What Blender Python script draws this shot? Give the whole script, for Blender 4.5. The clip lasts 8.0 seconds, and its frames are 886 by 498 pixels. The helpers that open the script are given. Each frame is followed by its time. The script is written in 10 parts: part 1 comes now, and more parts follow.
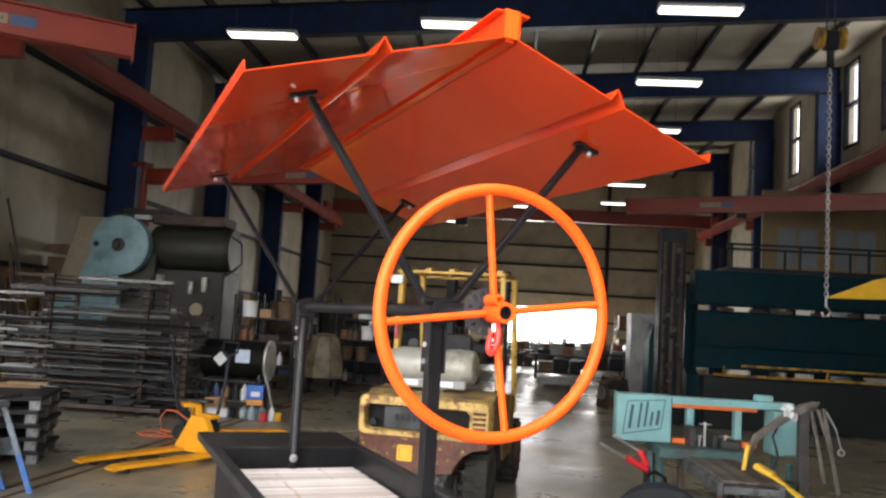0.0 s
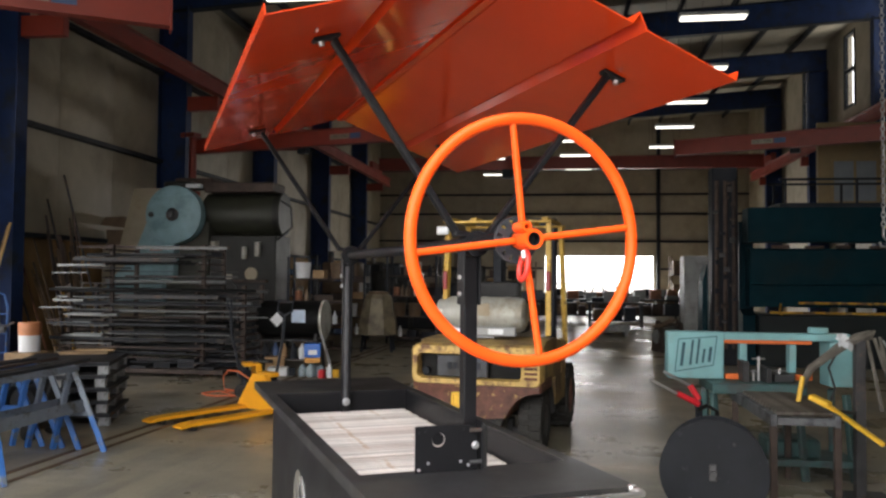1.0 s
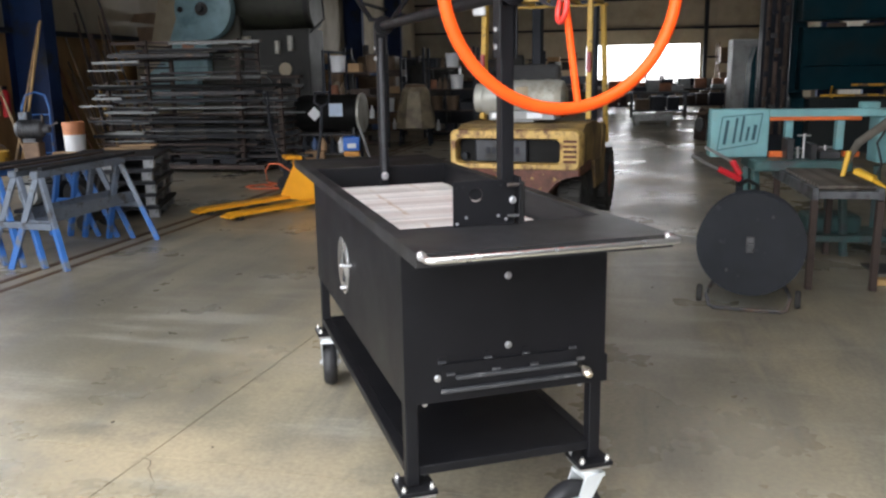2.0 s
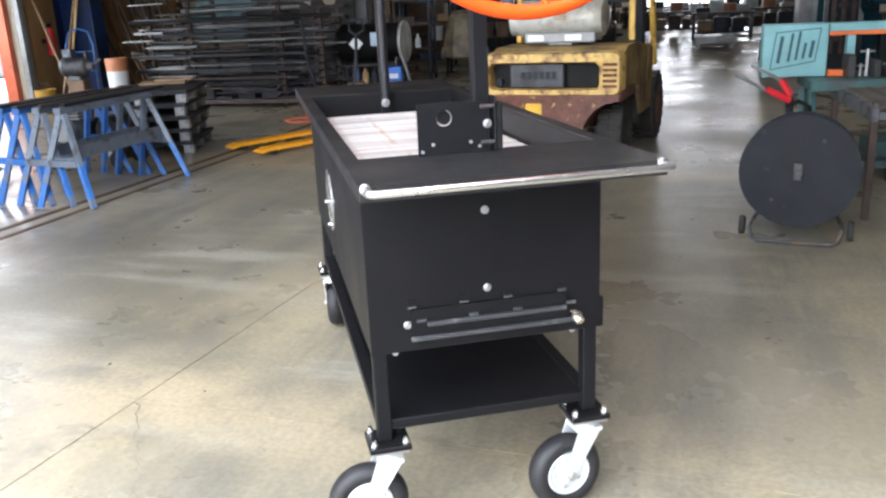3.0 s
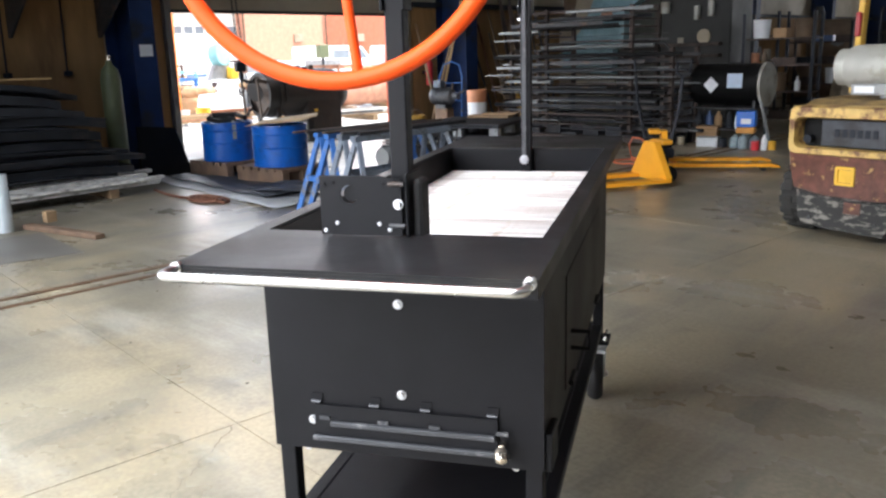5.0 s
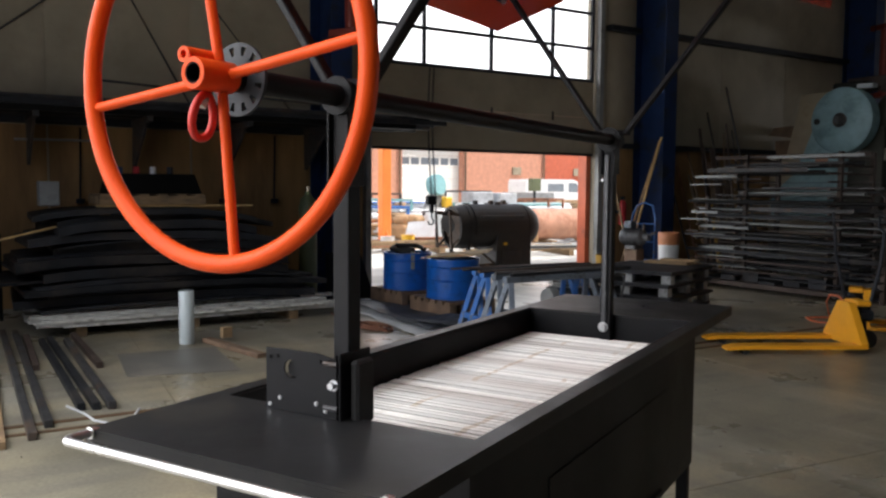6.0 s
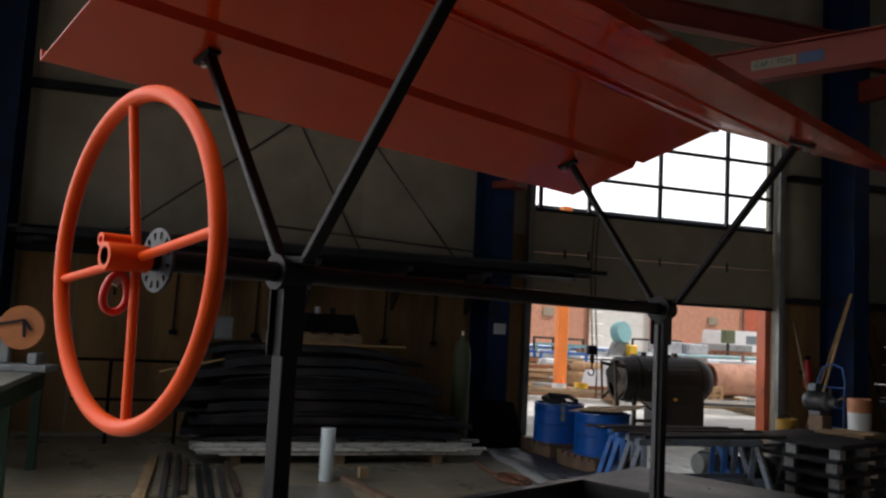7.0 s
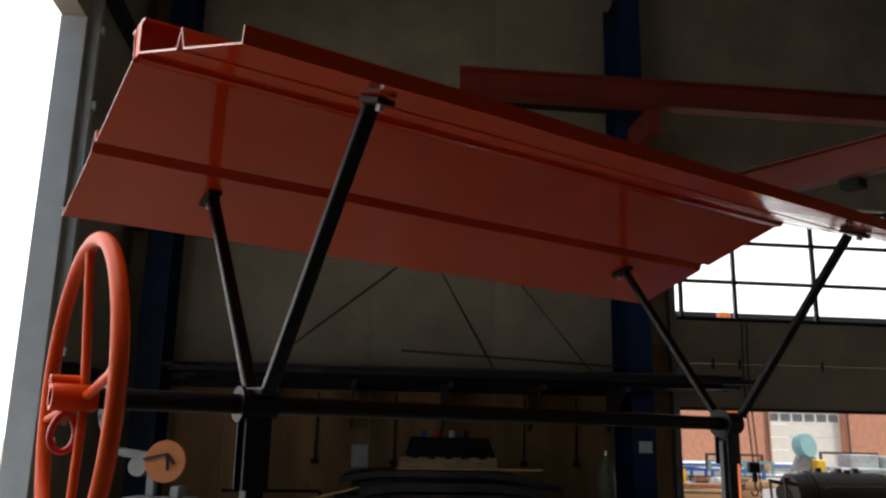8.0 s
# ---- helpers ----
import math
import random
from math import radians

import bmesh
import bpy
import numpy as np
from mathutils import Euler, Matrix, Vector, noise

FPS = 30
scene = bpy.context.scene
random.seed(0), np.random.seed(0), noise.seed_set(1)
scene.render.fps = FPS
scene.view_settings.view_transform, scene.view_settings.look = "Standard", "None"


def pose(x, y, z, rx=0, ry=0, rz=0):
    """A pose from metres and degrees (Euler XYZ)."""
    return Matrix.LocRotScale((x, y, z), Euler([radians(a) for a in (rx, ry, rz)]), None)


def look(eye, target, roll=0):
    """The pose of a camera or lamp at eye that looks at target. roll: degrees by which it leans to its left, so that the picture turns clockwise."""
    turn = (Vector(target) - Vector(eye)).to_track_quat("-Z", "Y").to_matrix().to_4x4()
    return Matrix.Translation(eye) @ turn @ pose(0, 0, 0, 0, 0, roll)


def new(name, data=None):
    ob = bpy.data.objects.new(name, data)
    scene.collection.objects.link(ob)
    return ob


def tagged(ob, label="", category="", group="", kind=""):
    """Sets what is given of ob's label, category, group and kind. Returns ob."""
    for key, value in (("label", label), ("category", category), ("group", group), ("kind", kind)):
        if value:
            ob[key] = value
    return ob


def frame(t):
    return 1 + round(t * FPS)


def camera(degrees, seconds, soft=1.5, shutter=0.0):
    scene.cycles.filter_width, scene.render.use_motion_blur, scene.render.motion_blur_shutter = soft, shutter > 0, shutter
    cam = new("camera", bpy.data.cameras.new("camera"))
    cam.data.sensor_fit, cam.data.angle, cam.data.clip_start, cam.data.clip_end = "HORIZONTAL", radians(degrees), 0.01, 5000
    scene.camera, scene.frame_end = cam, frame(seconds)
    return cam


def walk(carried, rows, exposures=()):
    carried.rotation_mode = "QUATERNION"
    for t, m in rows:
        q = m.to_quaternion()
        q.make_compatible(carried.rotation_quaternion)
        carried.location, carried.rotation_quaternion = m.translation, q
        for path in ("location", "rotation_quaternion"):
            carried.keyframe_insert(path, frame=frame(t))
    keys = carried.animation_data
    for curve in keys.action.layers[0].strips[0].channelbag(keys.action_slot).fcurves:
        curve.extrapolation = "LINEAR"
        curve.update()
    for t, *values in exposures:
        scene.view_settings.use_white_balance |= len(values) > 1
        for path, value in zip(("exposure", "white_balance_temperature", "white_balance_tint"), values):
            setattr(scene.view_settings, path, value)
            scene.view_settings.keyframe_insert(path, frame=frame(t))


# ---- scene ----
cam = camera(56.5, 8.0, soft=2.4)
PATH = [
    (0, (0.179, -2.200, 1.609), (0.018, -0.215, 1.784), 3.35),
    (0.5, (0.244, -2.259, 1.601), (0.000, -0.284, 1.805), 1.20),
    (1, (0.236, -2.234, 1.548), (-0.044, -0.254, 1.614), 0.50),
    (1.5, (0.236, -2.237, 1.487), (-0.059, -0.268, 1.309), -0.15),
    (2, (0.241, -2.219, 1.433), (-0.126, -0.297, 1.016), -0.95),
    (3.5, (0.615, -1.737, 1.364), (-0.074, 0.045, 0.774), -2.55),
    (4, (0.854, -1.563, 1.373), (-0.089, 0.101, 0.787), -1.15),
    (4.5, (1.040, -1.352, 1.365), (-0.029, 0.256, 0.841), -0.25),
    (4.7, (1.100, -1.268, 1.370), (-0.075, 0.267, 0.857), -1.25),
    (5.8, (1.403, -0.736, 1.449), (-0.235, 0.385, 1.207), 0.05),
    (6, (1.429, -0.642, 1.468), (-0.262, 0.416, 1.321), 0.40),
    (6.5, (1.535, -0.429, 1.501), (-0.292, 0.378, 1.579), 1.35),
    (7, (1.687, -0.193, 1.550), (-0.205, 0.431, 1.732), 2.95),
    (7.5, (1.723, 0.011, 1.566), (-0.211, 0.378, 1.922), 2.15),
    (8, (1.736, 0.214, 1.575), (-0.200, 0.441, 2.026), 1.05),
]
EXPOSURES = [(0.0, 1.34, 6500, 10), (0.5, 1.37, 6500, 10), (1.0, 0.88, 6500, 10), (1.5, 0.42, 6400, 10), (2.0, 0.85, 6100, 10), (3.5, 1.43, 5850, 10), (4.5, 1.5, 5850, 10), (6.0, 0.1, 6250, 10), (6.5, -0.1, 6250, 10), (7.0, -0.75, 6300, 10), (7.5, -0.9, 6350, 10), (8.0, -0.62, 6450, 10)]
walk(cam, [(t, look(eye, target, roll)) for t, eye, target, roll in PATH], EXPOSURES)

# ---- light ----
world = bpy.data.worlds.new("world")
scene.world = world
world.use_nodes = True
wn = world.node_tree.nodes
sky = wn.new("ShaderNodeTexSky")
sky.sky_type = "NISHITA"
sky.sun_disc = False
sky.sun_elevation = radians(63.4)
sky.sun_rotation = radians(36.9)
sky.air_density, sky.dust_density, sky.ozone_density = 1.0, 6.0, 0.5
wn["Background"].inputs["Strength"].default_value = 0.15
world.node_tree.links.new(sky.outputs[0], wn["Background"].inputs["Color"])
sun = new("sun", bpy.data.lights.new("sun", "SUN"))
sun.data.energy, sun.data.angle, sun.data.color = 5.0, radians(3), (1.0, 0.96, 0.9)
sun.matrix_world = look((9, 12, 30), (0, 0, 0))


def opening_lamp(name, x, y, z, w, h, facing, power, spread=180):
    """The sky's light in a door's or window's opening."""
    ld = bpy.data.lights.new(name, "AREA")
    ld.shape, ld.size, ld.size_y, ld.energy, ld.color = "RECTANGLE", w, h, power, (1.0, 0.98, 0.94)
    ld.spread = radians(spread)
    ob = new(name, ld)
    ob.matrix_world = look((x, y, z), (x + facing[0], y + facing[1], z + facing[2]))
    return ob


opening_lamp("side_door_daylight", -9.5, 6.9, 1.02, 4.2, 2.0, (1, 0, -0.5), 12)
opening_lamp("south_door_daylight", -2.1, -2.92, 2.95, 6.8, 5.6, (-0.05, 1, -2.1), 185, 105)
for y in (6.67, 12.77, 19.03, 21.43, 26.07):
    opening_lamp("east_window_daylight", 9.55, y, 8.4, 0.85, 2.3, (-1, 0, 0), 8)
opening_lamp("north_door_daylight", 2.2, 40.95, 1.3, 5.3, 2.6, (0, -1, -0.4), 420)

# ---- materials ----
def material(name, color, rough=0.6, metal=0.0, vary=0.15, scale=6.0, bump=0.0, bump_scale=60.0, second=None,
             amount=0.0, blotch=2.0, edge=0.08, rough_vary=0.1, island=0.0, coat=0.0, stretch=(1, 1, 1)):
    """A procedural surface: a colour that varies at two scales, patches of a second colour (rust, dirt, wear), fine relief."""
    m = bpy.data.materials.new(name)
    m.use_nodes = True
    n, l = m.node_tree.nodes, m.node_tree.links
    b = n["Principled BSDF"]
    b.inputs["Metallic"].default_value = metal
    b.inputs["Coat Weight"].default_value = coat
    tc = n.new("ShaderNodeTexCoord")
    mp = n.new("ShaderNodeMapping")
    mp.inputs["Scale"].default_value = stretch
    l.new(tc.outputs["Object"], mp.inputs["Vector"])
    fine = n.new("ShaderNodeTexNoise")
    fine.inputs["Scale"].default_value, fine.inputs["Detail"].default_value = scale, 6
    big = n.new("ShaderNodeTexNoise")
    big.inputs["Scale"].default_value, big.inputs["Detail"].default_value = blotch, 5
    big.inputs["Roughness"].default_value = 0.65
    for t in (fine, big):
        l.new(mp.outputs[0], t.inputs["Vector"])
    hsv = n.new("ShaderNodeHueSaturation")
    hsv.inputs["Color"].default_value = (*color, 1)
    val = n.new("ShaderNodeMapRange")
    val.inputs["From Min"].default_value, val.inputs["From Max"].default_value = 0.3, 0.7
    val.inputs["To Min"].default_value, val.inputs["To Max"].default_value = 1 - vary, 1 + vary
    l.new(fine.outputs["Fac"], val.inputs["Value"])
    value = val.outputs[0]
    if island:
        info = n.new("ShaderNodeObjectInfo")
        geo = n.new("ShaderNodeNewGeometry")
        add = n.new("ShaderNodeMath")
        l.new(info.outputs["Random"], add.inputs[0]), l.new(geo.outputs["Random Per Island"], add.inputs[1])
        fr = n.new("ShaderNodeMath")
        fr.operation = "FRACT"
        l.new(add.outputs[0], fr.inputs[0])
        rng = n.new("ShaderNodeMapRange")
        rng.inputs["To Min"].default_value, rng.inputs["To Max"].default_value = 1 - island, 1 + island
        l.new(fr.outputs[0], rng.inputs["Value"])
        mul = n.new("ShaderNodeMath")
        mul.operation = "MULTIPLY"
        l.new(value, mul.inputs[0]), l.new(rng.outputs[0], mul.inputs[1])
        value = mul.outputs[0]
    l.new(value, hsv.inputs["Value"])
    out = hsv.outputs[0]
    if second:
        lo = 0.72 - 0.44 * amount
        mask = n.new("ShaderNodeMapRange")
        mask.inputs["From Min"].default_value, mask.inputs["From Max"].default_value = lo - edge, lo + edge
        l.new(big.outputs["Fac"], mask.inputs["Value"])
        mix = n.new("ShaderNodeMix")
        mix.data_type = "RGBA"
        mix.inputs[7].default_value = (*second, 1)
        l.new(mask.outputs[0], mix.inputs[0]), l.new(out, mix.inputs[6])
        out = mix.outputs[2]
    l.new(out, b.inputs["Base Color"])
    rr = n.new("ShaderNodeMapRange")
    rr.inputs["From Min"].default_value, rr.inputs["From Max"].default_value = 0.3, 0.7
    rr.inputs["To Min"].default_value, rr.inputs["To Max"].default_value = max(0.02, rough - rough_vary), min(1, rough + rough_vary)
    l.new(big.outputs["Fac"], rr.inputs["Value"]), l.new(rr.outputs[0], b.inputs["Roughness"])
    if bump:
        bt = n.new("ShaderNodeTexNoise")
        bt.inputs["Scale"].default_value, bt.inputs["Detail"].default_value = bump_scale, 3
        l.new(mp.outputs[0], bt.inputs["Vector"])
        bp = n.new("ShaderNodeBump")
        bp.inputs["Strength"].default_value, bp.inputs["Distance"].default_value = bump, 0.01
        l.new(bt.outputs["Fac"], bp.inputs["Height"]), l.new(bp.outputs[0], b.inputs["Normal"])
    return m


def glow(name, color, strength):
    m = bpy.data.materials.new(name)
    m.use_nodes = True
    b = m.node_tree.nodes["Principled BSDF"]
    b.inputs["Base Color"].default_value = (*color, 1)
    b.inputs["Emission Color"].default_value = (*color, 1)
    b.inputs["Emission Strength"].default_value = strength
    return m


def glass(name):
    m = bpy.data.materials.new(name)
    m.use_nodes = True
    b = m.node_tree.nodes["Principled BSDF"]
    b.inputs["Transmission Weight"].default_value = 1.0
    b.inputs["Roughness"].default_value, b.inputs["IOR"].default_value = 0.02, 1.1
    return m


M = {}
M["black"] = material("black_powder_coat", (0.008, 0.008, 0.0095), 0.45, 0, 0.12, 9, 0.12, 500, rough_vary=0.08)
# sheen of the top plate is put into this lighter base colour
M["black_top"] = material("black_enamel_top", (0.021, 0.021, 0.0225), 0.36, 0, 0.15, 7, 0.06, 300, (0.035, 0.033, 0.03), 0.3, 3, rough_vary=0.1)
# the lid's shade is put in the colour: the wheel's orange, darkened and reddened
M["orange"] = material("orange_powder_coat", (0.555, 0.045, 0.008), 0.11, 0, 0.06, 3, 0.05, 12, rough_vary=0.06, coat=0.1)
M["orange_wheel"] = material("orange_gloss_paint", (0.82, 0.085, 0.008), 0.4, 0, 0.06, 8, coat=0.0)
M["red"] = material("red_latch_paint", (0.6, 0.03, 0.02), 0.35, 0, 0.08, 8)
M["chrome"] = material("polished_steel", (0.84, 0.84, 0.84), 0.26, 0.95, 0.06, 20)
M["zinc"] = material("zinc_plated_steel", (0.62, 0.63, 0.65), 0.35, 0.9, 0.1, 25)
M["fork_zinc"] = material("bright_zinc_fork", (0.66, 0.70, 0.72), 0.38, 0.35, 0.08, 20, 0.03, 90)
M["rubber"] = material("black_rubber", (0.02, 0.02, 0.021), 0.75, 0, 0.2, 12, 0.2, 150)
M["concrete"] = material("worn_concrete", (0.36, 0.33, 0.275), 0.30, 0, 0.18, 3.5, 0.12, 40, (0.21, 0.195, 0.165), 0.42, 0.7, 0.2, 0.16)
M["cream"] = material("cream_insulated_panel", (0.42, 0.37, 0.28), 0.6, 0, 0.09, 2, 0.15, 3, (0.29, 0.25, 0.18), 0.25, 0.8, 0.15)
M["wood_liner"] = material("brown_plywood_liner", (0.38, 0.22, 0.085), 0.7, 0, 0.25, 4, 0.1, 30, (0.22, 0.125, 0.055), 0.35, 1.2, stretch=(1, 1, 0.25))
M["navy"] = material("navy_painted_steel", (0.012, 0.03, 0.10), 0.5, 0, 0.2, 3, 0.06, 50, (0.02, 0.025, 0.035), 0.3, 2)
M["dark_steel"] = material("dark_painted_steel", (0.02, 0.023, 0.03), 0.55, 0, 0.2, 3, 0.06, 50)
M["roof"] = material("roof_insulation_blanket", (0.40, 0.365, 0.285), 0.7, 0, 0.1, 1.5, 0.4, 5)
M["crane_red"] = material("red_painted_crane_steel", (0.24, 0.031, 0.017), 0.45, 0, 0.15, 3, 0.05, 40, (0.18, 0.03, 0.02), 0.25, 1.5)
M["teal"] = material("teal_machine_paint", (0.18, 0.37, 0.39), 0.5, 0, 0.15, 5, 0.05, 80, (0.2, 0.33, 0.33), 0.25, 3)
M["press_blue"] = material("pale_blue_machine_paint", (0.25, 0.40, 0.45), 0.5, 0, 0.15, 5, 0.05, 80, (0.16, 0.27, 0.30), 0.3, 3)
M["steel"] = material("mill_scale_steel", (0.06, 0.06, 0.063), 0.5, 0.3, 0.25, 8, 0.1, 80, (0.15, 0.10, 0.07), 0.25, 3, island=0.3)
M["bright_steel"] = material("bright_bar_steel", (0.38, 0.38, 0.38), 0.4, 0.7, 0.2, 8, 0.05, 80, island=0.25)
M["plate"] = material("dark_steel_plate", (0.03, 0.032, 0.037), 0.55, 0.3, 0.3, 3, 0.08, 40, (0.07, 0.06, 0.055), 0.25, 2, island=0.35)
M["yellow"] = material("yellow_machine_paint", (0.72, 0.40, 0.03), 0.45, 0, 0.08, 5, 0.04, 60, (0.35, 0.18, 0.03), 0.15, 4)
M["fork_yellow"] = material("worn_forklift_yellow", (0.58, 0.39, 0.12), 0.55, 0, 0.22, 7, 0.08, 60, (0.16, 0.075, 0.035), 0.36, 9, 0.07)
M["fork_post"] = material("scuffed_yellow_guard_paint", (0.60, 0.38, 0.07), 0.5, 0, 0.15, 8, 0.05, 60, (0.25, 0.15, 0.05), 0.22, 16, 0.05)
M["fork_brown"] = material("rusted_brown_counterweight", (0.115, 0.042, 0.028), 0.6, 0, 0.45, 12, 0.14, 60, (0.42, 0.28, 0.10), 0.22, 16, 0.04)
M["blue"] = material("blue_drum_paint", (0.01, 0.12, 0.52), 0.35, 0, 0.1, 5, 0.04, 30, (0.02, 0.08, 0.3), 0.2, 4)
M["saw_blue"] = material("blue_trestle_paint", (0.04, 0.15, 0.46), 0.5, 0, 0.15, 8, 0.06, 80, (0.15, 0.17, 0.2), 0.3, 6, 0.04)
M["saw_grey"] = material("grey_trestle_paint", (0.16, 0.19, 0.24), 0.5, 0.2, 0.15, 8, 0.06, 80, (0.08, 0.08, 0.08), 0.3, 6, 0.04)
M["wood"] = material("raw_pallet_wood", (0.33, 0.22, 0.12), 0.75, 0, 0.25, 12, 0.2, 60, (0.16, 0.11, 0.07), 0.3, 3, island=0.25, stretch=(1, 1, 4))
M["white"] = material("white_plastic", (0.75, 0.77, 0.8), 0.4, 0, 0.05, 5)
M["grey"] = material("grey_machine_paint", (0.3, 0.31, 0.31), 0.5, 0, 0.12, 5, 0.05, 60, (0.18, 0.18, 0.18), 0.25, 3)
M["olive"] = material("dark_olive_machine_paint", (0.030, 0.031, 0.020), 0.5, 0, 0.2, 4, 0.05, 40, (0.018, 0.018, 0.014), 0.35, 2)
M["brick"] = material("orange_brick_facade", (0.56, 0.27, 0.175), 0.75, 0, 0.12, 4, 0.1, 40)
M["asphalt"] = material("pale_yard_concrete", (0.56, 0.55, 0.52), 0.75, 0, 0.15, 2, 0.1, 30, (0.3, 0.29, 0.27), 0.35, 0.4, 0.2)
M["rust"] = material("rusty_steel", (0.30, 0.13, 0.07), 0.7, 0.2, 0.25, 5, 0.1, 60, (0.16, 0.08, 0.05), 0.35, 3)
M["lamp"] = glow("lit_fluorescent_diffuser", (1.0, 0.96, 0.86), 1.3)
M["glass"] = glass("clear_glass")
M["orange_steel"] = material("orange_painted_steel", (0.62, 0.13, 0.05), 0.5, 0, 0.12, 4, 0.05, 40, (0.4, 0.1, 0.05), 0.2, 2)
M["pale_metal"] = material("pale_galvanised_metal", (0.52, 0.56, 0.58), 0.45, 0.3, 0.08, 4, 0.03, 60)
M["label_cream"] = material("cream_label_paint", (0.26, 0.235, 0.18), 0.5, 0, 0.1, 9)
M["maker_blue"] = material("dark_blue_label_paint", (0.05, 0.09, 0.2), 0.5, 0, 0.1, 9)
M["ink"] = material("black_ink", (0.015, 0.015, 0.018), 0.6)
M["dirt"] = material("dark_joint_filler", (0.11, 0.094, 0.066), 0.8)
M["rail_rust"] = material("rusty_floor_rail", (0.13, 0.075, 0.04), 0.6, 0.3, 0.25, 8, 0.1, 90)
M["hose"] = material("orange_red_hose", (0.55, 0.13, 0.05), 0.55, 0, 0.1, 10)
M["brown_hose"] = material("dusty_brown_hose", (0.23, 0.10, 0.06), 0.7, 0, 0.15, 10)
M["bucket_orange"] = material("faded_orange_band", (0.55, 0.22, 0.10), 0.5, 0, 0.1, 8)
M["card"] = material("brown_cardboard", (0.36, 0.23, 0.12), 0.8, 0, 0.12, 8)
M["tank"] = material("galvanised_gas_tank", (0.42, 0.42, 0.38), 0.5, 0.25, 0.12, 6, 0.06, 60, (0.27, 0.25, 0.2), 0.35, 4)
M["caster_tyre"] = material("black_caster_rubber", (0.013, 0.013, 0.015), 0.6, 0, 0.15, 14, 0.08, 120)
M["tyre"] = material("dusty_solid_tyre", (0.028, 0.027, 0.025), 0.85, 0, 0.25, 9, 0.3, 60)
M["smoker"] = material("black_smoker_steel", (0.007, 0.007, 0.007), 0.5, 0, 0.2, 5, 0.06, 60)
M["smoker_body"] = material("sooty_dusted_steel", (0.006, 0.006, 0.006), 0.6, 0, 0.3, 6, 0.08, 60, (0.026, 0.019, 0.015), 0.3, 4, 0.12)
M["smoker_brown"] = material("heat_stained_steel", (0.045, 0.028, 0.018), 0.6, 0.1, 0.3, 7, 0.08, 60, (0.12, 0.07, 0.04), 0.25, 5, 0.05)
M["rag"] = material("grey_brown_rags", (0.11, 0.10, 0.085), 0.9, 0, 0.3, 14, 0.5, 50)
M["sheet_white"] = material("white_poly_sheet", (0.62, 0.64, 0.66), 0.5, 0, 0.1, 4, 0.3, 12)
M["mat"] = material("grey_black_sheet", (0.05, 0.055, 0.065), 0.55, 0, 0.2, 5, 0.1, 30)
M["van"] = material("white_van_paint", (0.8, 0.8, 0.8), 0.3, 0, 0.03, 4)
M["wrap"] = material("grey_shrink_wrap", (0.42, 0.43, 0.45), 0.35, 0, 0.2, 7, 0.5, 20)
M["facade_door"] = material("white_sectional_door", (0.78, 0.77, 0.72), 0.5, 0, 0.04, 3)
M["dark_glass"] = material("dark_window_glass", (0.22, 0.25, 0.28), 0.15, 0, 0.1, 3)
M["disc_orange"] = material("faded_orange_guard", (0.50, 0.17, 0.05), 0.55, 0, 0.12, 9)
M["bench_top"] = material("scuffed_grey_bench_top", (0.24, 0.25, 0.22), 0.45, 0.2, 0.2, 6, 0.06, 60)
M["bench_green"] = material("dark_green_bench_paint", (0.02, 0.05, 0.03), 0.5, 0, 0.15, 5)
M["logo_dark"] = material("dark_teal_logo_paint", (0.02, 0.07, 0.09), 0.5, 0, 0.1, 10)
M["saw_orange"] = material("orange_guard_paint", (0.62, 0.14, 0.03), 0.5, 0, 0.1, 8)
M["tool_red"] = material("red_tool_grip", (0.55, 0.02, 0.03), 0.4, 0, 0.1, 8)
M["grip_yellow"] = material("yellow_grip", (0.75, 0.45, 0.03), 0.45, 0, 0.1, 8)
M["brass"] = material("bright_steel_knob", (0.75, 0.66, 0.55), 0.25, 0.9, 0.06, 20)
M["roller"] = material("dull_steel_roller", (0.20, 0.18, 0.16), 0.38, 0.7, 0.25, 9, 0.05, 80, (0.09, 0.075, 0.06), 0.35, 5, island=0.25)
M["tail_red"] = material("dusty_red_lens", (0.28, 0.02, 0.025), 0.4, 0, 0.2, 12)
M["hopper_tan"] = material("dusty_tan_hopper_paint", (0.20, 0.165, 0.105), 0.6, 0, 0.2, 5, 0.06, 50, (0.10, 0.08, 0.055), 0.4, 3)
M["tin_amber"] = material("amber_tin_band", (0.55, 0.26, 0.04), 0.45, 0, 0.1, 8)
M["clear_jug"] = material("cloudy_blue_grey_plastic", (0.20, 0.26, 0.29), 0.3, 0, 0.3, 20, 0.1, 40)
M["worn_black"] = material("worn_black_paint", (0.06, 0.062, 0.068), 0.4, 0.3, 0.2, 14, 0.05, 120, (0.16, 0.16, 0.165), 0.2, 12, 0.05)
M["index"] = material("grey_cut_steel", (0.032, 0.036, 0.042), 0.5, 0.3, 0.15, 14, 0.05, 100)
M["fork_grey"] = material("scraped_dark_bumper", (0.02, 0.02, 0.018), 0.6, 0.1, 0.4, 9, 0.2, 40, (0.22, 0.205, 0.18), 0.38, 9, 0.05, stretch=(1, 1, 2.5))
# darker teal for the band saw's bed, legs, tray and coolant tank
M["teal_dark"] = material("oily_teal_paint", (0.05, 0.11, 0.11), 0.5, 0, 0.2, 6, 0.05, 60, (0.06, 0.07, 0.07), 0.4, 4)
# near-black teal for the bed of the press
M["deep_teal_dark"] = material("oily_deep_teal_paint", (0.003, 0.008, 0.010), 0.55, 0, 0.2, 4)
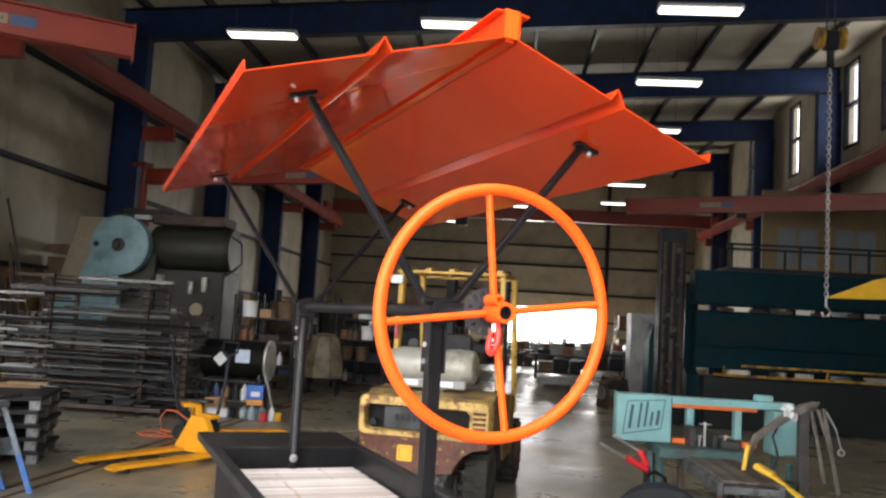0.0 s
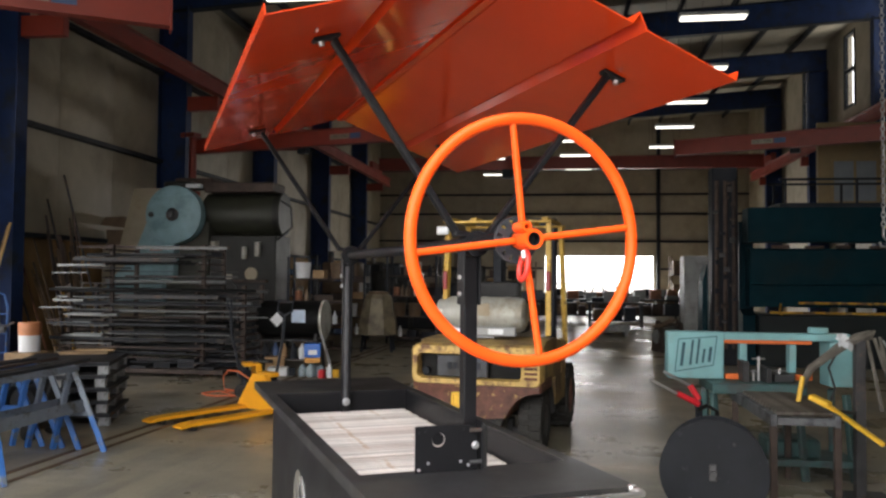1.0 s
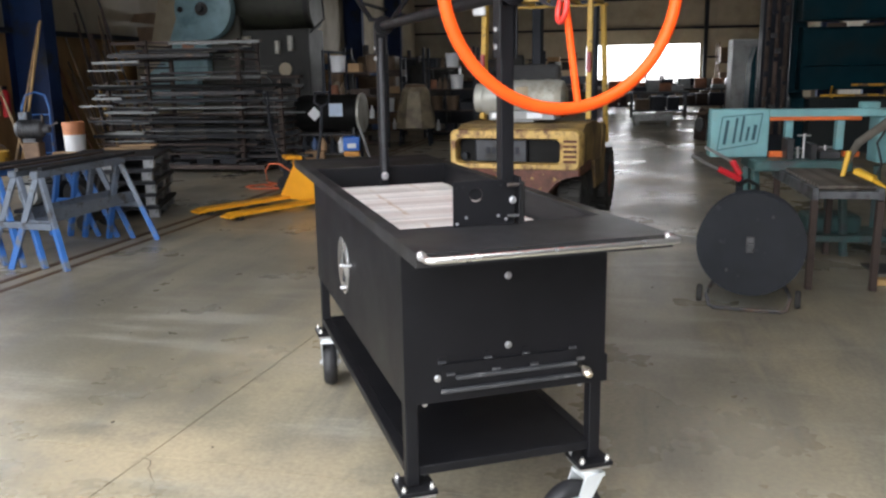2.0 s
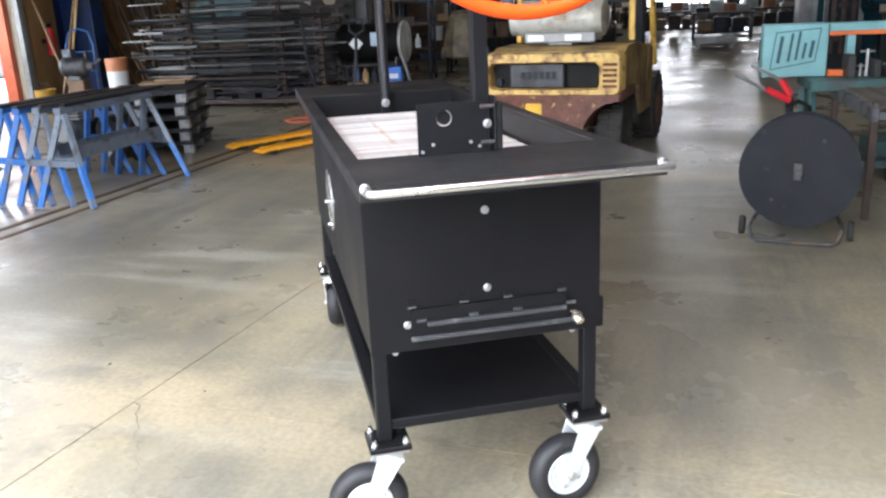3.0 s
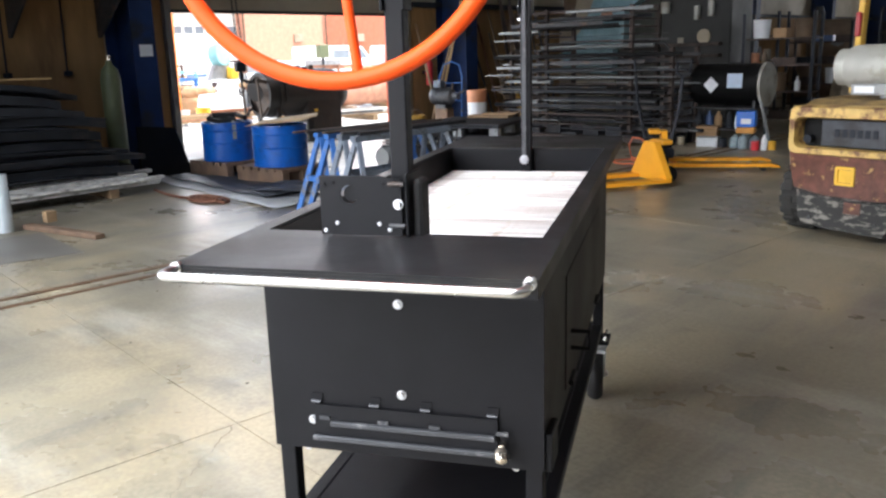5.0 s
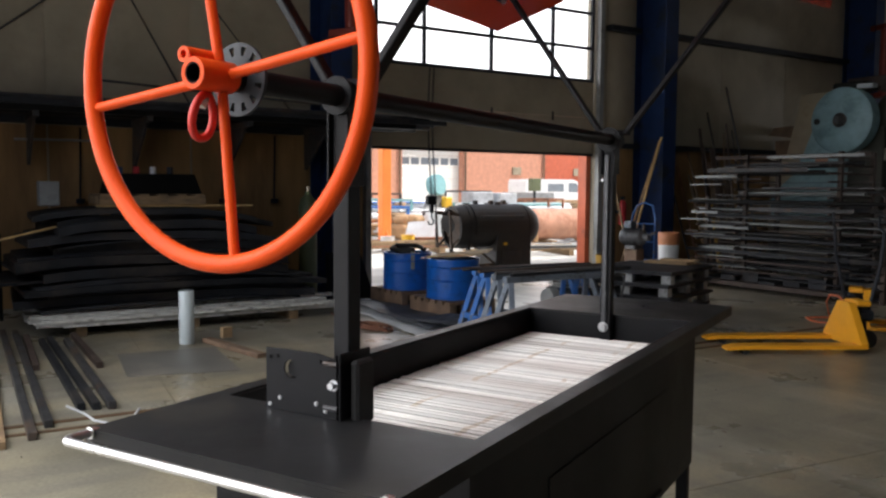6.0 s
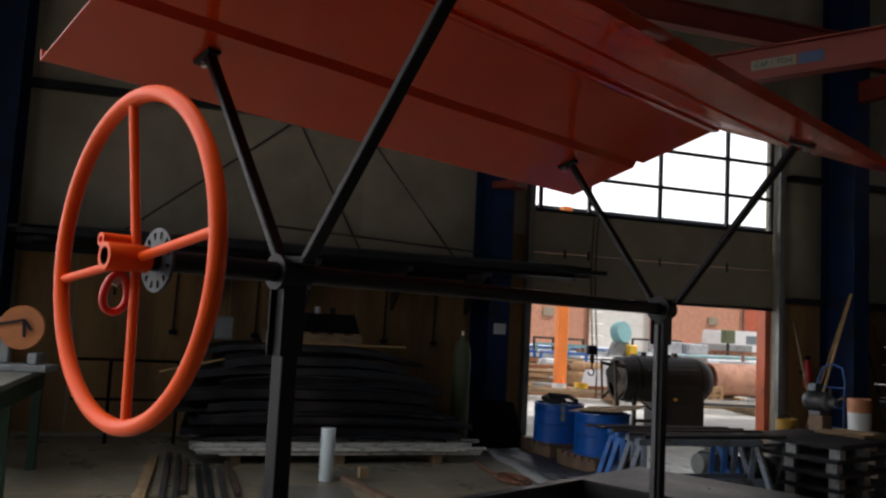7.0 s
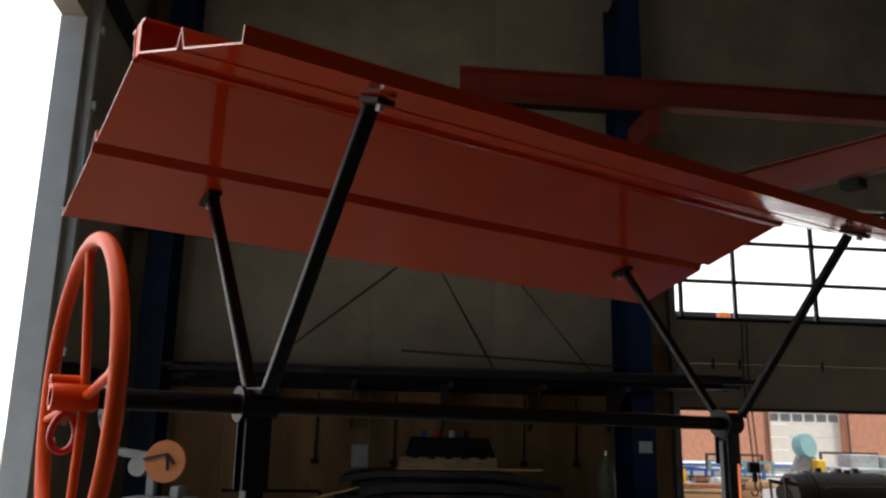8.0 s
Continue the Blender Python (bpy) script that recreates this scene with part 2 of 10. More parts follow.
M["yellow_dull"] = material("dull_yellow_rail", (0.42, 0.24, 0.02), 0.55, 0, 0.2, 6, 0, 60, (0.12, 0.08, 0.04), 0.4, 5, 0.04)
M["skid_edge"] = material("worn_skid_edge", (0.13, 0.135, 0.145), 0.5, 0.3, 0.25, 8, 0.06, 60, (0.05, 0.05, 0.055), 0.4, 6, 0.05)
M["skid_foot"] = material("worn_galvanised_foot", (0.30, 0.31, 0.32), 0.45, 0.3, 0.25, 14, 0.05, 60, (0.10, 0.10, 0.105), 0.35, 9, 0.05)
M["wood_pale"] = material("pale_pole_wood", (0.55, 0.36, 0.15), 0.65, 0, 0.15, 10, 0.1, 60, stretch=(1, 1, 0.3))
M["jack_yellow"] = material("bright_jack_yellow", (0.80, 0.36, 0.015), 0.42, 0, 0.06, 6, 0.03, 60, (0.5, 0.22, 0.02), 0.12, 5, 0.04)
M["rust_dark"] = material("dark_rusty_steel", (0.065, 0.045, 0.037), 0.7, 0.2, 0.3, 7, 0.08, 80, island=0.3)
M["bright_dull"] = material("dull_bright_steel", (0.20, 0.21, 0.21), 0.45, 0.3, 0.2, 8, 0.05, 80, island=0.25)
M["machine_cream"] = material("aged_cream_machine_paint", (0.34, 0.29, 0.205), 0.55, 0, 0.12, 4, 0.06, 50, (0.25, 0.2, 0.13), 0.3, 2)
M["machine_brown"] = material("brown_grimy_paint", (0.13, 0.085, 0.05), 0.6, 0, 0.25, 5, 0.06, 50)
M["olive_dark"] = material("grimy_olive_paint", (0.012, 0.012, 0.010), 0.55, 0, 0.25, 5)
M["label_blue"] = material("pale_blue_label", (0.45, 0.55, 0.68), 0.5, 0, 0.1, 12)
M["card_pale"] = material("pale_cardboard", (0.52, 0.38, 0.22), 0.8, 0, 0.1, 8)
M["bright_bar"] = material("dull_bright_flat_bar", (0.74, 0.73, 0.69), 0.45, 0.2, 0.2, 9, 0.04, 80, (0.2, 0.18, 0.16), 0.25, 4, island=0.3)
M["cyl_green"] = material("dull_green_cylinder_paint", (0.12, 0.14, 0.07), 0.5, 0, 0.15, 6)
M["paper"] = material("white_paper", (0.72, 0.74, 0.76), 0.7, 0, 0.04, 10)
M["roll_white"] = material("white_stretch_film", (0.72, 0.80, 0.84), 0.25, 0, 0.05, 8, coat=0.4)
M["wood_dark"] = material("dirty_timber", (0.20, 0.13, 0.085), 0.75, 0, 0.25, 10, 0.1, 60)
M["floor_plate"] = material("greyed_floor_plate", (0.22, 0.21, 0.19), 0.45, 0.3, 0.2, 4, 0.06, 50, (0.3, 0.27, 0.23), 0.3, 2)
M["rust_light"] = material("pinkish_rusty_steel", (0.42, 0.22, 0.15), 0.7, 0.1, 0.2, 3, 0.08, 40, (0.3, 0.14, 0.09), 0.35, 2)
M["orange_steel_bright"] = material("bright_orange_steel", (0.80, 0.22, 0.04), 0.5, 0, 0.08, 4, 0.04, 40)
M["brick_red"] = material("red_brick_facade", (0.50, 0.12, 0.06), 0.75, 0, 0.12, 4, 0.1, 40)

M["haze"] = glow("white_hazy_sky", (1.0, 1.0, 1.0), 1.8)
M["fork_hood"] = material("grimy_forklift_yellow", (0.36, 0.24, 0.075), 0.65, 0, 0.25, 9, 0.1, 60, (0.10, 0.065, 0.04), 0.5, 3, 0.15)
M["fork_plate"] = material("dark_worn_plate", (0.04, 0.043, 0.05), 0.5, 0.3, 0.2, 14, 0.05, 100, (0.025, 0.025, 0.025), 0.4, 6)
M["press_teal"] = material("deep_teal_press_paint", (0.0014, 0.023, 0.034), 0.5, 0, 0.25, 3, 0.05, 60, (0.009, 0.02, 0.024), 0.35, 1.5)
M["office_cream"] = material("yellowed_office_panel", (0.24, 0.18, 0.09), 0.65, 0, 0.12, 2, 0.1, 10, (0.2, 0.16, 0.1), 0.3, 1.2)
M["reel"] = material("scuffed_blue_black_paint", (0.009, 0.011, 0.015), 0.5, 0.1, 0.25, 6, 0.05, 60, (0.03, 0.033, 0.04), 0.12, 9, 0.04)
M["reel"].node_tree.nodes["Principled BSDF"].inputs["Specular IOR Level"].default_value = 0.25
for k, s in (("black", 0.18), ("black_top", 0.19), ("press_teal", 0.12), ("smoker", 0.12), ("dark_steel", 0.2), ("navy", 0.25), ("plate", 0.2), ("steel", 0.3), ("orange_wheel", 0.2), ("orange", 0.3), ("reel", 0.25)):
    M[k].node_tree.nodes["Principled BSDF"].inputs["Specular IOR Level"].default_value = s


def concrete():
    """Worn shop floor: broad tones, dragged streaks, oil spots, yellowed patches and pale scuffs, all in the hall's own metres."""
    m = bpy.data.materials.new("worn_concrete")
    m.use_nodes = True
    n, l = m.node_tree.nodes, m.node_tree.links
    b = n["Principled BSDF"]
    geo = n.new("ShaderNodeNewGeometry")

    def noise_at(scale, detail, stretch=(1, 1, 1), turn=0.0, rough=0.6, shift=0.0):
        mp = n.new("ShaderNodeMapping")
        mp.inputs["Scale"].default_value, mp.inputs["Rotation"].default_value = stretch, (0, 0, radians(turn))
        mp.inputs["Location"].default_value = (shift, shift * 0.7, 0)
        l.new(geo.outputs["Position"], mp.inputs["Vector"])
        t = n.new("ShaderNodeTexNoise")
        t.inputs["Scale"].default_value, t.inputs["Detail"].default_value, t.inputs["Roughness"].default_value = scale, detail, rough
        l.new(mp.outputs[0], t.inputs["Vector"])
        return t.outputs["Fac"]

    def ramp(v, a, c, lo=0.0, hi=1.0):
        r = n.new("ShaderNodeMapRange")
        r.interpolation_type = "SMOOTHSTEP"
        for k, x in (("From Min", a), ("From Max", c), ("To Min", lo), ("To Max", hi)):
            r.inputs[k].default_value = x
        l.new(v, r.inputs["Value"])
        return r.outputs[0]

    def over(col, c2, fac):
        x = n.new("ShaderNodeMix")
        x.data_type = "RGBA"
        x.inputs[7].default_value = (*c2, 1)
        l.new(fac, x.inputs[0])
        if isinstance(col, tuple):
            x.inputs[6].default_value = (*col, 1)
        else:
            l.new(col, x.inputs[6])
        return x.outputs[2]
    big = noise_at(0.35, 6)
    col = over((0.31, 0.282, 0.214), (0.17, 0.154, 0.115), ramp(big, 0.38, 0.64))
    col = over(col, (0.38, 0.325, 0.215), ramp(noise_at(0.6, 5, (1, 0.5, 1), 20, 0.6, 7.0), 0.45, 0.66, 0, 0.8))
    col = over(col, (0.16, 0.15, 0.13), ramp(noise_at(1.0, 6, (2.2, 0.35, 1), -28, 0.7, 3.0), 0.44, 0.68, 0, 0.85))
    col = over(col, (0.43, 0.41, 0.35), ramp(noise_at(1.5, 5, (0.4, 1.6, 1), 8, 0.6, 11.0), 0.50, 0.72, 0, 0.6))
    col = over(col, (0.08, 0.072, 0.065), ramp(noise_at(2.6, 3, (1, 1.8, 1), 30, 0.5, 5.0), 0.62, 0.84, 0, 0.65))
    col = over(col, (0.14, 0.13, 0.115), ramp(noise_at(7.0, 3, (1, 2.2, 1), 60, 0.5, 2.0), 0.62, 0.86, 0, 0.45))
    # yellowed dust that gathers along the saw cuts
    sep = n.new("ShaderNodeSeparateXYZ")
    grid = n.new("ShaderNodeMapping")
    grid.vector_type = "TEXTURE"
    grid.inputs["Location"].default_value, grid.inputs["Rotation"].default_value = (-1.455, 0.487, 0), (0, 0, radians(-5.4))
    l.new(geo.outputs["Position"], grid.inputs["Vector"]), l.new(grid.outputs[0], sep.inputs[0])
    for ax, first in (("X", 0.0), ("Y", 0.0)):
        sh, pp, mu = n.new("ShaderNodeMath"), n.new("ShaderNodeMath"), n.new("ShaderNodeMath")
        sh.inputs[1].default_value = first
        l.new(sep.outputs[ax], sh.inputs[0])
        pp.operation, pp.inputs[1].default_value = "PINGPONG", 2.2
        l.new(sh.outputs[0], pp.inputs[0])
        mu.operation = "MULTIPLY"
        l.new(ramp(pp.outputs[0], 0.04, 0.5, 0.7, 0.0), mu.inputs[0])
        l.new(ramp(noise_at(1.7, 6, (1, 1, 1), 0, 0.7, 4.0 + first), 0.38, 0.62), mu.inputs[1])
        col = over(col, (0.40, 0.335, 0.225), mu.outputs[0])
    hsv = n.new("ShaderNodeHueSaturation")
    l.new(col, hsv.inputs["Color"])
    l.new(ramp(noise_at(45, 4), 0.3, 0.7, 0.88, 1.12), hsv.inputs["Value"])
    l.new(hsv.outputs[0], b.inputs["Base Color"])
    l.new(ramp(noise_at(0.9, 5, (1, 1, 1), 0, 0.65, 9.0), 0.3, 0.7, 0.23, 0.43), b.inputs["Roughness"])
    bp = n.new("ShaderNodeBump")
    bp.inputs["Strength"].default_value, bp.inputs["Distance"].default_value = 0.06, 0.003
    l.new(noise_at(30, 5), bp.inputs["Height"])
    l.new(bp.outputs[0], b.inputs["Normal"])
    return m


M["concrete"] = concrete()


def grate_steel():
    """Bare bar steel with brown heat marks in two dashed lines along the grate."""
    m = material("bare_steel_grate", (0.80, 0.78, 0.75), 0.34, 0.4, 0.16, 10, 0.1, 200, (0.36, 0.28, 0.21), 0.3, 5, island=0.22)
    n, l = m.node_tree.nodes, m.node_tree.links
    b = n["Principled BSDF"]
    src = b.inputs["Base Color"].links[0].from_socket
    tc, geo = n.new("ShaderNodeTexCoord"), n.new("ShaderNodeNewGeometry")
    sep = n.new("ShaderNodeSeparateXYZ")
    l.new(tc.outputs["Object"], sep.inputs[0])
    spots = n.new("ShaderNodeTexNoise")
    spots.inputs["Scale"].default_value = 9.0
    l.new(geo.outputs["Position"], spots.inputs["Vector"])
    wobble = n.new("ShaderNodeMath")
    wobble.operation, wobble.inputs[1].default_value = "MULTIPLY_ADD", 0.05
    l.new(spots.outputs["Fac"], wobble.inputs[0]), l.new(sep.outputs["X"], wobble.inputs[2])
    total = None
    for x0 in (-0.06, 0.15):
        d = n.new("ShaderNodeMath")
        d.operation, d.inputs[1].default_value, d.inputs[2].default_value = "COMPARE", x0, 0.008
        l.new(wobble.outputs[0], d.inputs[0])
        if total is None:
            total = d.outputs[0]
        else:
            a = n.new("ShaderNodeMath")
            l.new(total, a.inputs[0]), l.new(d.outputs[0], a.inputs[1])
            total = a.outputs[0]
    cut = n.new("ShaderNodeMapRange")
    cut.inputs["From Min"].default_value, cut.inputs["From Max"].default_value, cut.inputs["To Max"].default_value = 0.46, 0.60, 0.42
    l.new(spots.outputs["Fac"], cut.inputs["Value"])
    mul = n.new("ShaderNodeMath")
    mul.operation = "MULTIPLY"
    l.new(total, mul.inputs[0]), l.new(cut.outputs[0], mul.inputs[1])
    mix = n.new("ShaderNodeMix")
    mix.data_type = "RGBA"
    mix.inputs[7].default_value = (0.42, 0.25, 0.09, 1)
    # bars of one batch share a tone: duller, tanner groups across the grate
    lay = n.new("ShaderNodeMapping")
    lay.vector_type = "TEXTURE"
    lay.inputs["Rotation"].default_value, lay.inputs["Scale"].default_value = (0, 0, radians(27.5)), (2.5, 0.16, 1)
    l.new(geo.outputs["Position"], lay.inputs["Vector"])
    batch = n.new("ShaderNodeTexNoise")
    batch.inputs["Scale"].default_value, batch.inputs["Detail"].default_value = 1.0, 2
    l.new(lay.outputs[0], batch.inputs["Vector"])
    share = n.new("ShaderNodeMapRange")
    share.inputs["From Min"].default_value, share.inputs["From Max"].default_value, share.inputs["To Max"].default_value = 0.46, 0.60, 0.5
    l.new(batch.outputs["Fac"], share.inputs["Value"])
    tone = n.new("ShaderNodeMix")
    tone.data_type = "RGBA"
    tone.inputs[7].default_value = (0.47, 0.40, 0.36, 1)
    l.new(share.outputs[0], tone.inputs[0]), l.new(src, tone.inputs[6])
    l.new(mul.outputs[0], mix.inputs[0]), l.new(tone.outputs[2], mix.inputs[6])
    l.new(mix.outputs[2], b.inputs["Base Color"])
    return m


M["grate"] = grate_steel()

# ---- building helpers ----
def thing(name, m, label, category, group="", kind=""):
    """A top-level Empty at a thing's base, which parents its parts."""
    ob = new(name)
    ob.empty_display_size = 0.1
    ob.matrix_basis = m
    return tagged(ob, label, category, group, kind)


def mesh_of(bm, name, mat, smooth=False):
    me = bpy.data.meshes.new(name)
    bm.normal_update()
    bm.to_mesh(me)
    bm.free()
    me.materials.append(mat)
    if smooth:
        me.shade_smooth()
        me.set_sharp_from_angle(angle=radians(38))
    return me


def part(name, bm, mat, parent, label="", m=None, smooth=False):
    """Links a bmesh as one mesh object under a thing or under a part."""
    ob = new(name, mesh_of(bm, name, mat, smooth))
    ob.parent = parent
    if m is not None:
        ob.matrix_basis = m
    if label:
        ob["label"] = label
    return ob


def solid(name, bm, mat, label="", category="", kind="", group="", m=None, smooth=False):
    """A top-level thing that is one mesh."""
    ob = new(name, mesh_of(bm, name, mat, smooth))
    if m is not None:
        ob.matrix_basis = m
    return tagged(ob, label, category, group, kind)


def again(name, ob, parent, m):
    """One more piece on the same mesh."""
    o = new(name, ob.data)
    o.parent = parent
    o.matrix_basis = m
    return o


def BM():
    return bmesh.new()


def box(bm, x0, x1, y0, y1, z0, z1, bevel=0.0, m=None, seg=1):
    r = bmesh.ops.create_cube(bm, size=1.0)
    vs = r["verts"]
    for v in vs:
        v.co = Vector(((x0 + x1) / 2 + v.co.x * (x1 - x0), (y0 + y1) / 2 + v.co.y * (y1 - y0), (z0 + z1) / 2 + v.co.z * (z1 - z0)))
    if bevel:
        es = list({e for v in vs for e in v.link_edges})
        rr = bmesh.ops.bevel(bm, geom=es, offset=bevel, segments=seg, affect="EDGES", profile=0.5)
        vs = list({v for f in rr["faces"] for v in f.verts} | {v for v in vs if v.is_valid})
    if m is not None:
        bmesh.ops.transform(bm, matrix=m, verts=vs)
    return bm


def rod(bm, p, q, r, seg=12, r2=None, caps=True):
    p, q = Vector(p), Vector(q)
    d = q - p
    m = Matrix.Translation((p + q) / 2) @ d.to_track_quat("Z", "Y").to_matrix().to_4x4()
    bmesh.ops.create_cone(bm, cap_ends=caps, segments=seg, radius1=r, radius2=r if r2 is None else r2, depth=d.length, matrix=m)
    return bm


def bar(bm, p, q, w, h, bevel=0.0, up=(0, 0, 1)):
    """A square bar from p to q, w wide and h high."""
    p, q = Vector(p), Vector(q)
    d = q - p
    z = d.normalized()
    x = Vector(up).cross(z)
    if x.length < 1e-4:
        x = Vector((1, 0, 0)).cross(z)
    x.normalize()
    y = z.cross(x)
    m = Matrix((x, y, z)).transposed().to_4x4()
    m.translation = (p + q) / 2
    return box(bm, -w / 2, w / 2, -h / 2, h / 2, -d.length / 2, d.length / 2, bevel, m)


def pipe(bm, pts, r, seg=10, closed=False):
    """A round bar bent along points."""
    pts = [Vector(p) for p in pts]
    n = len(pts)
    rings, last = [], None
    for i, p in enumerate(pts):
        a = pts[(i - 1) % n] if closed or i else p
        b = pts[(i + 1) % n] if closed or i < n - 1 else p
        t = (b - a).normalized()
        ref = last if last is not None else (Vector((0, 0, 1)) if abs(t.z) < 0.9 else Vector((1, 0, 0)))
        x = (ref - t * ref.dot(t)).normalized()
        last = x
        y = t.cross(x)
        rings.append([bm.verts.new(p + x * (r * math.cos(k * 2 * math.pi / seg)) + y * (r * math.sin(k * 2 * math.pi / seg))) for k in range(seg)])
    for i in range(n if closed else n - 1):
        A, B = rings[i], rings[(i + 1) % n]
        for k in range(seg):
            bm.faces.new((A[k], A[(k + 1) % seg], B[(k + 1) % seg], B[k]))
    if not closed:
        bm.faces.new(rings[0][::-1])
        bm.faces.new(rings[-1])
    return bm


def lathe(bm, profile, seg=24, m=None):
    """Turns a profile of (radius, z) round the z axis."""
    rings = [[bm.verts.new((r * math.cos(k * 2 * math.pi / seg), r * math.sin(k * 2 * math.pi / seg), z)) for k in range(seg)] for r, z in profile]
    fs = []
    for A, B in zip(rings, rings[1:]):
        for k in range(seg):
            fs.append(bm.faces.new((A[k], A[(k + 1) % seg], B[(k + 1) % seg], B[k])))
    fs.append(bm.faces.new(rings[0][::-1]))
    fs.append(bm.faces.new(rings[-1]))
    if m is not None:
        bmesh.ops.transform(bm, matrix=m, verts=[v for r in rings for v in r])
    return bm


def hoop(bm, profile, seg=24, m=None):
    """Turns a closed profile of (radius, z) round the z axis, leaving the middle open."""
    rings = [[bm.verts.new((r * math.cos(k * 2 * math.pi / seg), r * math.sin(k * 2 * math.pi / seg), z)) for k in range(seg)] for r, z in profile]
    for A, B in zip(rings, rings[1:] + rings[:1]):
        for k in range(seg):
            bm.faces.new((A[k], A[(k + 1) % seg], B[(k + 1) % seg], B[k]))
    if m is not None:
        bmesh.ops.transform(bm, matrix=m, verts=[v for r in rings for v in r])
    bmesh.ops.recalc_face_normals(bm, faces=bm.faces)
    return bm


def prism(bm, outline, depth, m=None):
    """A flat outline of (x, y) given a thickness along z."""
    a = [bm.verts.new((x, y, 0)) for x, y in outline]
    b = [bm.verts.new((x, y, depth)) for x, y in outline]
    n = len(a)
    bm.faces.new(a[::-1])
    bm.faces.new(b)
    for i in range(n):
        bm.faces.new((a[i], a[(i + 1) % n], b[(i + 1) % n], b[i]))
    if m is not None:
        bmesh.ops.transform(bm, matrix=m, verts=a + b)
    return bm


def holed(bm, x0, x1, y0, y1, hx0, hx1, hy0, hy1, z0, z1):
    """A plate with a square hole, as four butted slabs round it."""
    box(bm, x0, x1, y0, hy0, z0, z1), box(bm, x0, x1, hy1, y1, z0, z1)
    box(bm, x0, hx0, hy0, hy1, z0, z1), box(bm, hx1, x1, hy0, hy1, z0, z1)
    bmesh.ops.remove_doubles(bm, verts=bm.verts, dist=1e-5)
    return bm


def rounded(x0, x1, y0, y1, r, n=4):
    """A rectangle's outline with round corners."""
    pts = []
    for cx, cy, a0 in ((x1 - r, y0 + r, -90), (x1 - r, y1 - r, 0), (x0 + r, y1 - r, 90), (x0 + r, y0 + r, 180)):
        for k in range(n + 1):
            a = radians(a0 + 90 * k / n)
            pts.append((cx + r * math.cos(a), cy + r * math.sin(a)))
    return pts


def framed(bm, outer, inner, depth, lip, m):
    """A plate with a hole: two outlines of as many points, the outer edge rounded off by lip."""
    n = len(outer)
    cx, cy = sum(p[0] for p in outer) / n, sum(p[1] for p in outer) / n
    small = [(p[0] + (cx - p[0]) * lip, p[1] + (cy - p[1]) * lip * 2) for p in outer]
    loops = [[bm.verts.new((x, y, z)) for x, y in ol] for ol, z in ((inner, depth), (inner, 0.012), ([(a + (c - a) * 0.12, b + (d - b) * 0.12) for (a, b), (c, d) in zip(inner, small)], 0.0), (small, 0.0), (outer, 0.025), (outer, depth))]
    for A, B in zip(loops, loops[1:] + loops[:1]):
        for k in range(n):
            j = (k + 1) % n
            bm.faces.new((A[k], A[j], B[j], B[k]))
    bmesh.ops.transform(bm, matrix=m, verts=[v for lp in loops for v in lp])
    bmesh.ops.recalc_face_normals(bm, faces=bm.faces)
    return bm


def chamfered(bm, outline, depth, inset, m):
    """A flat outline given a thickness, its front edge rounded off."""
    n = len(outline)
    cx, cy = sum(p[0] for p in outline) / n, sum(p[1] for p in outline) / n
    front = [(x + (cx - x) * inset, y + (cy - y) * inset) for x, y in outline]
    loops = [[bm.verts.new((x, y, z)) for x, y in ol] for ol, z in ((front, 0.0), ([((a + 3 * c) / 4, (b + 3 * d) / 4) for (a, b), (c, d) in zip(front, outline)], 0.012), (outline, 0.035), (outline, depth))]
    bm.faces.new(loops[0][::-1]), bm.faces.new(loops[-1])
    for A, B in zip(loops, loops[1:]):
        for k in range(n):
            j = (k + 1) % n
            bm.faces.new((A[k], A[j], B[j], B[k]))
    bmesh.ops.transform(bm, matrix=m, verts=[v for lp in loops for v in lp])
    bmesh.ops.recalc_face_normals(bm, faces=bm.faces)
    return bm


AX = Matrix(((0, 0, 1, 0), (1, 0, 0, 0), (0, 1, 0, 0), (0, 0, 0, 1)))  # outline x, y to y, z; depth to x
AY = Matrix(((1, 0, 0, 0), (0, 0, 1, 0), (0, 1, 0, 0), (0, 0, 0, 1)))  # outline x, y to x, z; depth to y

# ---- the hall ----
XL, XR, YB, YF = -9.2, 9.6, -2.6, 40.6
BAY = 6.1
BAYS = [4.0 + BAY * k for k in range(-2, 6)]
FLANGE_L, FLANGE_R = -8.5, 8.95


def roof_z(x):
    """Underside of the roof: one slope, rising to the east."""
    return 8.75 + (x - XL) * 0.062


def wall_with_holes(name, axis, at, lo, hi, z1, holes, thick, mat, label):
    """A wall along x or y with square openings through it."""
    bm = BM()

    def slab(a, b, c, d):
        if b - a > 0.001 and d - c > 0.001:
            if axis == "y":
                box(bm, at, at + thick, a, b, c, d)
            else:
                box(bm, a, b, at, at + thick, c, d)
    edge = lo
    for a, b, c, d in sorted(holes):
        slab(edge, a, 0, z1), slab(a, b, 0, c), slab(a, b, d, z1)
        edge = b
    slab(edge, hi, 0, z1)
    return solid(name, bm, mat, label, "wall", "structure")


b = BM()
box(b, -500, 500, -500, 500, -0.5, -0.03)
solid("ground", b, M["asphalt"], "pale worn concrete yard round the hall", "ground", "structure")
b = BM()
box(b, XL - 0.3, XR + 0.3, YB - 0.3, YF + 0.3, -0.29, -0.02)
floor = solid("floor", b, M["dirt"], "worn stained grey concrete shop floor with saw-cut joints", "floor", "structure")

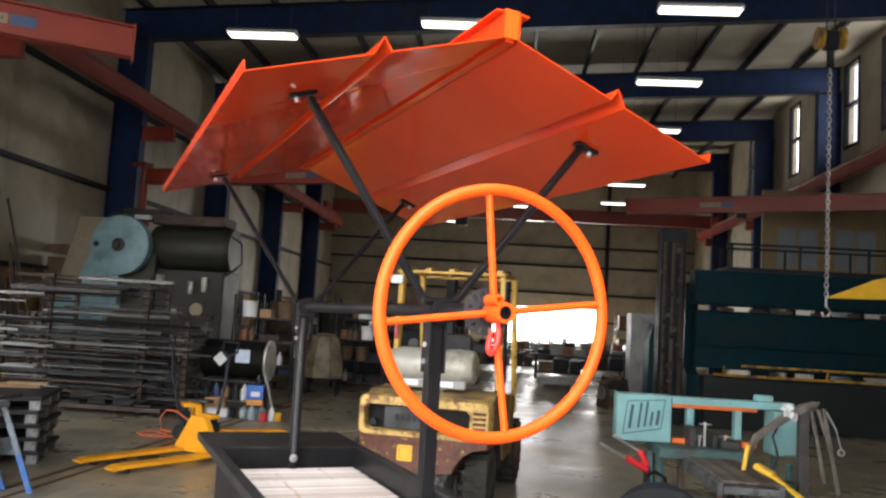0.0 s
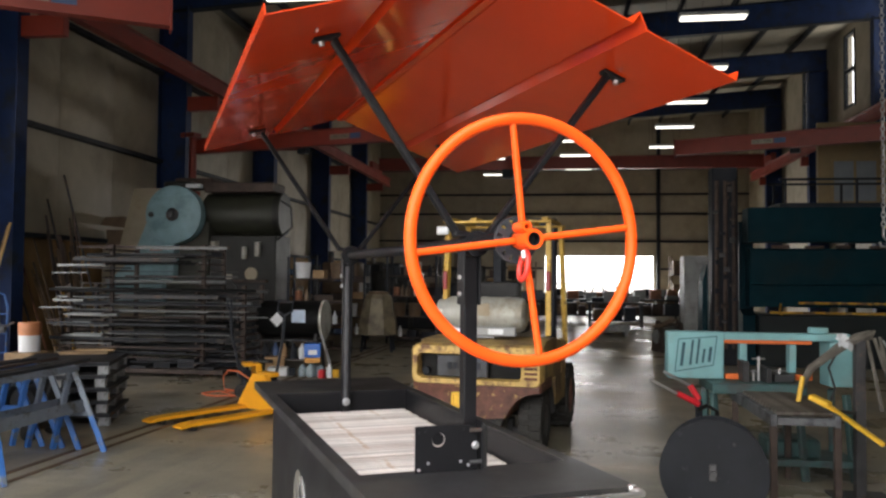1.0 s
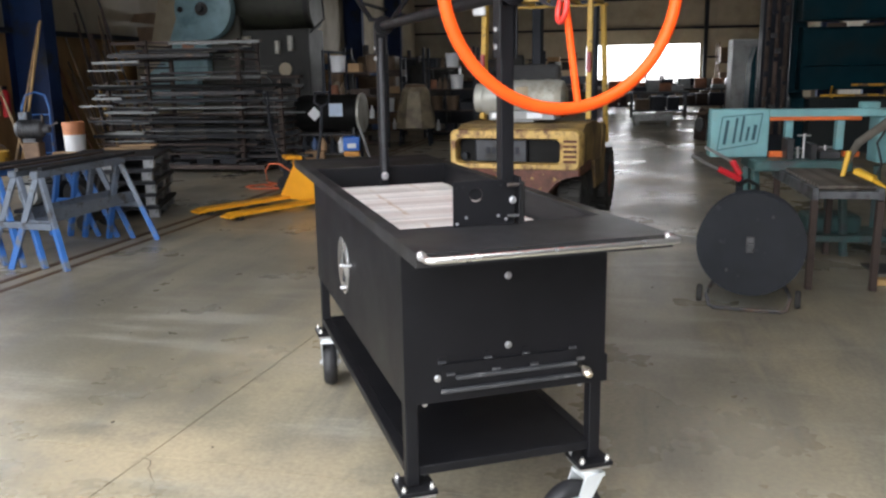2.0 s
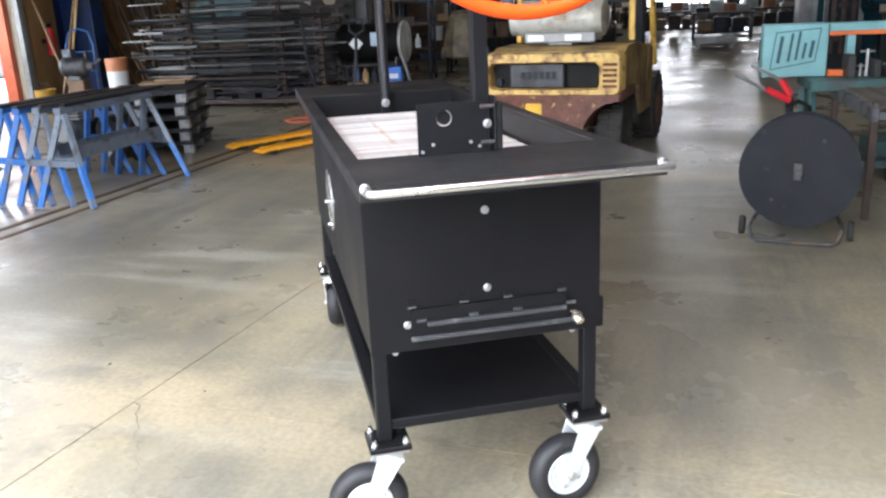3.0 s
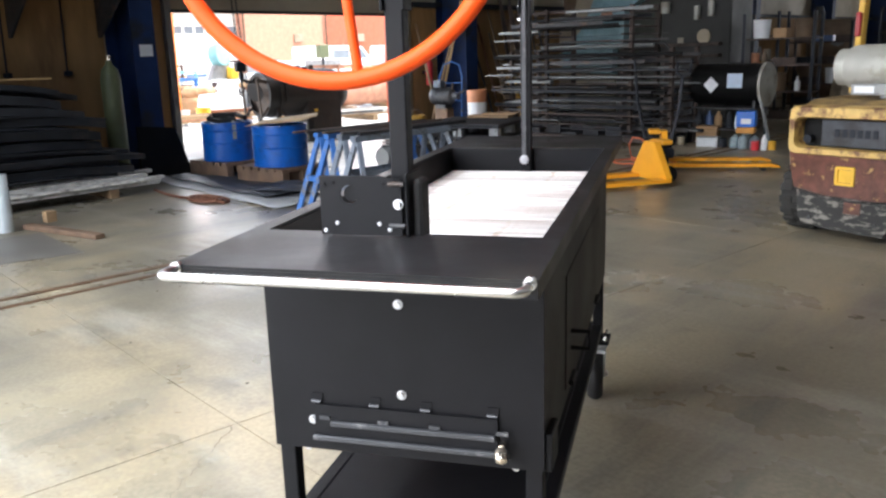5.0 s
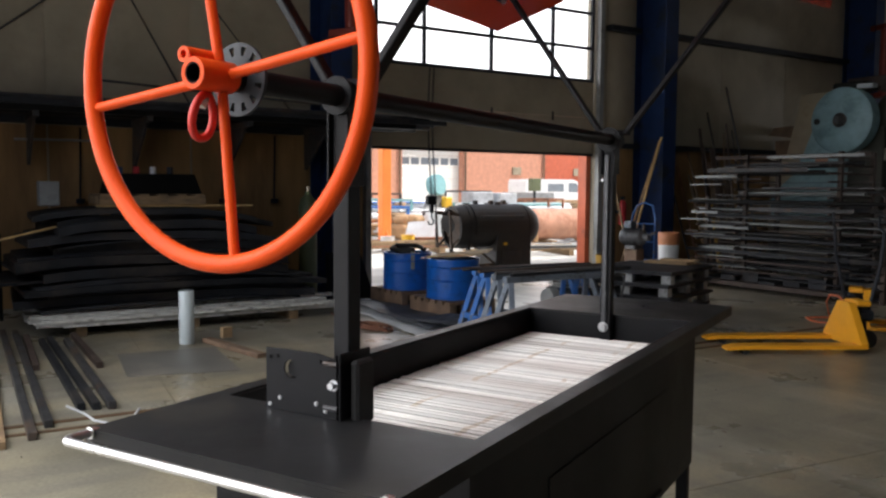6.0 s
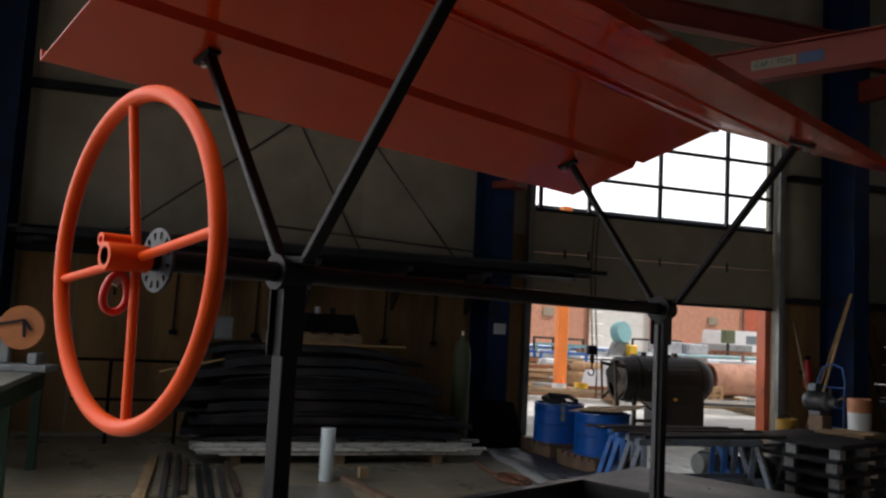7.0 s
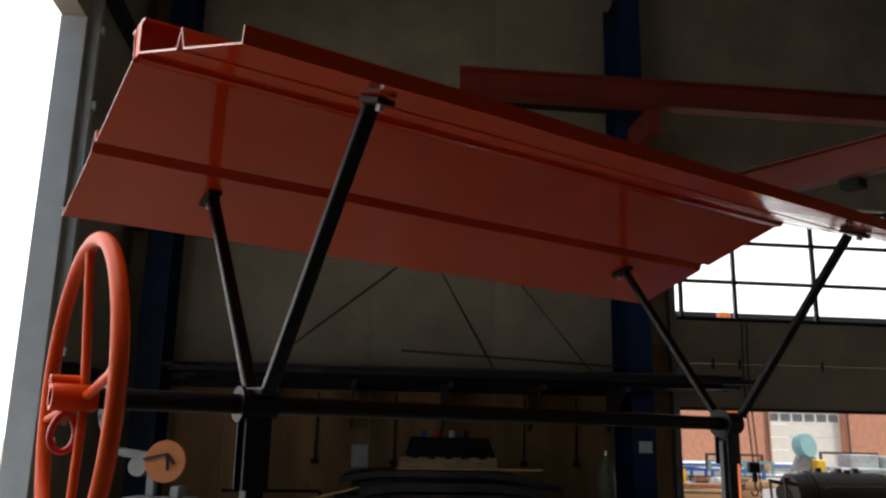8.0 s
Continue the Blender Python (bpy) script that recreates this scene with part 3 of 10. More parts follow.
SIDE = (4.75, 9.05, 0.0, 5.0)
SOUTH = (-6.5, 1.3, 0.0, 5.8)
WINDOWS = [(y, y + 0.95, 7.2, 9.6) for y in (0.1, 6.2, 12.3, 18.55, 20.95, 25.6, 30.3, 36.3)]
wall_w = wall_with_holes("wall_west", "y", XL - 0.25, YB, YF, 8.8, [SIDE], 0.25, M["cream"], "cream insulated steel wall with brown plywood liner below")
wall_e = wall_with_holes("wall_east", "y", XR, YB, YF, 10.1, WINDOWS, 0.25, M["cream"], "cream insulated steel wall with narrow high windows")
wall_n = wall_with_holes("wall_north", "x", YF, XL - 0.25, XR + 0.25, 10.1, [(-0.5, 4.95, 0.0, 2.65)], 0.25, M["cream"], "cream panelled end wall with a bright open door")
wall_s = wall_with_holes("wall_south", "x", YB - 0.25, XL - 0.25, XR + 0.25, 10.1, [SOUTH], 0.25, M["cream"], "cream panelled end wall with a wide open door")

b = BM()
prism(b, [(XL - 0.4, roof_z(XL - 0.4)), (XR + 0.4, roof_z(XR + 0.4)), (XR + 0.4, roof_z(XR + 0.4) + 0.2), (XL - 0.4, roof_z(XL - 0.4) + 0.2)], YF - YB + 0.8, Matrix.Translation((0, YB - 0.4, 0)) @ AY)
ceiling = solid("ceiling", b, M["roof"], "cream roof insulation blanket between dark purlins", "ceiling", "structure")
for k in range(13):
    x = XL + 0.5 + k * 1.55
    b = BM()
    box(b, x - 0.04, x + 0.04, YB, YF, roof_z(x) - 0.2, roof_z(x) - 0.004)
    solid("purlin", b, M["dark_steel"], "dark steel roof purlin under the insulation", "purlin", "structure")

# rigid frames: tapered columns and deep rafters, each of web and flanges
for y in BAYS[1:]:
    for s, x0, x1 in ((-1, XL, FLANGE_L), (1, XR, FLANGE_R)):
        col = thing("column", pose(0, y, 0), "navy blue painted steel wall column", "column", "hall columns", "structure")
        h = roof_z(x1) - 0.9
        b = BM()
        box(b, min(x0, x1) + 0.015, max(x0, x1) - 0.015, -0.008, 0.008, 0, h)
        part("web", b, M["navy"], col)
        for x in (x0 - s * 0.008, x1 + s * 0.008):
            b = BM()
            box(b, x - 0.008, x + 0.008, -0.15, 0.15, 0, h)
            part("flange", b, M["navy"], col)
    raf = thing("rafter", pose(0, y, 0), "deep dark steel roof rafter spanning the hall", "rafter", "hall rafters", "structure")
    b = BM()
    prism(b, [(XL, roof_z(XL) - 0.21), (XR, roof_z(XR) - 0.21), (XR, roof_z(XR) - 0.95), (XL, roof_z(XL) - 0.95)][::-1], 0.016, Matrix.Translation((0, -0.008, 0)) @ AY)
    part("web", b, M["navy"], raf)
    for dz in (-0.21, -0.96):
        b = BM()
        prism(b, [(XL, roof_z(XL) + dz), (XR, roof_z(XR) + dz), (XR, roof_z(XR) + dz - 0.016), (XL, roof_z(XL) + dz - 0.016)][::-1], 0.26, Matrix.Translation((0, -0.13, 0)) @ AY)
        part("flange", b, M["dark_steel"], raf)


def sagged(bm, x, y0, y1, z0, z1, t):
    """An insulation panel with a slightly uneven face."""
    n, m2 = 4, 5
    g = [[bm.verts.new((x + t * (1 + 0.5 * noise.noise((y0 * 3 + i, z0 + j * 0.7, 1.3))) * (0 < i < n) * (0 < j < m2) + 0.004, y0 + (y1 - y0) * i / n, z0 + (z1 - z0) * j / m2)) for j in range(m2 + 1)] for i in range(n + 1)]
    for i in range(n):
        for j in range(m2):
            bm.faces.new((g[i][j], g[i + 1][j], g[i + 1][j + 1], g[i][j + 1]))
    rim = [g[i][0] for i in range(n + 1)] + [g[n][j] for j in range(1, m2 + 1)] + [g[i][m2] for i in range(n - 1, -1, -1)] + [g[0][j] for j in range(m2 - 1, 0, -1)]
    back = [bm.verts.new((x, v.co.y, v.co.z)) for v in rim]
    for i in range(len(rim)):
        j = (i + 1) % len(rim)
        bm.faces.new((rim[j], rim[i], back[i], back[j]))


def west_girt(z, y0, y1, h=0.09, d=0.16):
    b = BM()
    box(b, XL + 0.002, XL + d, y0, y1, z - h / 2, z + h / 2)
    solid("girt", b, M["dark_steel"], "dark horizontal steel wall girt", "girt", "structure")


for i, y in enumerate(BAYS[:-1] + [BAYS[-1]]):
    y0, y1 = y + 0.16, y + BAY - 0.16
    spans = [(y0, min(y1, YF - 0.05))]
    if i == 2:
        spans = [(9.25, y1)]
    if i == 0:
        spans = []
    if i == 1:
        spans = [(-1.94, 3.84)]
    for a, c in spans:
        west_girt(4.2, a, c)
        west_girt(6.3, a, c)
        b = BM()
        box(b, XL + 0.002, XL + 0.16, a, c, 2.18, 2.26)
        solid("ledge", b, M["dark_steel"], "dark steel ledge over the plywood liner", "ledge", "structure")

# side door: sectional, half raised, glazed above
door = thing("door_1", pose(XL - 0.06, 0, 0), "cream sectional overhead door raised half way with glazed panes", "door", kind="structure")
for z0, z1 in ((2.07, 2.67), (2.675, 3.27)):
    b = BM()
    box(b, -0.03, 0.02, SIDE[0] + 0.02, SIDE[1] - 0.02, z0, z1, 0.006)
    part("section", b, M["cream"], door)
b = BM()
box(b, -0.03, 0.03, SIDE[0] + 0.02, SIDE[1] - 0.02, 2.03, 2.068)
part("bottom_seal", b, M["rubber"], door)
MY = [4.89, 5.69, 6.91, 8.14, 9.0]
MZ = [3.3, 3.84, 4.42, 4.95]
b = BM()
for y in MY:
    box(b, -0.03, 0.025, y - 0.025, y + 0.025, 3.275, 4.99)
part("mullions", b, M["dark_steel"], door)
b = BM()
for z in MZ:
    box(b, -0.028, 0.02, SIDE[0] + 0.02, SIDE[1] - 0.02, z - 0.028, z + 0.022)
part("muntins", b, M["dark_steel"], door)
for j in range(3):
    for i in range(4):
        b = BM()
        box(b, -0.006, 0.0, MY[i] + 0.026, MY[i + 1] - 0.026, MZ[j] + 0.024, MZ[j + 1] - 0.03)
        o = part("pane", b, M["glass"], door)
        o.visible_shadow = False
for y in (5.3, 5.69, 6.91, 8.14):
    b = BM()
    box(b, 0.021, 0.04, y - 0.02, y + 0.02, 2.60, 2.74, 0.005)
    part("hinge", b, M["steel"], door)
for y in (SIDE[0] - 0.05, SIDE[1] + 0.05):
    b = BM()
    box(b, XL + 0.002, XL + 0.09, y - 0.045, y + 0.045, 0, 5.4)
    solid("door_track", b, M["grey"], "grey steel track beside the overhead door", "door track", "structure")
b = BM()
box(b, XL - 0.30, XL - 0.1, SIDE[1] - 0.10, SIDE[1] - 0.002, 0, 2.9)
solid("door_jamb", b, M["orange_steel"], "orange painted steel jamb of the side door", "door jamb", "structure")

# the wide south door beside the camera: pale frame, track and dark reveal
b = BM()
box(b, SOUTH[0] + 0.002, SOUTH[0] + 0.03, YB - 0.256, YB + 0.01, 0, 5.8, 0.004)
solid("door_frame", b, M["pale_metal"], "pale grey folded metal frame of the wide door", "door frame", "structure")
b = BM()
box(b, SOUTH[0] - 0.20, SOUTH[0] - 0.12, YB + 0.002, YB + 0.10, 0, 6.3)
for k in range(7):
    box(b, SOUTH[0] - 0.185, SOUTH[0] - 0.135, YB + 0.10, YB + 0.14, 0.6 + k * 0.85, 0.68 + k * 0.85)
solid("door_track", b, M["pale_metal"], "pale steel door track with bolted brackets", "door track", "structure")
for z in (2.2, 4.2, 6.3):
    b = BM()
    box(b, XL + 0.16, SOUTH[0] - 0.4, YB + 0.002, YB + 0.16, z - 0.06, z + 0.06)
    solid("girt", b, M["dark_steel"], "dark horizontal steel wall girt", "girt", "structure")

# east windows
for i, (a, c, z0, z1) in enumerate(WINDOWS):
    w = thing("window_%d" % (i + 1), pose(XR, 0, 0), "narrow tall daylit window in a dark frame", "window", "east windows", "structure")
    b = BM()
    for y in (a, c):
        box(b, -0.03, 0.1, y - 0.04, y + 0.04, z0 - 0.04, z1 + 0.04)
    for z in (z0, (z0 + z1) / 2, z1):
        box(b, -0.028, 0.098, a + 0.04, c - 0.04, z - 0.04, z + 0.04)
    part("window_frame", b, M["dark_steel"], w)
    for z in (z0, (z0 + z1) / 2):
        b = BM()
        box(b, 0.04, 0.05, a + 0.04, c - 0.04, z + 0.04, z + (z1 - z0) / 2 - 0.04)
        o = part("pane", b, M["glass"], w)
        o.visible_shadow = False

# north wall: girts and post
for z in (2.0, 3.4, 4.8, 5.8, 7.1):
    for a, c in (((XL, -0.6), (5.3, XR)) if z < 2.6 else ((XL, XR),)):
        b = BM()
        box(b, a, c, YF - 0.12, YF - 0.002, z - 0.05, z + 0.05)
        solid("girt", b, M["dark_steel"], "dark horizontal steel wall girt", "girt", "structure")
b = BM()
box(b, 5.08, 5.26, YF - 0.3, YF - 0.125, 0, 9.2)
solid("wind_column", b, M["dark_steel"], "dark steel end wall column", "column", "structure")

# runway beams of the bridge crane, along both sides
for x, z in ((-7.75, 5.75), (8.7, 5.9)):
    rb = thing("runway_beam", pose(x, 0, z), "red painted steel crane runway beam", "crane beam", "runways", "structure")
    y0, y1 = 1.5, 36.0
    for nm, (a0, a1, c0, c1) in (("web", (-0.008, 0.008, 0.017, 0.343)), ("flange", (-0.1, 0.1, 0, 0.016)), ("flange", (-0.1, 0.1, 0.344, 0.36)), ("rail", (-0.025, 0.025, 0.361, 0.40))):
        b = BM()
        box(b, a0, a1, y0, y1, c0, c1)
        part(nm, b, M["crane_red"], rb)
    for y in BAYS[2:]:
        if y < y1:
            b = BM()
            xx = (FLANGE_L if x < 0 else FLANGE_R) - x
            box(b, min(0, xx), max(0, xx), y - 0.08, y + 0.08, -0.34, -0.004)
            part("bracket", b, M["crane_red"], rb)


def lettering(text, size, m, parent, mat, bold=0.0):
    cu = bpy.data.curves.new("lettering", "FONT")
    cu.body, cu.size, cu.extrude, cu.align_x, cu.align_y = text, size, 0.001, "CENTER", "CENTER"
    cu.offset = bold
    tmp = new("lettering_source", cu)
    me = bpy.data.meshes.new_from_object(tmp)
    bpy.data.objects.remove(tmp)
    me.materials.append(mat)
    ob = new("lettering", me)
    ob.parent, ob.matrix_basis = parent, m
    return ob


def jib_crane(mast, tip, z, depth, label_at, side):
    """A column-mounted jib: mast, boom of web and flanges, tie brackets and a painted plate that gives its load."""
    mx, my = mast
    d = Vector((tip[0] - mx, tip[1] - my, 0))
    L, yaw = d.length, math.degrees(math.atan2(d.y, d.x))
    jib = thing("jib_crane", pose(mx, my, 0, 0, 0, yaw), "red steel jib crane fixed to a wall column", "jib crane", "jib cranes")
    b = BM()
    rod(b, (0.15, 0, z - 1.1), (0.15, 0, z + depth / 2 + 0.1), 0.09, 16)
    part("mast", b, M["crane_red"], jib, smooth=True)
    for zz in (z - 1.1, z + depth / 2 + 0.1):
        b = BM()
        box(b, -0.12, 0.28, -0.14, 0.14, zz - 0.05, zz + 0.05, 0.01)
        part("bearing_bracket", b, M["crane_red"], jib)
    b = BM()
    box(b, 0.25, L, -0.008, 0.008, z - depth / 2 + 0.016, z + depth / 2 - 0.016)
    part("boom_web", b, M["crane_red"], jib)
    for zz in (z - depth / 2, z + depth / 2 - 0.016):
        b = BM()
        box(b, 0.25, L, -0.085, 0.085, zz, zz + 0.016)
        part("boom_flange", b, M["crane_red"], jib)
    b = BM()
    box(b, L, L + 0.02, -0.09, 0.09, z - depth / 2 - 0.05, z + depth / 2 + 0.02)
    part("end_stop", b, M["crane_red"], jib)
    b = BM()
    box(b, label_at - 0.06, label_at + 0.42, min(side * 0.009, side * 0.013), max(side * 0.009, side * 0.013), z - 0.055, z + 0.055)
    plate = part("load_plate", b, M["label_cream"], jib, "cream load plate with black lettering")
    flip = pose(0, 0, 0, 90, 0, 0) if side < 0 else pose(0, 0, 0, 90, 0, 180)
    lettering("CAP 1 TON", 0.078, Matrix.Translation((label_at + 0.18, side * 0.0142, z)) @ flip, jib, M["ink"])
    b = BM()
    s0 = label_at + (0.44 if side < 0 else -0.34)
    box(b, s0, s0 + 0.26, min(side * 0.009, side * 0.0125), max(side * 0.009, side * 0.0125), z - 0.06, z + 0.06)
    part("maker_plate", b, M["maker_blue"], jib, "dark blue maker's plate")
    b = BM()
    box(b, L * 0.55, L * 0.55 + 0.22, -0.09, 0.09, z - depth / 2 - 0.14, z - depth / 2 - 0.03, 0.01)
    part("trolley", b, M["dark_steel"], jib)
    return jib


jib_crane((FLANGE_L, 4.0), (-4.2, 6.6), 4.55, 0.36, 3.35, -1)
jib_crane((FLANGE_L, 16.2), (-3.0, 14.6), 4.55, 0.36, 4.0, -1)
jib_crane((FLANGE_R, 16.2), (3.1, 18.9), 4.8, 0.38, 4.2, 1)
# far bridge crane across the hall
br = thing("bridge_crane", pose(0, 33.0, 5.75), "red steel bridge crane girder across the hall", "bridge crane")
for nm, (a0, a1, c0, c1) in (("girder_web", (-0.01, 0.01, 0.4, 0.9)), ("girder_flange", (-0.12, 0.12, 0.38, 0.4)), ("girder_flange", (-0.12, 0.12, 0.9, 0.92))):
    b = BM()
    box(b, -7.6, 8.55, a0, a1, c0, c1)
    part(nm, b, M["crane_red"], br)
for x in (-7.75, 8.7):
    b = BM()
    box(b, x - 0.09, x + 0.09, -0.9, 0.9, 0.402 if x < 0 else 0.56, 0.70 if x < 0 else 0.86, 0.01)
    part("end_truck", b, M["crane_red"], br)
b = BM()
box(b, -2.2, -1.7, -0.3, 0.3, 0.02, 0.37, 0.03)
part("hoist", b, M["dark_steel"], br)


def ceiling_light(x, y, z, yaw=0):
    """A hung fluorescent light: trough, lit diffuser and two suspension wires."""
    L = thing("ceiling_light", pose(x, y, z, 0, 0, yaw), "white hung fluorescent light with a lit diffuser", "ceiling light", "hall lights")
    b = BM()
    prism(b, [(-0.13, 0.0), (0.13, 0.0), (0.17, 0.02), (0.08, 0.09), (-0.08, 0.09), (-0.17, 0.02)], 1.24, Matrix.Translation((-0.62, 0, 0)) @ AX)
    part("trough", b, M["white"], L)
    b = BM()
    box(b, -0.6, 0.6, -0.125, 0.125, -0.03, -0.004, 0.01)
    part("diffuser", b, M["lamp"], L, "lit diffuser")
    for s in (-1, 1):
        b = BM()
        rod(b, (s * 0.5, 0, 0.09), (s * 0.5, 0, roof_z(x + s * 0.5) - z - 0.001), 0.005, 6)
        part("wire", b, M["steel"], L)
    return L


for x, y in ((-4.4, 11.8), (-0.85, 11.0), (2.85, 10.1), (3.1, 13.8), (3.5, 17.7), (3.7, 21.5), (3.95, 25.4), (4.2, 29.6), (4.5, 33.6),
             (-2.83, 37.6), (-2.66, 32.2), (1.08, 35.8), (0.85, 31.5), (0.78, 27.9), (-4.0, 3.9), (-0.5, 3.5), (3.0, 3.0)):
    ceiling_light(x, y, 6.5)

# ---- the grill cart ----
CART = pose(0, 0, 0, 0, 0, 27.5)
HW, LEN, TOP, LOW = 0.305, 1.60, 1.026, 0.533
grill = thing("barbecue_grill", CART, "black steel charcoal grill cart with orange lid and hand wheel", "grill")


def bolt(parent, p, axis, r=0.011, h=0.009, mat="zinc"):
    """A hex bolt head on a washer."""
    p, axis = Vector(p), Vector(axis)
    b = BM()
    rod(b, p, p + axis * 0.002, r * 1.35, 14)
    rod(b, p + axis * 0.002, p + axis * h, r, 6, r * 0.92)
    return part("bolt", b, M[mat], parent)


b = BM()
holed(b, -HW, HW, 0, LEN, -HW + 0.004, HW - 0.004, 0.004, LEN - 0.004, LOW, TOP - 0.0055)
box(b, -HW + 0.004, HW - 0.004, 0.004, LEN - 0.004, LOW, LOW + 0.004)
firebox = part("firebox", b, M["black"], grill)
OX, ON, OF = 0.298, 0.031, 1.574
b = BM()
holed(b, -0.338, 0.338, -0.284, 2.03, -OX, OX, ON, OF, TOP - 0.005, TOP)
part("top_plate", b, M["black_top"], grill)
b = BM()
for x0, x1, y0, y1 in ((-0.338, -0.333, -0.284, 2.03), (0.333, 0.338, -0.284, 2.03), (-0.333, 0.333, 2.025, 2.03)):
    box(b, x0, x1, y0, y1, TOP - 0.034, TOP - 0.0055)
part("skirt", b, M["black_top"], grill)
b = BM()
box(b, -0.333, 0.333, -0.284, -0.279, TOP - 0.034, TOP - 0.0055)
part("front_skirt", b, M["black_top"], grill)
b = BM()
RZ = TOP - 0.006
pts = [(-0.325, -0.27, RZ), (-0.325, -0.305, RZ)]
for a in range(0, 91, 15):
    pts.append((-0.325 + 0.018 - 0.018 * math.cos(radians(a)), -0.323 - 0.018 * math.sin(radians(a)), RZ))
pts += [(-x, y, z) for x, y, z in pts[::-1]]
pipe(b, pts, 0.0084, 14)
part("handle_rail", b, M["chrome"], grill, "polished round steel handle rail", smooth=True)
for s in (-1, 1):
    b = BM()
    rod(b, (s * 0.325, -0.277, RZ), (s * 0.325, -0.288, RZ), 0.0115, 14)
    part("rail_socket", b, M["chrome"], grill, smooth=True)
b = BM()
for x0, x1, y0, y1 in ((-OX, -OX + 0.004, ON, OF), (OX - 0.004, OX, ON, OF), (-OX + 0.004, OX - 0.004, ON, ON + 0.004), (-OX + 0.004, OX - 0.004, OF - 0.004, OF)):
    box(b, x0, x1, y0, y1, TOP - 0.30, TOP - 0.006)
part("tub_lining", b, M["black"], grill)
b = BM()
for x in (-0.2, 0.2):
    box(b, x - 0.012, x + 0.012, ON + 0.005, OF - 0.005, 0.895, 0.925)
part("grate_support", b, M["steel"], grill)
# the grate: V-shaped steel bars side by side
GZ, NB = 0.935, 70
b = BM()
prism(b, [(-0.0066, 0.005), (-0.0060, 0.0066), (0, 0.003), (0.0060, 0.0066), (0.0066, 0.005), (0, -0.006)], 0.56, Matrix.Translation((-0.28, 0, 0)) @ AX)
g0 = part("grate_bar", b, M["grate"], grill, m=Matrix.Translation((0, 0.055, GZ)))
for i in range(1, NB):
    again("grate_bar", g0, grill, pose(random.uniform(-0.003, 0.003), 0.055 + 1.485 * i / (NB - 1), GZ + random.uniform(-0.0012, 0.0012), 0, random.uniform(-0.15, 0.15), random.uniform(-0.12, 0.12)))
for x in (-HW + 0.022, HW - 0.022):
    for y in (0.03, LEN - 0.03):
        b = BM()
        box(b, x - 0.019, x + 0.019, y - 0.019, y + 0.019, 0.283, LOW - 0.001, 0.004, seg=2)
        part("leg", b, M["black"], grill)
b = BM()
box(b, -0.263, 0.263, 0.05, LEN - 0.05, 0.333, 0.339)
part("shelf", b, M["black"], grill)
for x0, x1, y0, y1 in ((-0.263, 0.263, 0.012, 0.049), (-0.263, 0.263, LEN - 0.049, LEN - 0.012), (-0.301, -0.2635, 0.051, LEN - 0.051), (0.2635, 0.301, 0.051, LEN - 0.051)):
    b = BM()
    box(b, x0, x1, y0, y1, 0.313, 0.341, 0.003)
    part("shelf_rail", b, M["black"], grill)


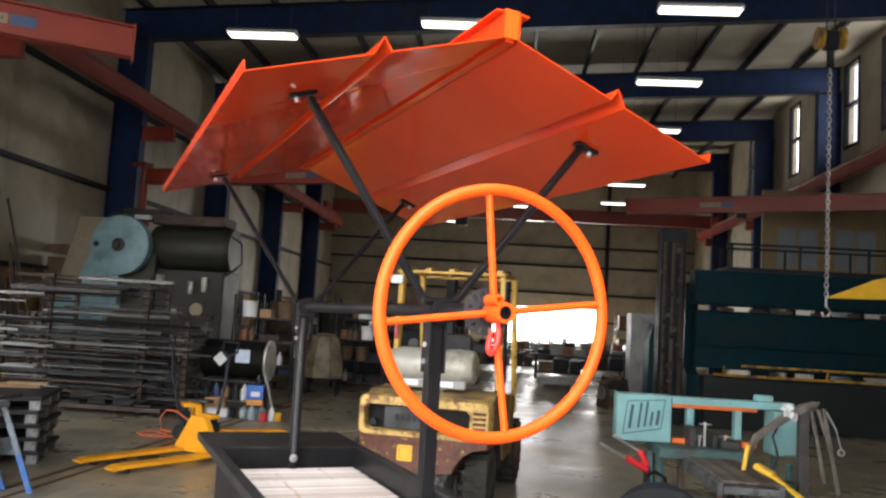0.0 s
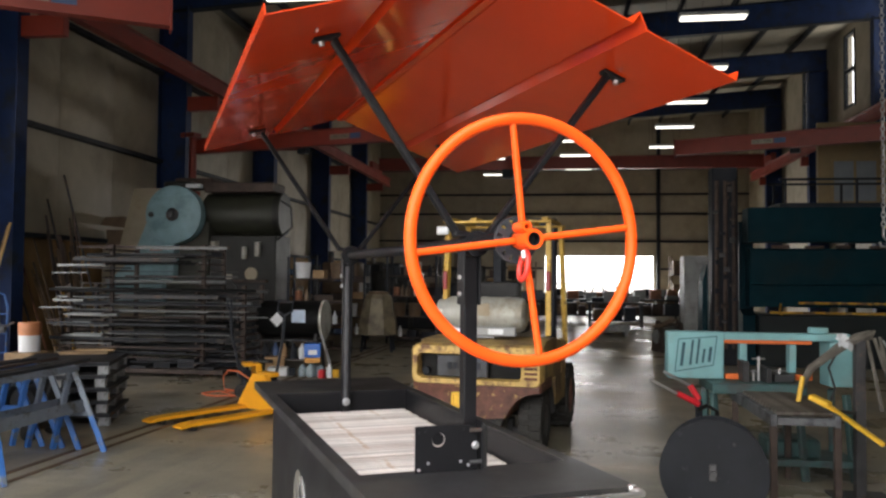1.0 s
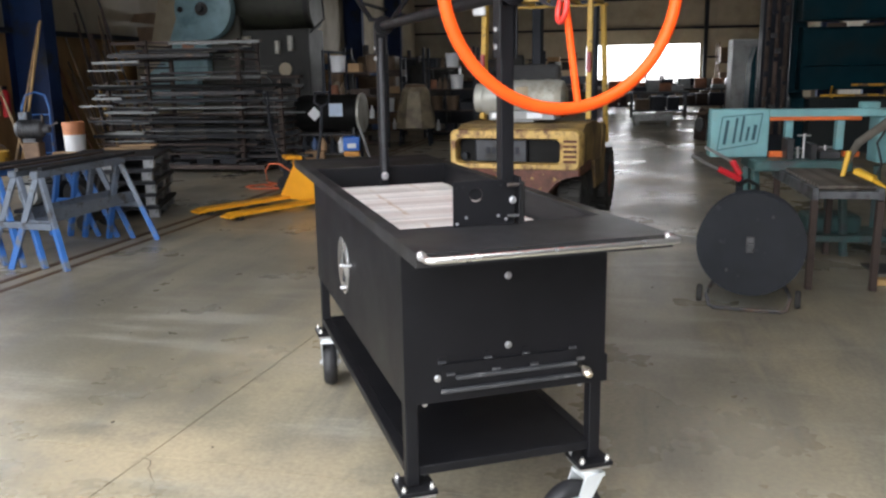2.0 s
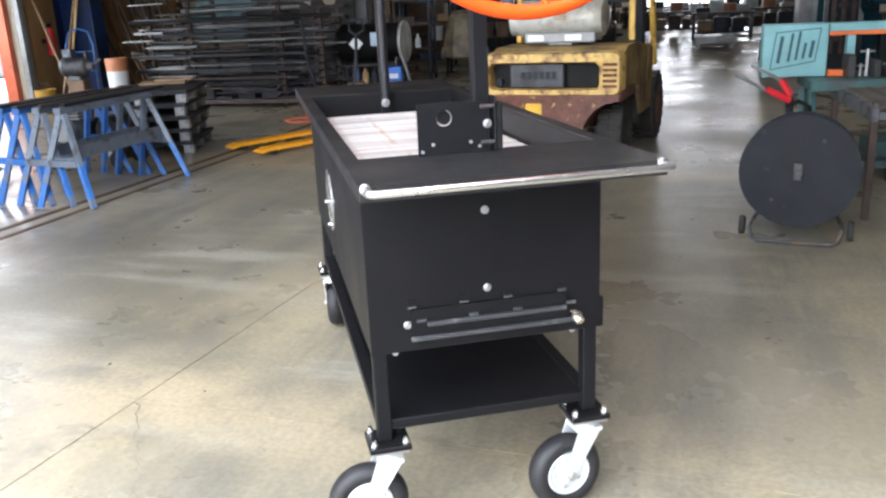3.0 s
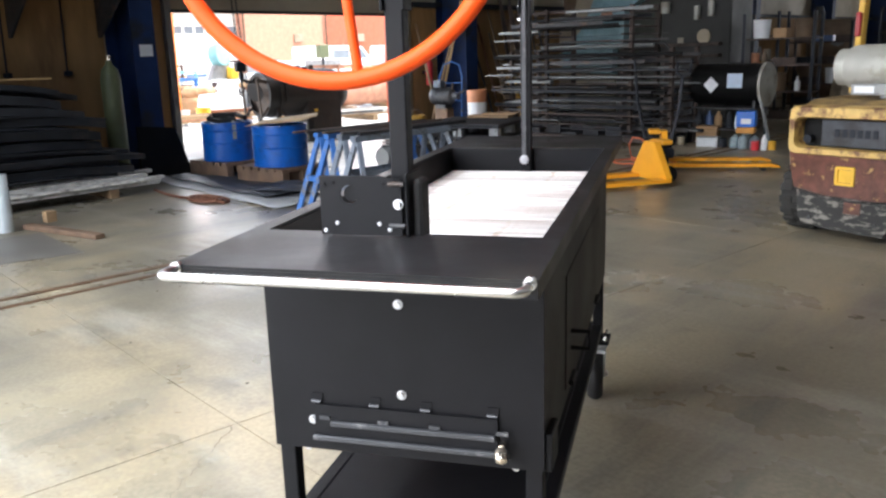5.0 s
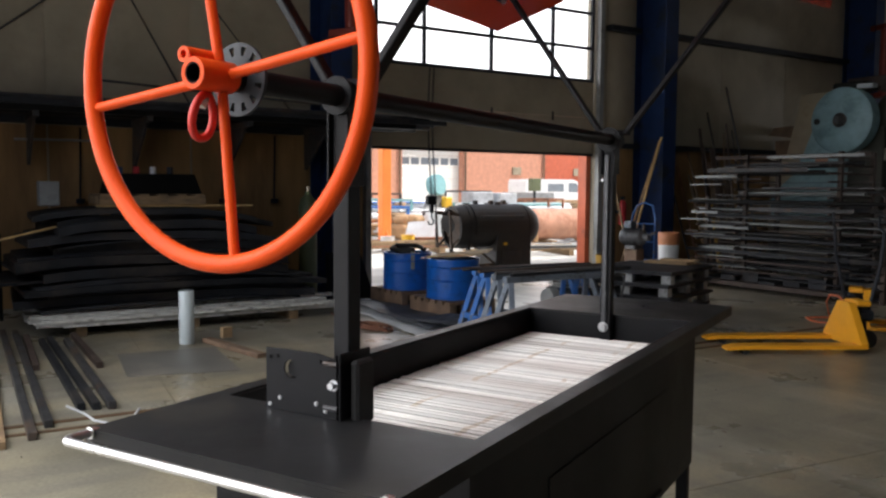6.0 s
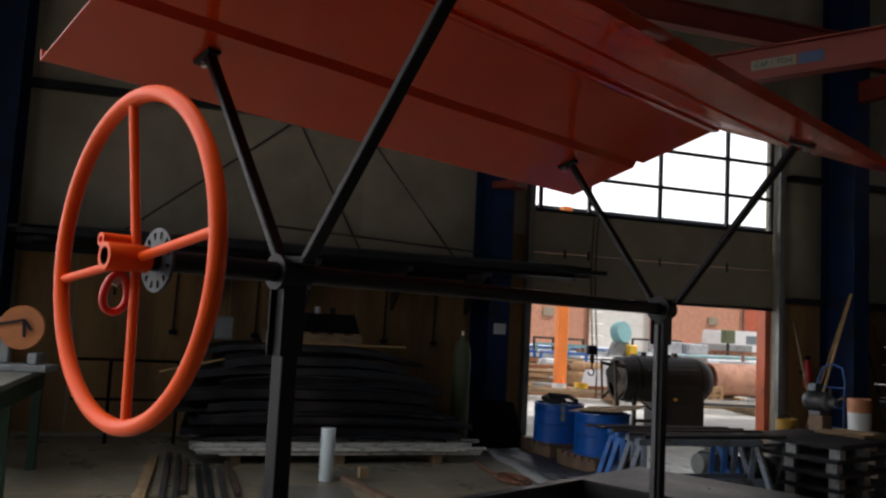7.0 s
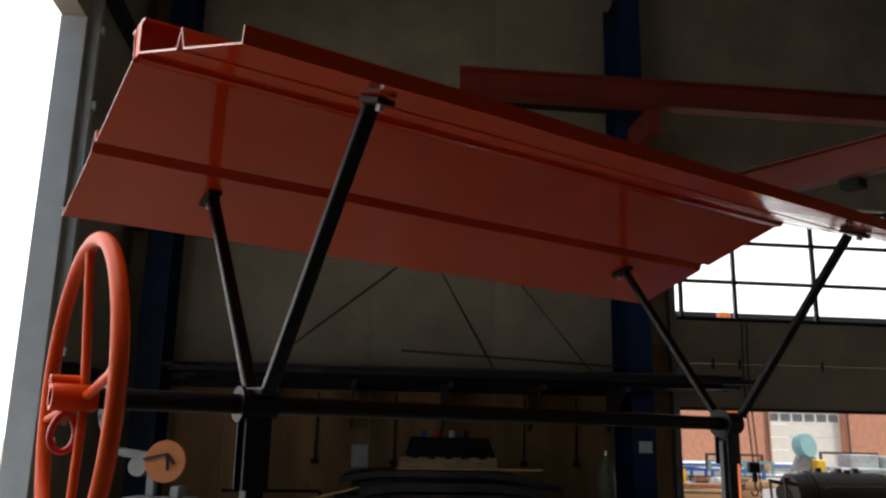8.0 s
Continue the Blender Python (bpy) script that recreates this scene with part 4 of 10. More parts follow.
def caster(x, y, turn):
    """A swivel caster: top plate, fork, tyre with tread, rim, axle and four bolts."""
    c = new("caster")
    c.parent, c.matrix_basis = grill, pose(x, y, 0)
    b = BM()
    box(b, -0.055, 0.055, -0.055, 0.055, 0.268, 0.2825, 0.002)
    part("top_plate", b, M["black"], c)
    b = BM()
    box(b, -0.05, 0.05, -0.05, 0.05, 0.258, 0.2675, 0.002)
    part("caster_plate", b, M["zinc"], c)
    R = pose(0, 0, 0, 0, 0, turn)
    off = 0.062
    b = BM()
    rod(b, (0, 0, 0.228), (0, 0, 0.2575), 0.035, 20)
    for s in (-1, 1):
        prism(b, [(-0.035, 0.236), (0.035, 0.236), (off + 0.018, 0.107), (off, 0.087), (off - 0.018, 0.107)], 0.005, Matrix.Translation((0, s * 0.036 - 0.0025, 0)) @ AY)
    box(b, -0.035, 0.035, -0.04, 0.04, 0.226, 0.238)
    part("fork", b, M["fork_zinc"], c, m=R)
    T = R @ Matrix.Translation((off, 0, 0.107)) @ pose(0, 0, 0, 90, 0, 0)
    b = BM()
    prof = [(0.0645, -0.026), (0.075, -0.032), (0.090, -0.031), (0.101, -0.022), (0.107, -0.006), (0.107, 0.006), (0.101, 0.022), (0.090, 0.031), (0.075, 0.032), (0.0645, 0.026)]
    hoop(b, prof, 36)
    part("tyre", b, M["caster_tyre"], c, "black ribbed rubber tyre", m=T, smooth=True)
    b = BM()
    face = [(0.010, 0.034), (0.021, 0.034), (0.025, 0.026), (0.030, 0.0225), (0.050, 0.0215), (0.055, 0.027), (0.062, 0.029), (0.064, 0.027)]
    lathe(b, [(r, -z) for r, z in face] + face[::-1], 32)
    part("rim", b, M["fork_zinc"], c, "bright zinc rim", m=T)
    stud = None
    for s in (-1, 1):
        for k in range(5):
            a = 2 * math.pi * k / 5
            m = T @ Matrix.Translation((0.040 * math.cos(a), 0.040 * math.sin(a), s * 0.0245))
            if stud:
                again("rim_bolt", stud, c, m)
            else:
                b = BM()
                rod(b, (0, 0, -0.0035), (0, 0, 0.0035), 0.0055, 6)
                stud = part("rim_bolt", b, M["zinc"], c, m=m)
    b = BM()
    rod(b, (0, 0, -0.05), (0, 0, 0.05), 0.007, 10)
    for s in (-1, 1):
        rod(b, (0, 0, s * 0.0395), (0, 0, s * 0.049), 0.013, 6)
    part("axle", b, M["zinc"], c, m=T)
    for i in (-1, 1):
        for j in (-1, 1):
            b = BM()
            rod(b, (i * 0.041, j * 0.041, 0.283), (i * 0.041, j * 0.041, 0.292), 0.010, 6)
            part("nut", b, M["chrome"], c)
            b = BM()
            rod(b, (i * 0.041, j * 0.041, 0.2922), (i * 0.041, j * 0.041, 0.301), 0.006, 8)
            part("stud", b, M["chrome"], c)
    return c


caster(-HW + 0.03, 0.03, 178)
caster(HW - 0.03, 0.03, 188)
caster(-HW + 0.03, LEN - 0.03, 80)
caster(HW - 0.03, LEN - 0.03, 95)

# front: bolts, hinged ash flap, stop bar and knob
for p in ((0, 0, 0.881), (0, 0, 0.679), (-0.209, 0, 0.604)):
    bolt(grill, p, (0, -1, 0), 0.0078, 0.008)
flap = new("ash_flap")
flap.parent, flap.matrix_basis = grill, pose(0, 0, 0)
b = BM()
prism(b, [(-0.0005, 0.645), (-0.010, 0.645), (-0.0115, 0.60), (-0.0115, 0.566), (-0.009, 0.562), (-0.0005, 0.562)], 0.41, Matrix.Translation((-0.20, 0, 0)) @ AX)
part("flap_plate", b, M["black"], flap)
for z, y, x0, x1 in ((0.606, -0.0225, -0.16, 0.206), (0.570, -0.0225, -0.204, 0.236)):
    b = BM()
    box(b, x0, x1, y, y + 0.0105, z - 0.006, z + 0.006, 0.002)
    part("bar", b, M["worn_black"], flap, "worn grey steel bar")
for i, x in enumerate((-0.195, -0.06, 0.055, 0.2)):
    b = BM()
    rod(b, (x - 0.013, -0.006, 0.6505), (x + 0.009, -0.006, 0.6505), 0.0042, 8)
    part("hinge", b, M["worn_black"], flap)
    b = BM()
    box(b, x - 0.012, x + 0.012, -0.003, -0.0007, 0.655, 0.668)
    part("hinge_leaf", b, M["black"], flap)
    b = BM()
    box(b, x - 0.012 + 0.02, x + 0.012 + 0.02, -0.017, -0.0116, 0.613, 0.621)
    part("clip", b, M["worn_black"], flap)
b = BM()
rod(b, (0.222, -0.004, 0.590), (0.222, -0.04, 0.597), 0.006, 10)
lathe(b, [(0.006, 0), (0.012, 0.006), (0.0145, 0.018), (0.012, 0.03), (0.004, 0.035)], 16, Matrix.Translation((0.222, -0.036, 0.596)) @ pose(0, 0, 0, 125, 0, 12))
part("knob", b, M["brass"], flap, "bright turned metal knob", smooth=True)
bolt(grill, (-0.24, 0.03, 0.5205), (0, -1, 0), 0.006, 0.006)
bolt(grill, (0.24, 0.03, 0.5205), (0, -1, 0), 0.006, 0.006)
b = BM()
box(b, HW + 0.0005, HW + 0.016, 0.01, 0.10, 0.527, 0.612, 0.003)
part("latch_box", b, M["black"], grill)
# left side: round vent dial with shutter and screws
dial = new("vent_dial")
dial.parent, dial.matrix_basis = grill, pose(-HW - 0.0005, 0.90, 0.738, 0, -90, 0)
b = BM()
hoop(b, [(0.062, 0), (0.108, 0), (0.108, 0.003), (0.062, 0.003)], 40)
part("dial_ring", b, M["chrome"], dial, "bright steel ring")
b = BM()
lathe(b, [(0.001, 0.001), (0.0615, 0.001), (0.0615, 0.002), (0.001, 0.002)], 32)
part("dial_backing", b, M["black"], dial)
for k in range(3):
    a = radians(120 * k + 20)
    b = BM()
    prism(b, [(0.012 * math.cos(a + t), 0.012 * math.sin(a + t)) for t in (-0.9, 0.9)] + [(0.0612 * math.cos(a + t), 0.0612 * math.sin(a + t)) for t in (0.42, 0.2, 0, -0.2, -0.42)], 0.002, Matrix.Translation((0, 0, 0.003)))
    part("shutter_blade", b, M["chrome"], dial)
for p in ((0, 0), (-0.085, 0), (0.03, -0.15)):
    b = BM()
    rod(b, (p[0], p[1], 0.0), (p[0], p[1], 0.03 if p[1] else 0.016), 0.006, 10)
    part("stud", b, M["zinc"], dial)
# right side: pull handle of the charcoal door
b = BM()
pipe(b, [(HW, 0.45, 0.69), (HW + 0.048, 0.45, 0.69), (HW + 0.048, 0.45, 0.645), (HW, 0.45, 0.645)], 0.006, 8)
part("side_handle", b, M["black"], grill)
b = BM()
box(b, HW + 0.0005, HW + 0.0025, 0.35, 1.25, 0.57, 0.86)
part("side_door", b, M["black"], grill)
for y in (0.45, 1.15):
    b = BM()
    rod(b, (HW + 0.008, y - 0.04, 0.565), (HW + 0.008, y + 0.04, 0.565), 0.007, 10)
    part("side_hinge", b, M["black"], grill)

# posts
NY, FY, PZ, PX = 0.043, 1.553, 1.638, 0.008
b = BM()
box(b, PX - 0.019, PX + 0.019, NY - 0.019, NY + 0.019, 0.96, PZ - 0.032, 0.003, seg=2)
part("post", b, M["black"], grill)
b = BM()
box(b, PX - 0.019, PX + 0.019, FY - 0.019, FY + 0.0165, 0.93, PZ - 0.032, 0.003, seg=2)
part("post", b, M["black"], grill)
b = BM()
bar(b, (PX - 0.004, FY - 0.0235, 0.985), (PX - 0.004, FY - 0.0235, PZ - 0.05), 0.018, 0.008, 0.003, (0, 1, 0))
part("stay", b, M["worn_black"], grill)
bolt(grill, (PX - 0.004, FY - 0.028, 0.987), (0, -1, 0), 0.013, 0.012)
for z in (1.50, 1.545):
    for y, s in ((NY - 0.0195, -1), (FY - 0.0195, -1)):
        bolt(grill, (PX - 0.021, y + 0.02, z), (-1, 0, 0), 0.008, 0.009)
for y in (NY, FY):
    b = BM()
    for s in (-1, 1):
        box(b, PX + s * 0.0225 - 0.0025, PX + s * 0.0225 + 0.0025, y - 0.03, y + 0.025, 1.47 if y < 1 else 1.52, PZ - 0.01, 0.001)
    part("cheek_plate", b, M["black"], grill)
# gear housing plates at the foot of the near post
b = BM()
n = 24
hole = [(-0.093 + 0.019 * math.cos(k * 2 * math.pi / n), 1.112 + 0.019 * math.sin(k * 2 * math.pi / n)) for k in range(n)]
GX0, GX1, GZ0, GZ1 = -0.158, 0.018, TOP + 0.001, 1.150
rim4 = []
for x, z in hole:
    d = Vector((x + 0.093, z - 1.112)).normalized()
    ts = [((GX1 if d.x > 0 else GX0) + 0.093) / d.x if abs(d.x) > 1e-6 else 9, ((GZ1 if d.y > 0 else GZ0) - 1.112) / d.y if abs(d.y) > 1e-6 else 9]
    t = min(ts)
    rim4.append((-0.093 + d.x * t, 1.112 + d.y * t))
va = [[b.verts.new((x, yy, z)) for x, z in ring] for yy in (-0.004, 0.0) for ring in (hole, rim4)]
for k in range(n):
    j = (k + 1) % n
    b.faces.new((va[0][k], va[0][j], va[1][j], va[1][k]))
    b.faces.new((va[2][j], va[2][k], va[3][k], va[3][j]))
    b.faces.new((va[0][j], va[0][k], va[2][k], va[2][j]))
    b.faces.new((va[1][k], va[1][j], va[3][j], va[3][k]))
for cx, cz in ((GX0, GZ0), (GX0, GZ1), (GX1, GZ0), (GX1, GZ1)):
    near = sorted(range(n), key=lambda k: (rim4[k][0] - cx) ** 2 + (rim4[k][1] - cz) ** 2)[:2]
    f, c2 = b.verts.new((cx, -0.004, cz)), b.verts.new((cx, 0.0, cz))
    i, j = sorted(near)
    if j - i > 2:
        i, j = j, i
    b.faces.new((va[1][i], va[1][j], f)), b.faces.new((va[3][j], va[3][i], c2))
    b.faces.new((va[1][i], f, c2, va[3][i])), b.faces.new((f, va[1][j], va[3][j], c2))
bmesh.ops.recalc_face_normals(b, faces=b.faces)
part("gear_plate", b, M["black"], grill)
b = BM()
rod(b, (-0.0915, 0.004, 1.1125), (-0.0915, 0.03, 1.1125), 0.0168, 16)
part("worm_stub", b, M["black"], grill)
for x, z, mt in ((-0.147, 1.132, "black"), (-0.128, 1.135, "black"), (-0.02, 1.135, "black"), (0.0, 1.138, "black"), (-0.122, 1.052, "zinc"), (-0.148, 1.036, "zinc"), (-0.03, 1.052, "zinc"), (-0.008, 1.041, "zinc")):
    bolt(grill, (x, -0.0042, z), (0, -1, 0), 0.0032, 0.004, mt)
b = BM()
box(b, 0.0285, 0.034, -0.012, 0.085, TOP + 0.001, 1.156, 0.002)
part("side_plate", b, M["black"], grill)
b = BM()
box(b, 0.036, 0.056, 0.012, 0.07, TOP - 0.012, 1.140, 0.006)
part("side_plate", b, M["rubber"], grill)
for z in (1.05, 1.135):
    b = BM()
    rod(b, (-0.006, -0.012, z), (0.027, -0.012, z), 0.005, 8)
    part("pin", b, M["steel"], grill)
bolt(grill, (0.012, -0.0042, 1.093), (0, -1, 0), 0.008, 0.012)

# pivot pipe, collars, index plate
b = BM()
rod(b, (0.016, -0.2695, PZ), (0.016, NY - 0.035, PZ), 0.020, 24)
rod(b, (0.016, NY + 0.03, PZ), (0.016, FY + 0.05, PZ), 0.0195, 24)
part("axle_pipe", b, M["black"], grill, smooth=True)
for y in (NY, FY):
    b = BM()
    rod(b, (0.016, y - 0.034, PZ), (0.016, y + 0.034, PZ), 0.031, 24)
    part("collar", b, M["black"], grill, smooth=True)
    b = BM()
    rod(b, (0.016, y - 0.044, PZ), (0.016, y - 0.036, PZ), 0.042 if y > 1 else 0.036, 24)
    part("washer_plate", b, M["black"], grill, smooth=True)
b = BM()
hole_n = 12
hoop(b, [(0.0205, -0.003), (0.038, -0.003), (0.038, 0.003), (0.0205, 0.003)], 36)
hoop(b, [(0.0515, -0.003), (0.058, -0.003), (0.058, 0.003), (0.0515, 0.003)], 48)
for k in range(hole_n):
    a = 2 * math.pi * k / hole_n
    w = 0.0072
    m = Matrix.Rotation(a, 4, "Z")
    prism(b, [(0.0375, -w), (0.052, -w * 1.1), (0.052, w * 1.1), (0.0375, w)], 0.0056, m @ Matrix.Translation((0, 0, -0.0028)))
part("index_plate", b, M["index"], grill, "grey round plate with a ring of holes", m=Matrix.Translation((0.016, -0.250, PZ)) @ pose(0, 0, 0, 90, 0, 0))

# orange lid: two ribbed panels with a standing seam, on four struts
LID = Matrix.Translation((0.016, 0, PZ)) @ pose(0, 0, 0, 0, 1.6, 0)
lid = new("lid")
lid.parent, lid.matrix_basis = grill, LID
HALF, APEX, EDGE, Y0, Y1 = 0.628, 0.677, 0.461, -0.272, 1.872
SL = (APEX - EDGE) / HALF


def lid_z(x):
    return APEX - SL * abs(x)


for s in (-1, 1):
    b = BM()
    prof = [(0.046, lid_z(0.0235) + 0.064), (0.0235, lid_z(0.0235) + 0.066), (0.0235, lid_z(0.0235)), (0.302, lid_z(0.302)), (0.322, lid_z(0.322) + 0.036), (0.344, lid_z(0.344)), (HALF, EDGE), (HALF + 0.004, EDGE + 0.026)]
    up = [(0.046, lid_z(0.02) + 0.068), (0.0205, lid_z(0.02) + 0.07), (0.0205, lid_z(0.02) + 0.003), (0.3005, lid_z(0.3) + 0.003), (0.322, lid_z(0.322) + 0.041), (0.3455, lid_z(0.3455) + 0.003), (HALF - 0.002, EDGE + 0.003), (HALF + 0.001, EDGE + 0.026)]
    ol = [(s * x, z) for x, z in prof + up[::-1]]
    ny = 10
    ring = []
    for k in range(ny + 1):
        y = Y0 + (Y1 - Y0) * k / ny
        ring.append([b.verts.new((x, y, z + 0.0034 * noise.noise((x * 4.5, y * 3.4, 5)) * (0 < k < ny))) for x, z in ol])
    for k in range(ny):
        for i in range(len(ol)):
            j = (i + 1) % len(ol)
            b.faces.new((ring[k][i], ring[k][j], ring[k + 1][j], ring[k + 1][i]))
    half = len(ol) // 2
    for r in (ring[0], ring[-1]):
        for i in range(half - 1):
            b.faces.new((r[i], r[i + 1], r[-2 - i], r[-1 - i]))
    bmesh.ops.recalc_face_normals(b, faces=b.faces)
    part("lid_panel", b, M["orange"], lid)
for y in (Y0 + 0.002, Y1 - 0.006):
    b = BM()
    box(b, -0.0195, 0.0195, y, y + 0.004, APEX - 0.004, APEX + 0.068)
    part("seam_end", b, M["orange_wheel"], lid)
b = BM()
box(b, -0.012, 0.012, Y0 + 0.01, Y1 - 0.01, APEX - 0.012, APEX + 0.004)
part("seam_tube", b, M["orange"], lid)
for y in (NY, FY):
    b = BM()
    box(b, -0.056, 0.056, y - 0.017, y + 0.017, 0.018, 0.034, 0.003)
    part("saddle", b, M["black"], lid)
    for s in (-1, 1):
        b = BM()
        bar(b, (s * 0.044, y, 0.024), (s * 0.412, y, lid_z(0.412) - 0.016), 0.017, 0.030, 0.003, (0, 1, 0))
        part("strut", b, M["black"], lid)
        b = BM()
        m = Matrix.Translation((s * 0.415, y, lid_z(0.415))) @ Matrix.Rotation(s * math.atan(SL), 4, "Y")
        box(b, min(-s * 0.018, s * 0.056), max(-s * 0.018, s * 0.056), -0.018, 0.018, -0.012, -0.0015, 0.002, m)
        part("strut_foot", b, M["black"], lid)
        b = BM()
        bmesh.ops.create_cone(b, cap_ends=True, segments=6, radius1=0.008, radius2=0.008, depth=0.012, matrix=m @ Matrix.Translation((s * 0.036, 0, -0.018)))
        part("nut", b, M["zinc"], lid)

# hand wheel
wheel = new("hand_wheel")
wheel.parent, wheel.matrix_basis = grill, Matrix.Translation((0.019, -0.304, 1.637)) @ pose(0, 0, 0, 0, -7.5, 0)
WR = 0.2895
b = BM()
pipe(b, [(WR * math.cos(a * math.pi / 40), 0, WR * math.sin(a * math.pi / 40)) for a in range(80)], 0.0145, 16, True)
part("rim", b, M["orange_wheel"], wheel, smooth=True)
for k in range(4):
    a = radians(90 * k)
    b = BM()
    rod(b, (0.025 * math.cos(a), 0.012, 0.025 * math.sin(a)), (WR * math.cos(a), 0, WR * math.sin(a)), 0.0085, 12)
    part("spoke", b, M["orange_wheel"], wheel, smooth=True)
b = BM()
hoop(b, [(0.0165, -0.045), (0.0235, -0.045), (0.0245, -0.041), (0.0245, 0.030), (0.022, 0.034), (0.0165, 0.034)], 28, pose(0, 0, 0, -90, 0, 0))
part("hub", b, M["orange_wheel"], wheel, smooth=True)
b = BM()
hoop(b, [(0.0145, -0.043), (0.0163, -0.043), (0.0163, -0.012), (0.0145, -0.012)], 24, pose(0, 0, 0, -90, 0, 0)), rod(b, (0, -0.020, 0), (0, -0.012, 0), 0.0144, 20)
part("axle_end", b, M["black"], wheel, "black open pipe end", smooth=True)
b = BM()
hoop(b, [(0.0065, -0.045), (0.0122, -0.045), (0.0122, 0.012), (0.0065, 0.012)], 18, Matrix.Translation((-0.015, 0, 0.031)) @ pose(0, 0, 0, -90, 0, 0))
part("pin_tube", b, M["orange_wheel"], wheel, smooth=True)
b = BM()
pipe(b, [(-0.02 + 0.010 * math.sin(t), -0.014 + 0.021 * math.cos(t) * (1 - 0.15 * math.sin(t)), -0.060 + 0.032 * math.sin(t)) for t in [k * math.pi / 12 for k in range(24)]], 0.0065, 10, True)
part("latch_ring", b, M["red"], wheel, "red painted latch ring", smooth=True)
b = BM()
rod(b, (-0.014, -0.012, -0.028), (-0.018, -0.02, -0.045), 0.009, 10)
part("latch_stud", b, M["zinc"], wheel)

# ---- forklift ----
def forklift():
    f = thing("forklift", pose(-0.475, 4.84, 0, 0, 0, -8.5), "worn yellow forklift with rusty counterweight and gas tank", "forklift")
    W = 0.57
    # counterweight: lower brown body that arches over the right wheel
    b = BM()
    ol = [(-W, 0.655), (-W + 0.004, 0.60), (-W + 0.02, 0.50), (-W + 0.05, 0.375), (-0.30, 0.335), (0.05, 0.325), (0.27, 0.345), (0.31, 0.43), (0.37, 0.50), (0.44, 0.545), (0.52, 0.565), (W, 0.57), (W, 0.655)]
    chamfered(b, ol, 0.56, 0.035, Matrix.Translation((0, 0.0, 0)) @ AY)
    part("counterweight", b, M["fork_brown"], f, smooth=True)
    b = BM()
    ol = [(-W + 0.05, 0.37), (-W + 0.07, 0.17), (-W + 0.10, 0.12), (-0.25, 0.085), (0.12, 0.075), (0.17, 0.16), (0.25, 0.345), (0.05, 0.322), (-0.30, 0.332)]
    chamfered(b, ol, 0.10, 0.03, Matrix.Translation((0, 0.045, 0)) @ AY)
    part("bumper", b, M["fork_grey"], f, "scraped dark bumper", smooth=True)
    b = BM()
    prism(b, [(-W + 0.10, 0.335), (-W + 0.12, 0.265), (-0.34, 0.225), (-0.02, 0.215), (0.14, 0.245), (0.19, 0.325), (0.0, 0.305), (-0.30, 0.312)], 0.03, Matrix.Translation((0, 0.018, 0)) @ AY)
    part("bumper_lip", b, M["fork_grey"], f, "scraped dark bumper lip")
    for x in (-0.40, 0.06):
        b = BM()
        rod(b, (x, 0.036, 0.16), (x, 0.0445, 0.16), 0.016, 10)
        part("bolt", b, M["steel"], f)
    b = BM()
    box(b, 0.20, 0.36, 0.30, 0.36, 0.16, 0.22, 0.01), box(b, 0.22, 0.27, 0.28, 0.42, 0.10, 0.30, 0.01)
    part("axle", b, M["rubber"], f)
    b = BM()
    box(b, -0.14, -0.03, 0.006, 0.0175, 0.225, 0.305)
    part("tow_pocket", b, M["fork_brown"], f)
    b = BM()
    framed(b, rounded(-0.215, -0.075, 0.415, 0.555, 0.012, 2), rounded(-0.19, -0.10, 0.44, 0.53, 0.008, 2), 0.022, 0.04, Matrix.Translation((0, -0.012, 0)) @ AY)
    part("tow_plate", b, M["grip_yellow"], f, "bright yellow square plate")
    b = BM()
    box(b, -0.188, -0.102, -0.004, -0.0005, 0.442, 0.528)
    part("tow_recess", b, M["grip_yellow"], f)
    # yellow shell round the radiator opening
    b = BM()
    framed(b, rounded(-W - 0.004, W + 0.004, 0.615, 0.955, 0.055), rounded(-W + 0.05, W - 0.17, 0.665, 0.875, 0.05), 0.20, 0.03, Matrix.Translation((0, -0.02, 0)) @ AY)
    part("shell", b, M["fork_yellow"], f, smooth=True)
    b = BM()
    box(b, -W + 0.03, W - 0.15, 0.115, 0.175, 0.65, 0.89)
    part("radiator_recess", b, M["smoker"], f)
    b = BM()
    box(b, -0.36, 0.10, 0.045, 0.085, 0.672, 0.868, 0.012, seg=2)
    part("name_plate", b, M["fork_plate"], f, "grey plate with worn raised marks")
    for k in range(6):
        b = BM()
        box(b, -0.26 + k * 0.052, -0.225 + k * 0.052, 0.0405, 0.0445, 0.745, 0.80, 0.003)
        part("raised_mark", b, M["dark_steel"], f)
    b = BM()
    rod(b, (-0.46, 0.05, 0.72), (-0.46, 0.11, 0.72), 0.03, 14)
    part("filler_neck", b, M["dark_steel"], f, smooth=True)
    for k in range(5):
        b = BM()
        prism(b, [(-0.030, -0.004), (-0.0195, 0.012), (-0.0195, -0.012)], 0.11, Matrix.Translation((W - 0.14, 0, 0.69 + k * 0.042)) @ AX)
        part("louvre", b, M["fork_brown"], f)
    # hood and flanks
    b = BM()
    prism(b, [(0.181, 0.62), (1.25, 0.62), (1.25, 0.93), (0.75, 0.99), (0.30, 0.985), (0.181, 0.945)], 2 * W - 0.02, Matrix.Translation((-W + 0.01, 0, 0)) @ AX)
    part("hood", b, M["fork_hood"], f, "dirty brown-stained yellow hood")
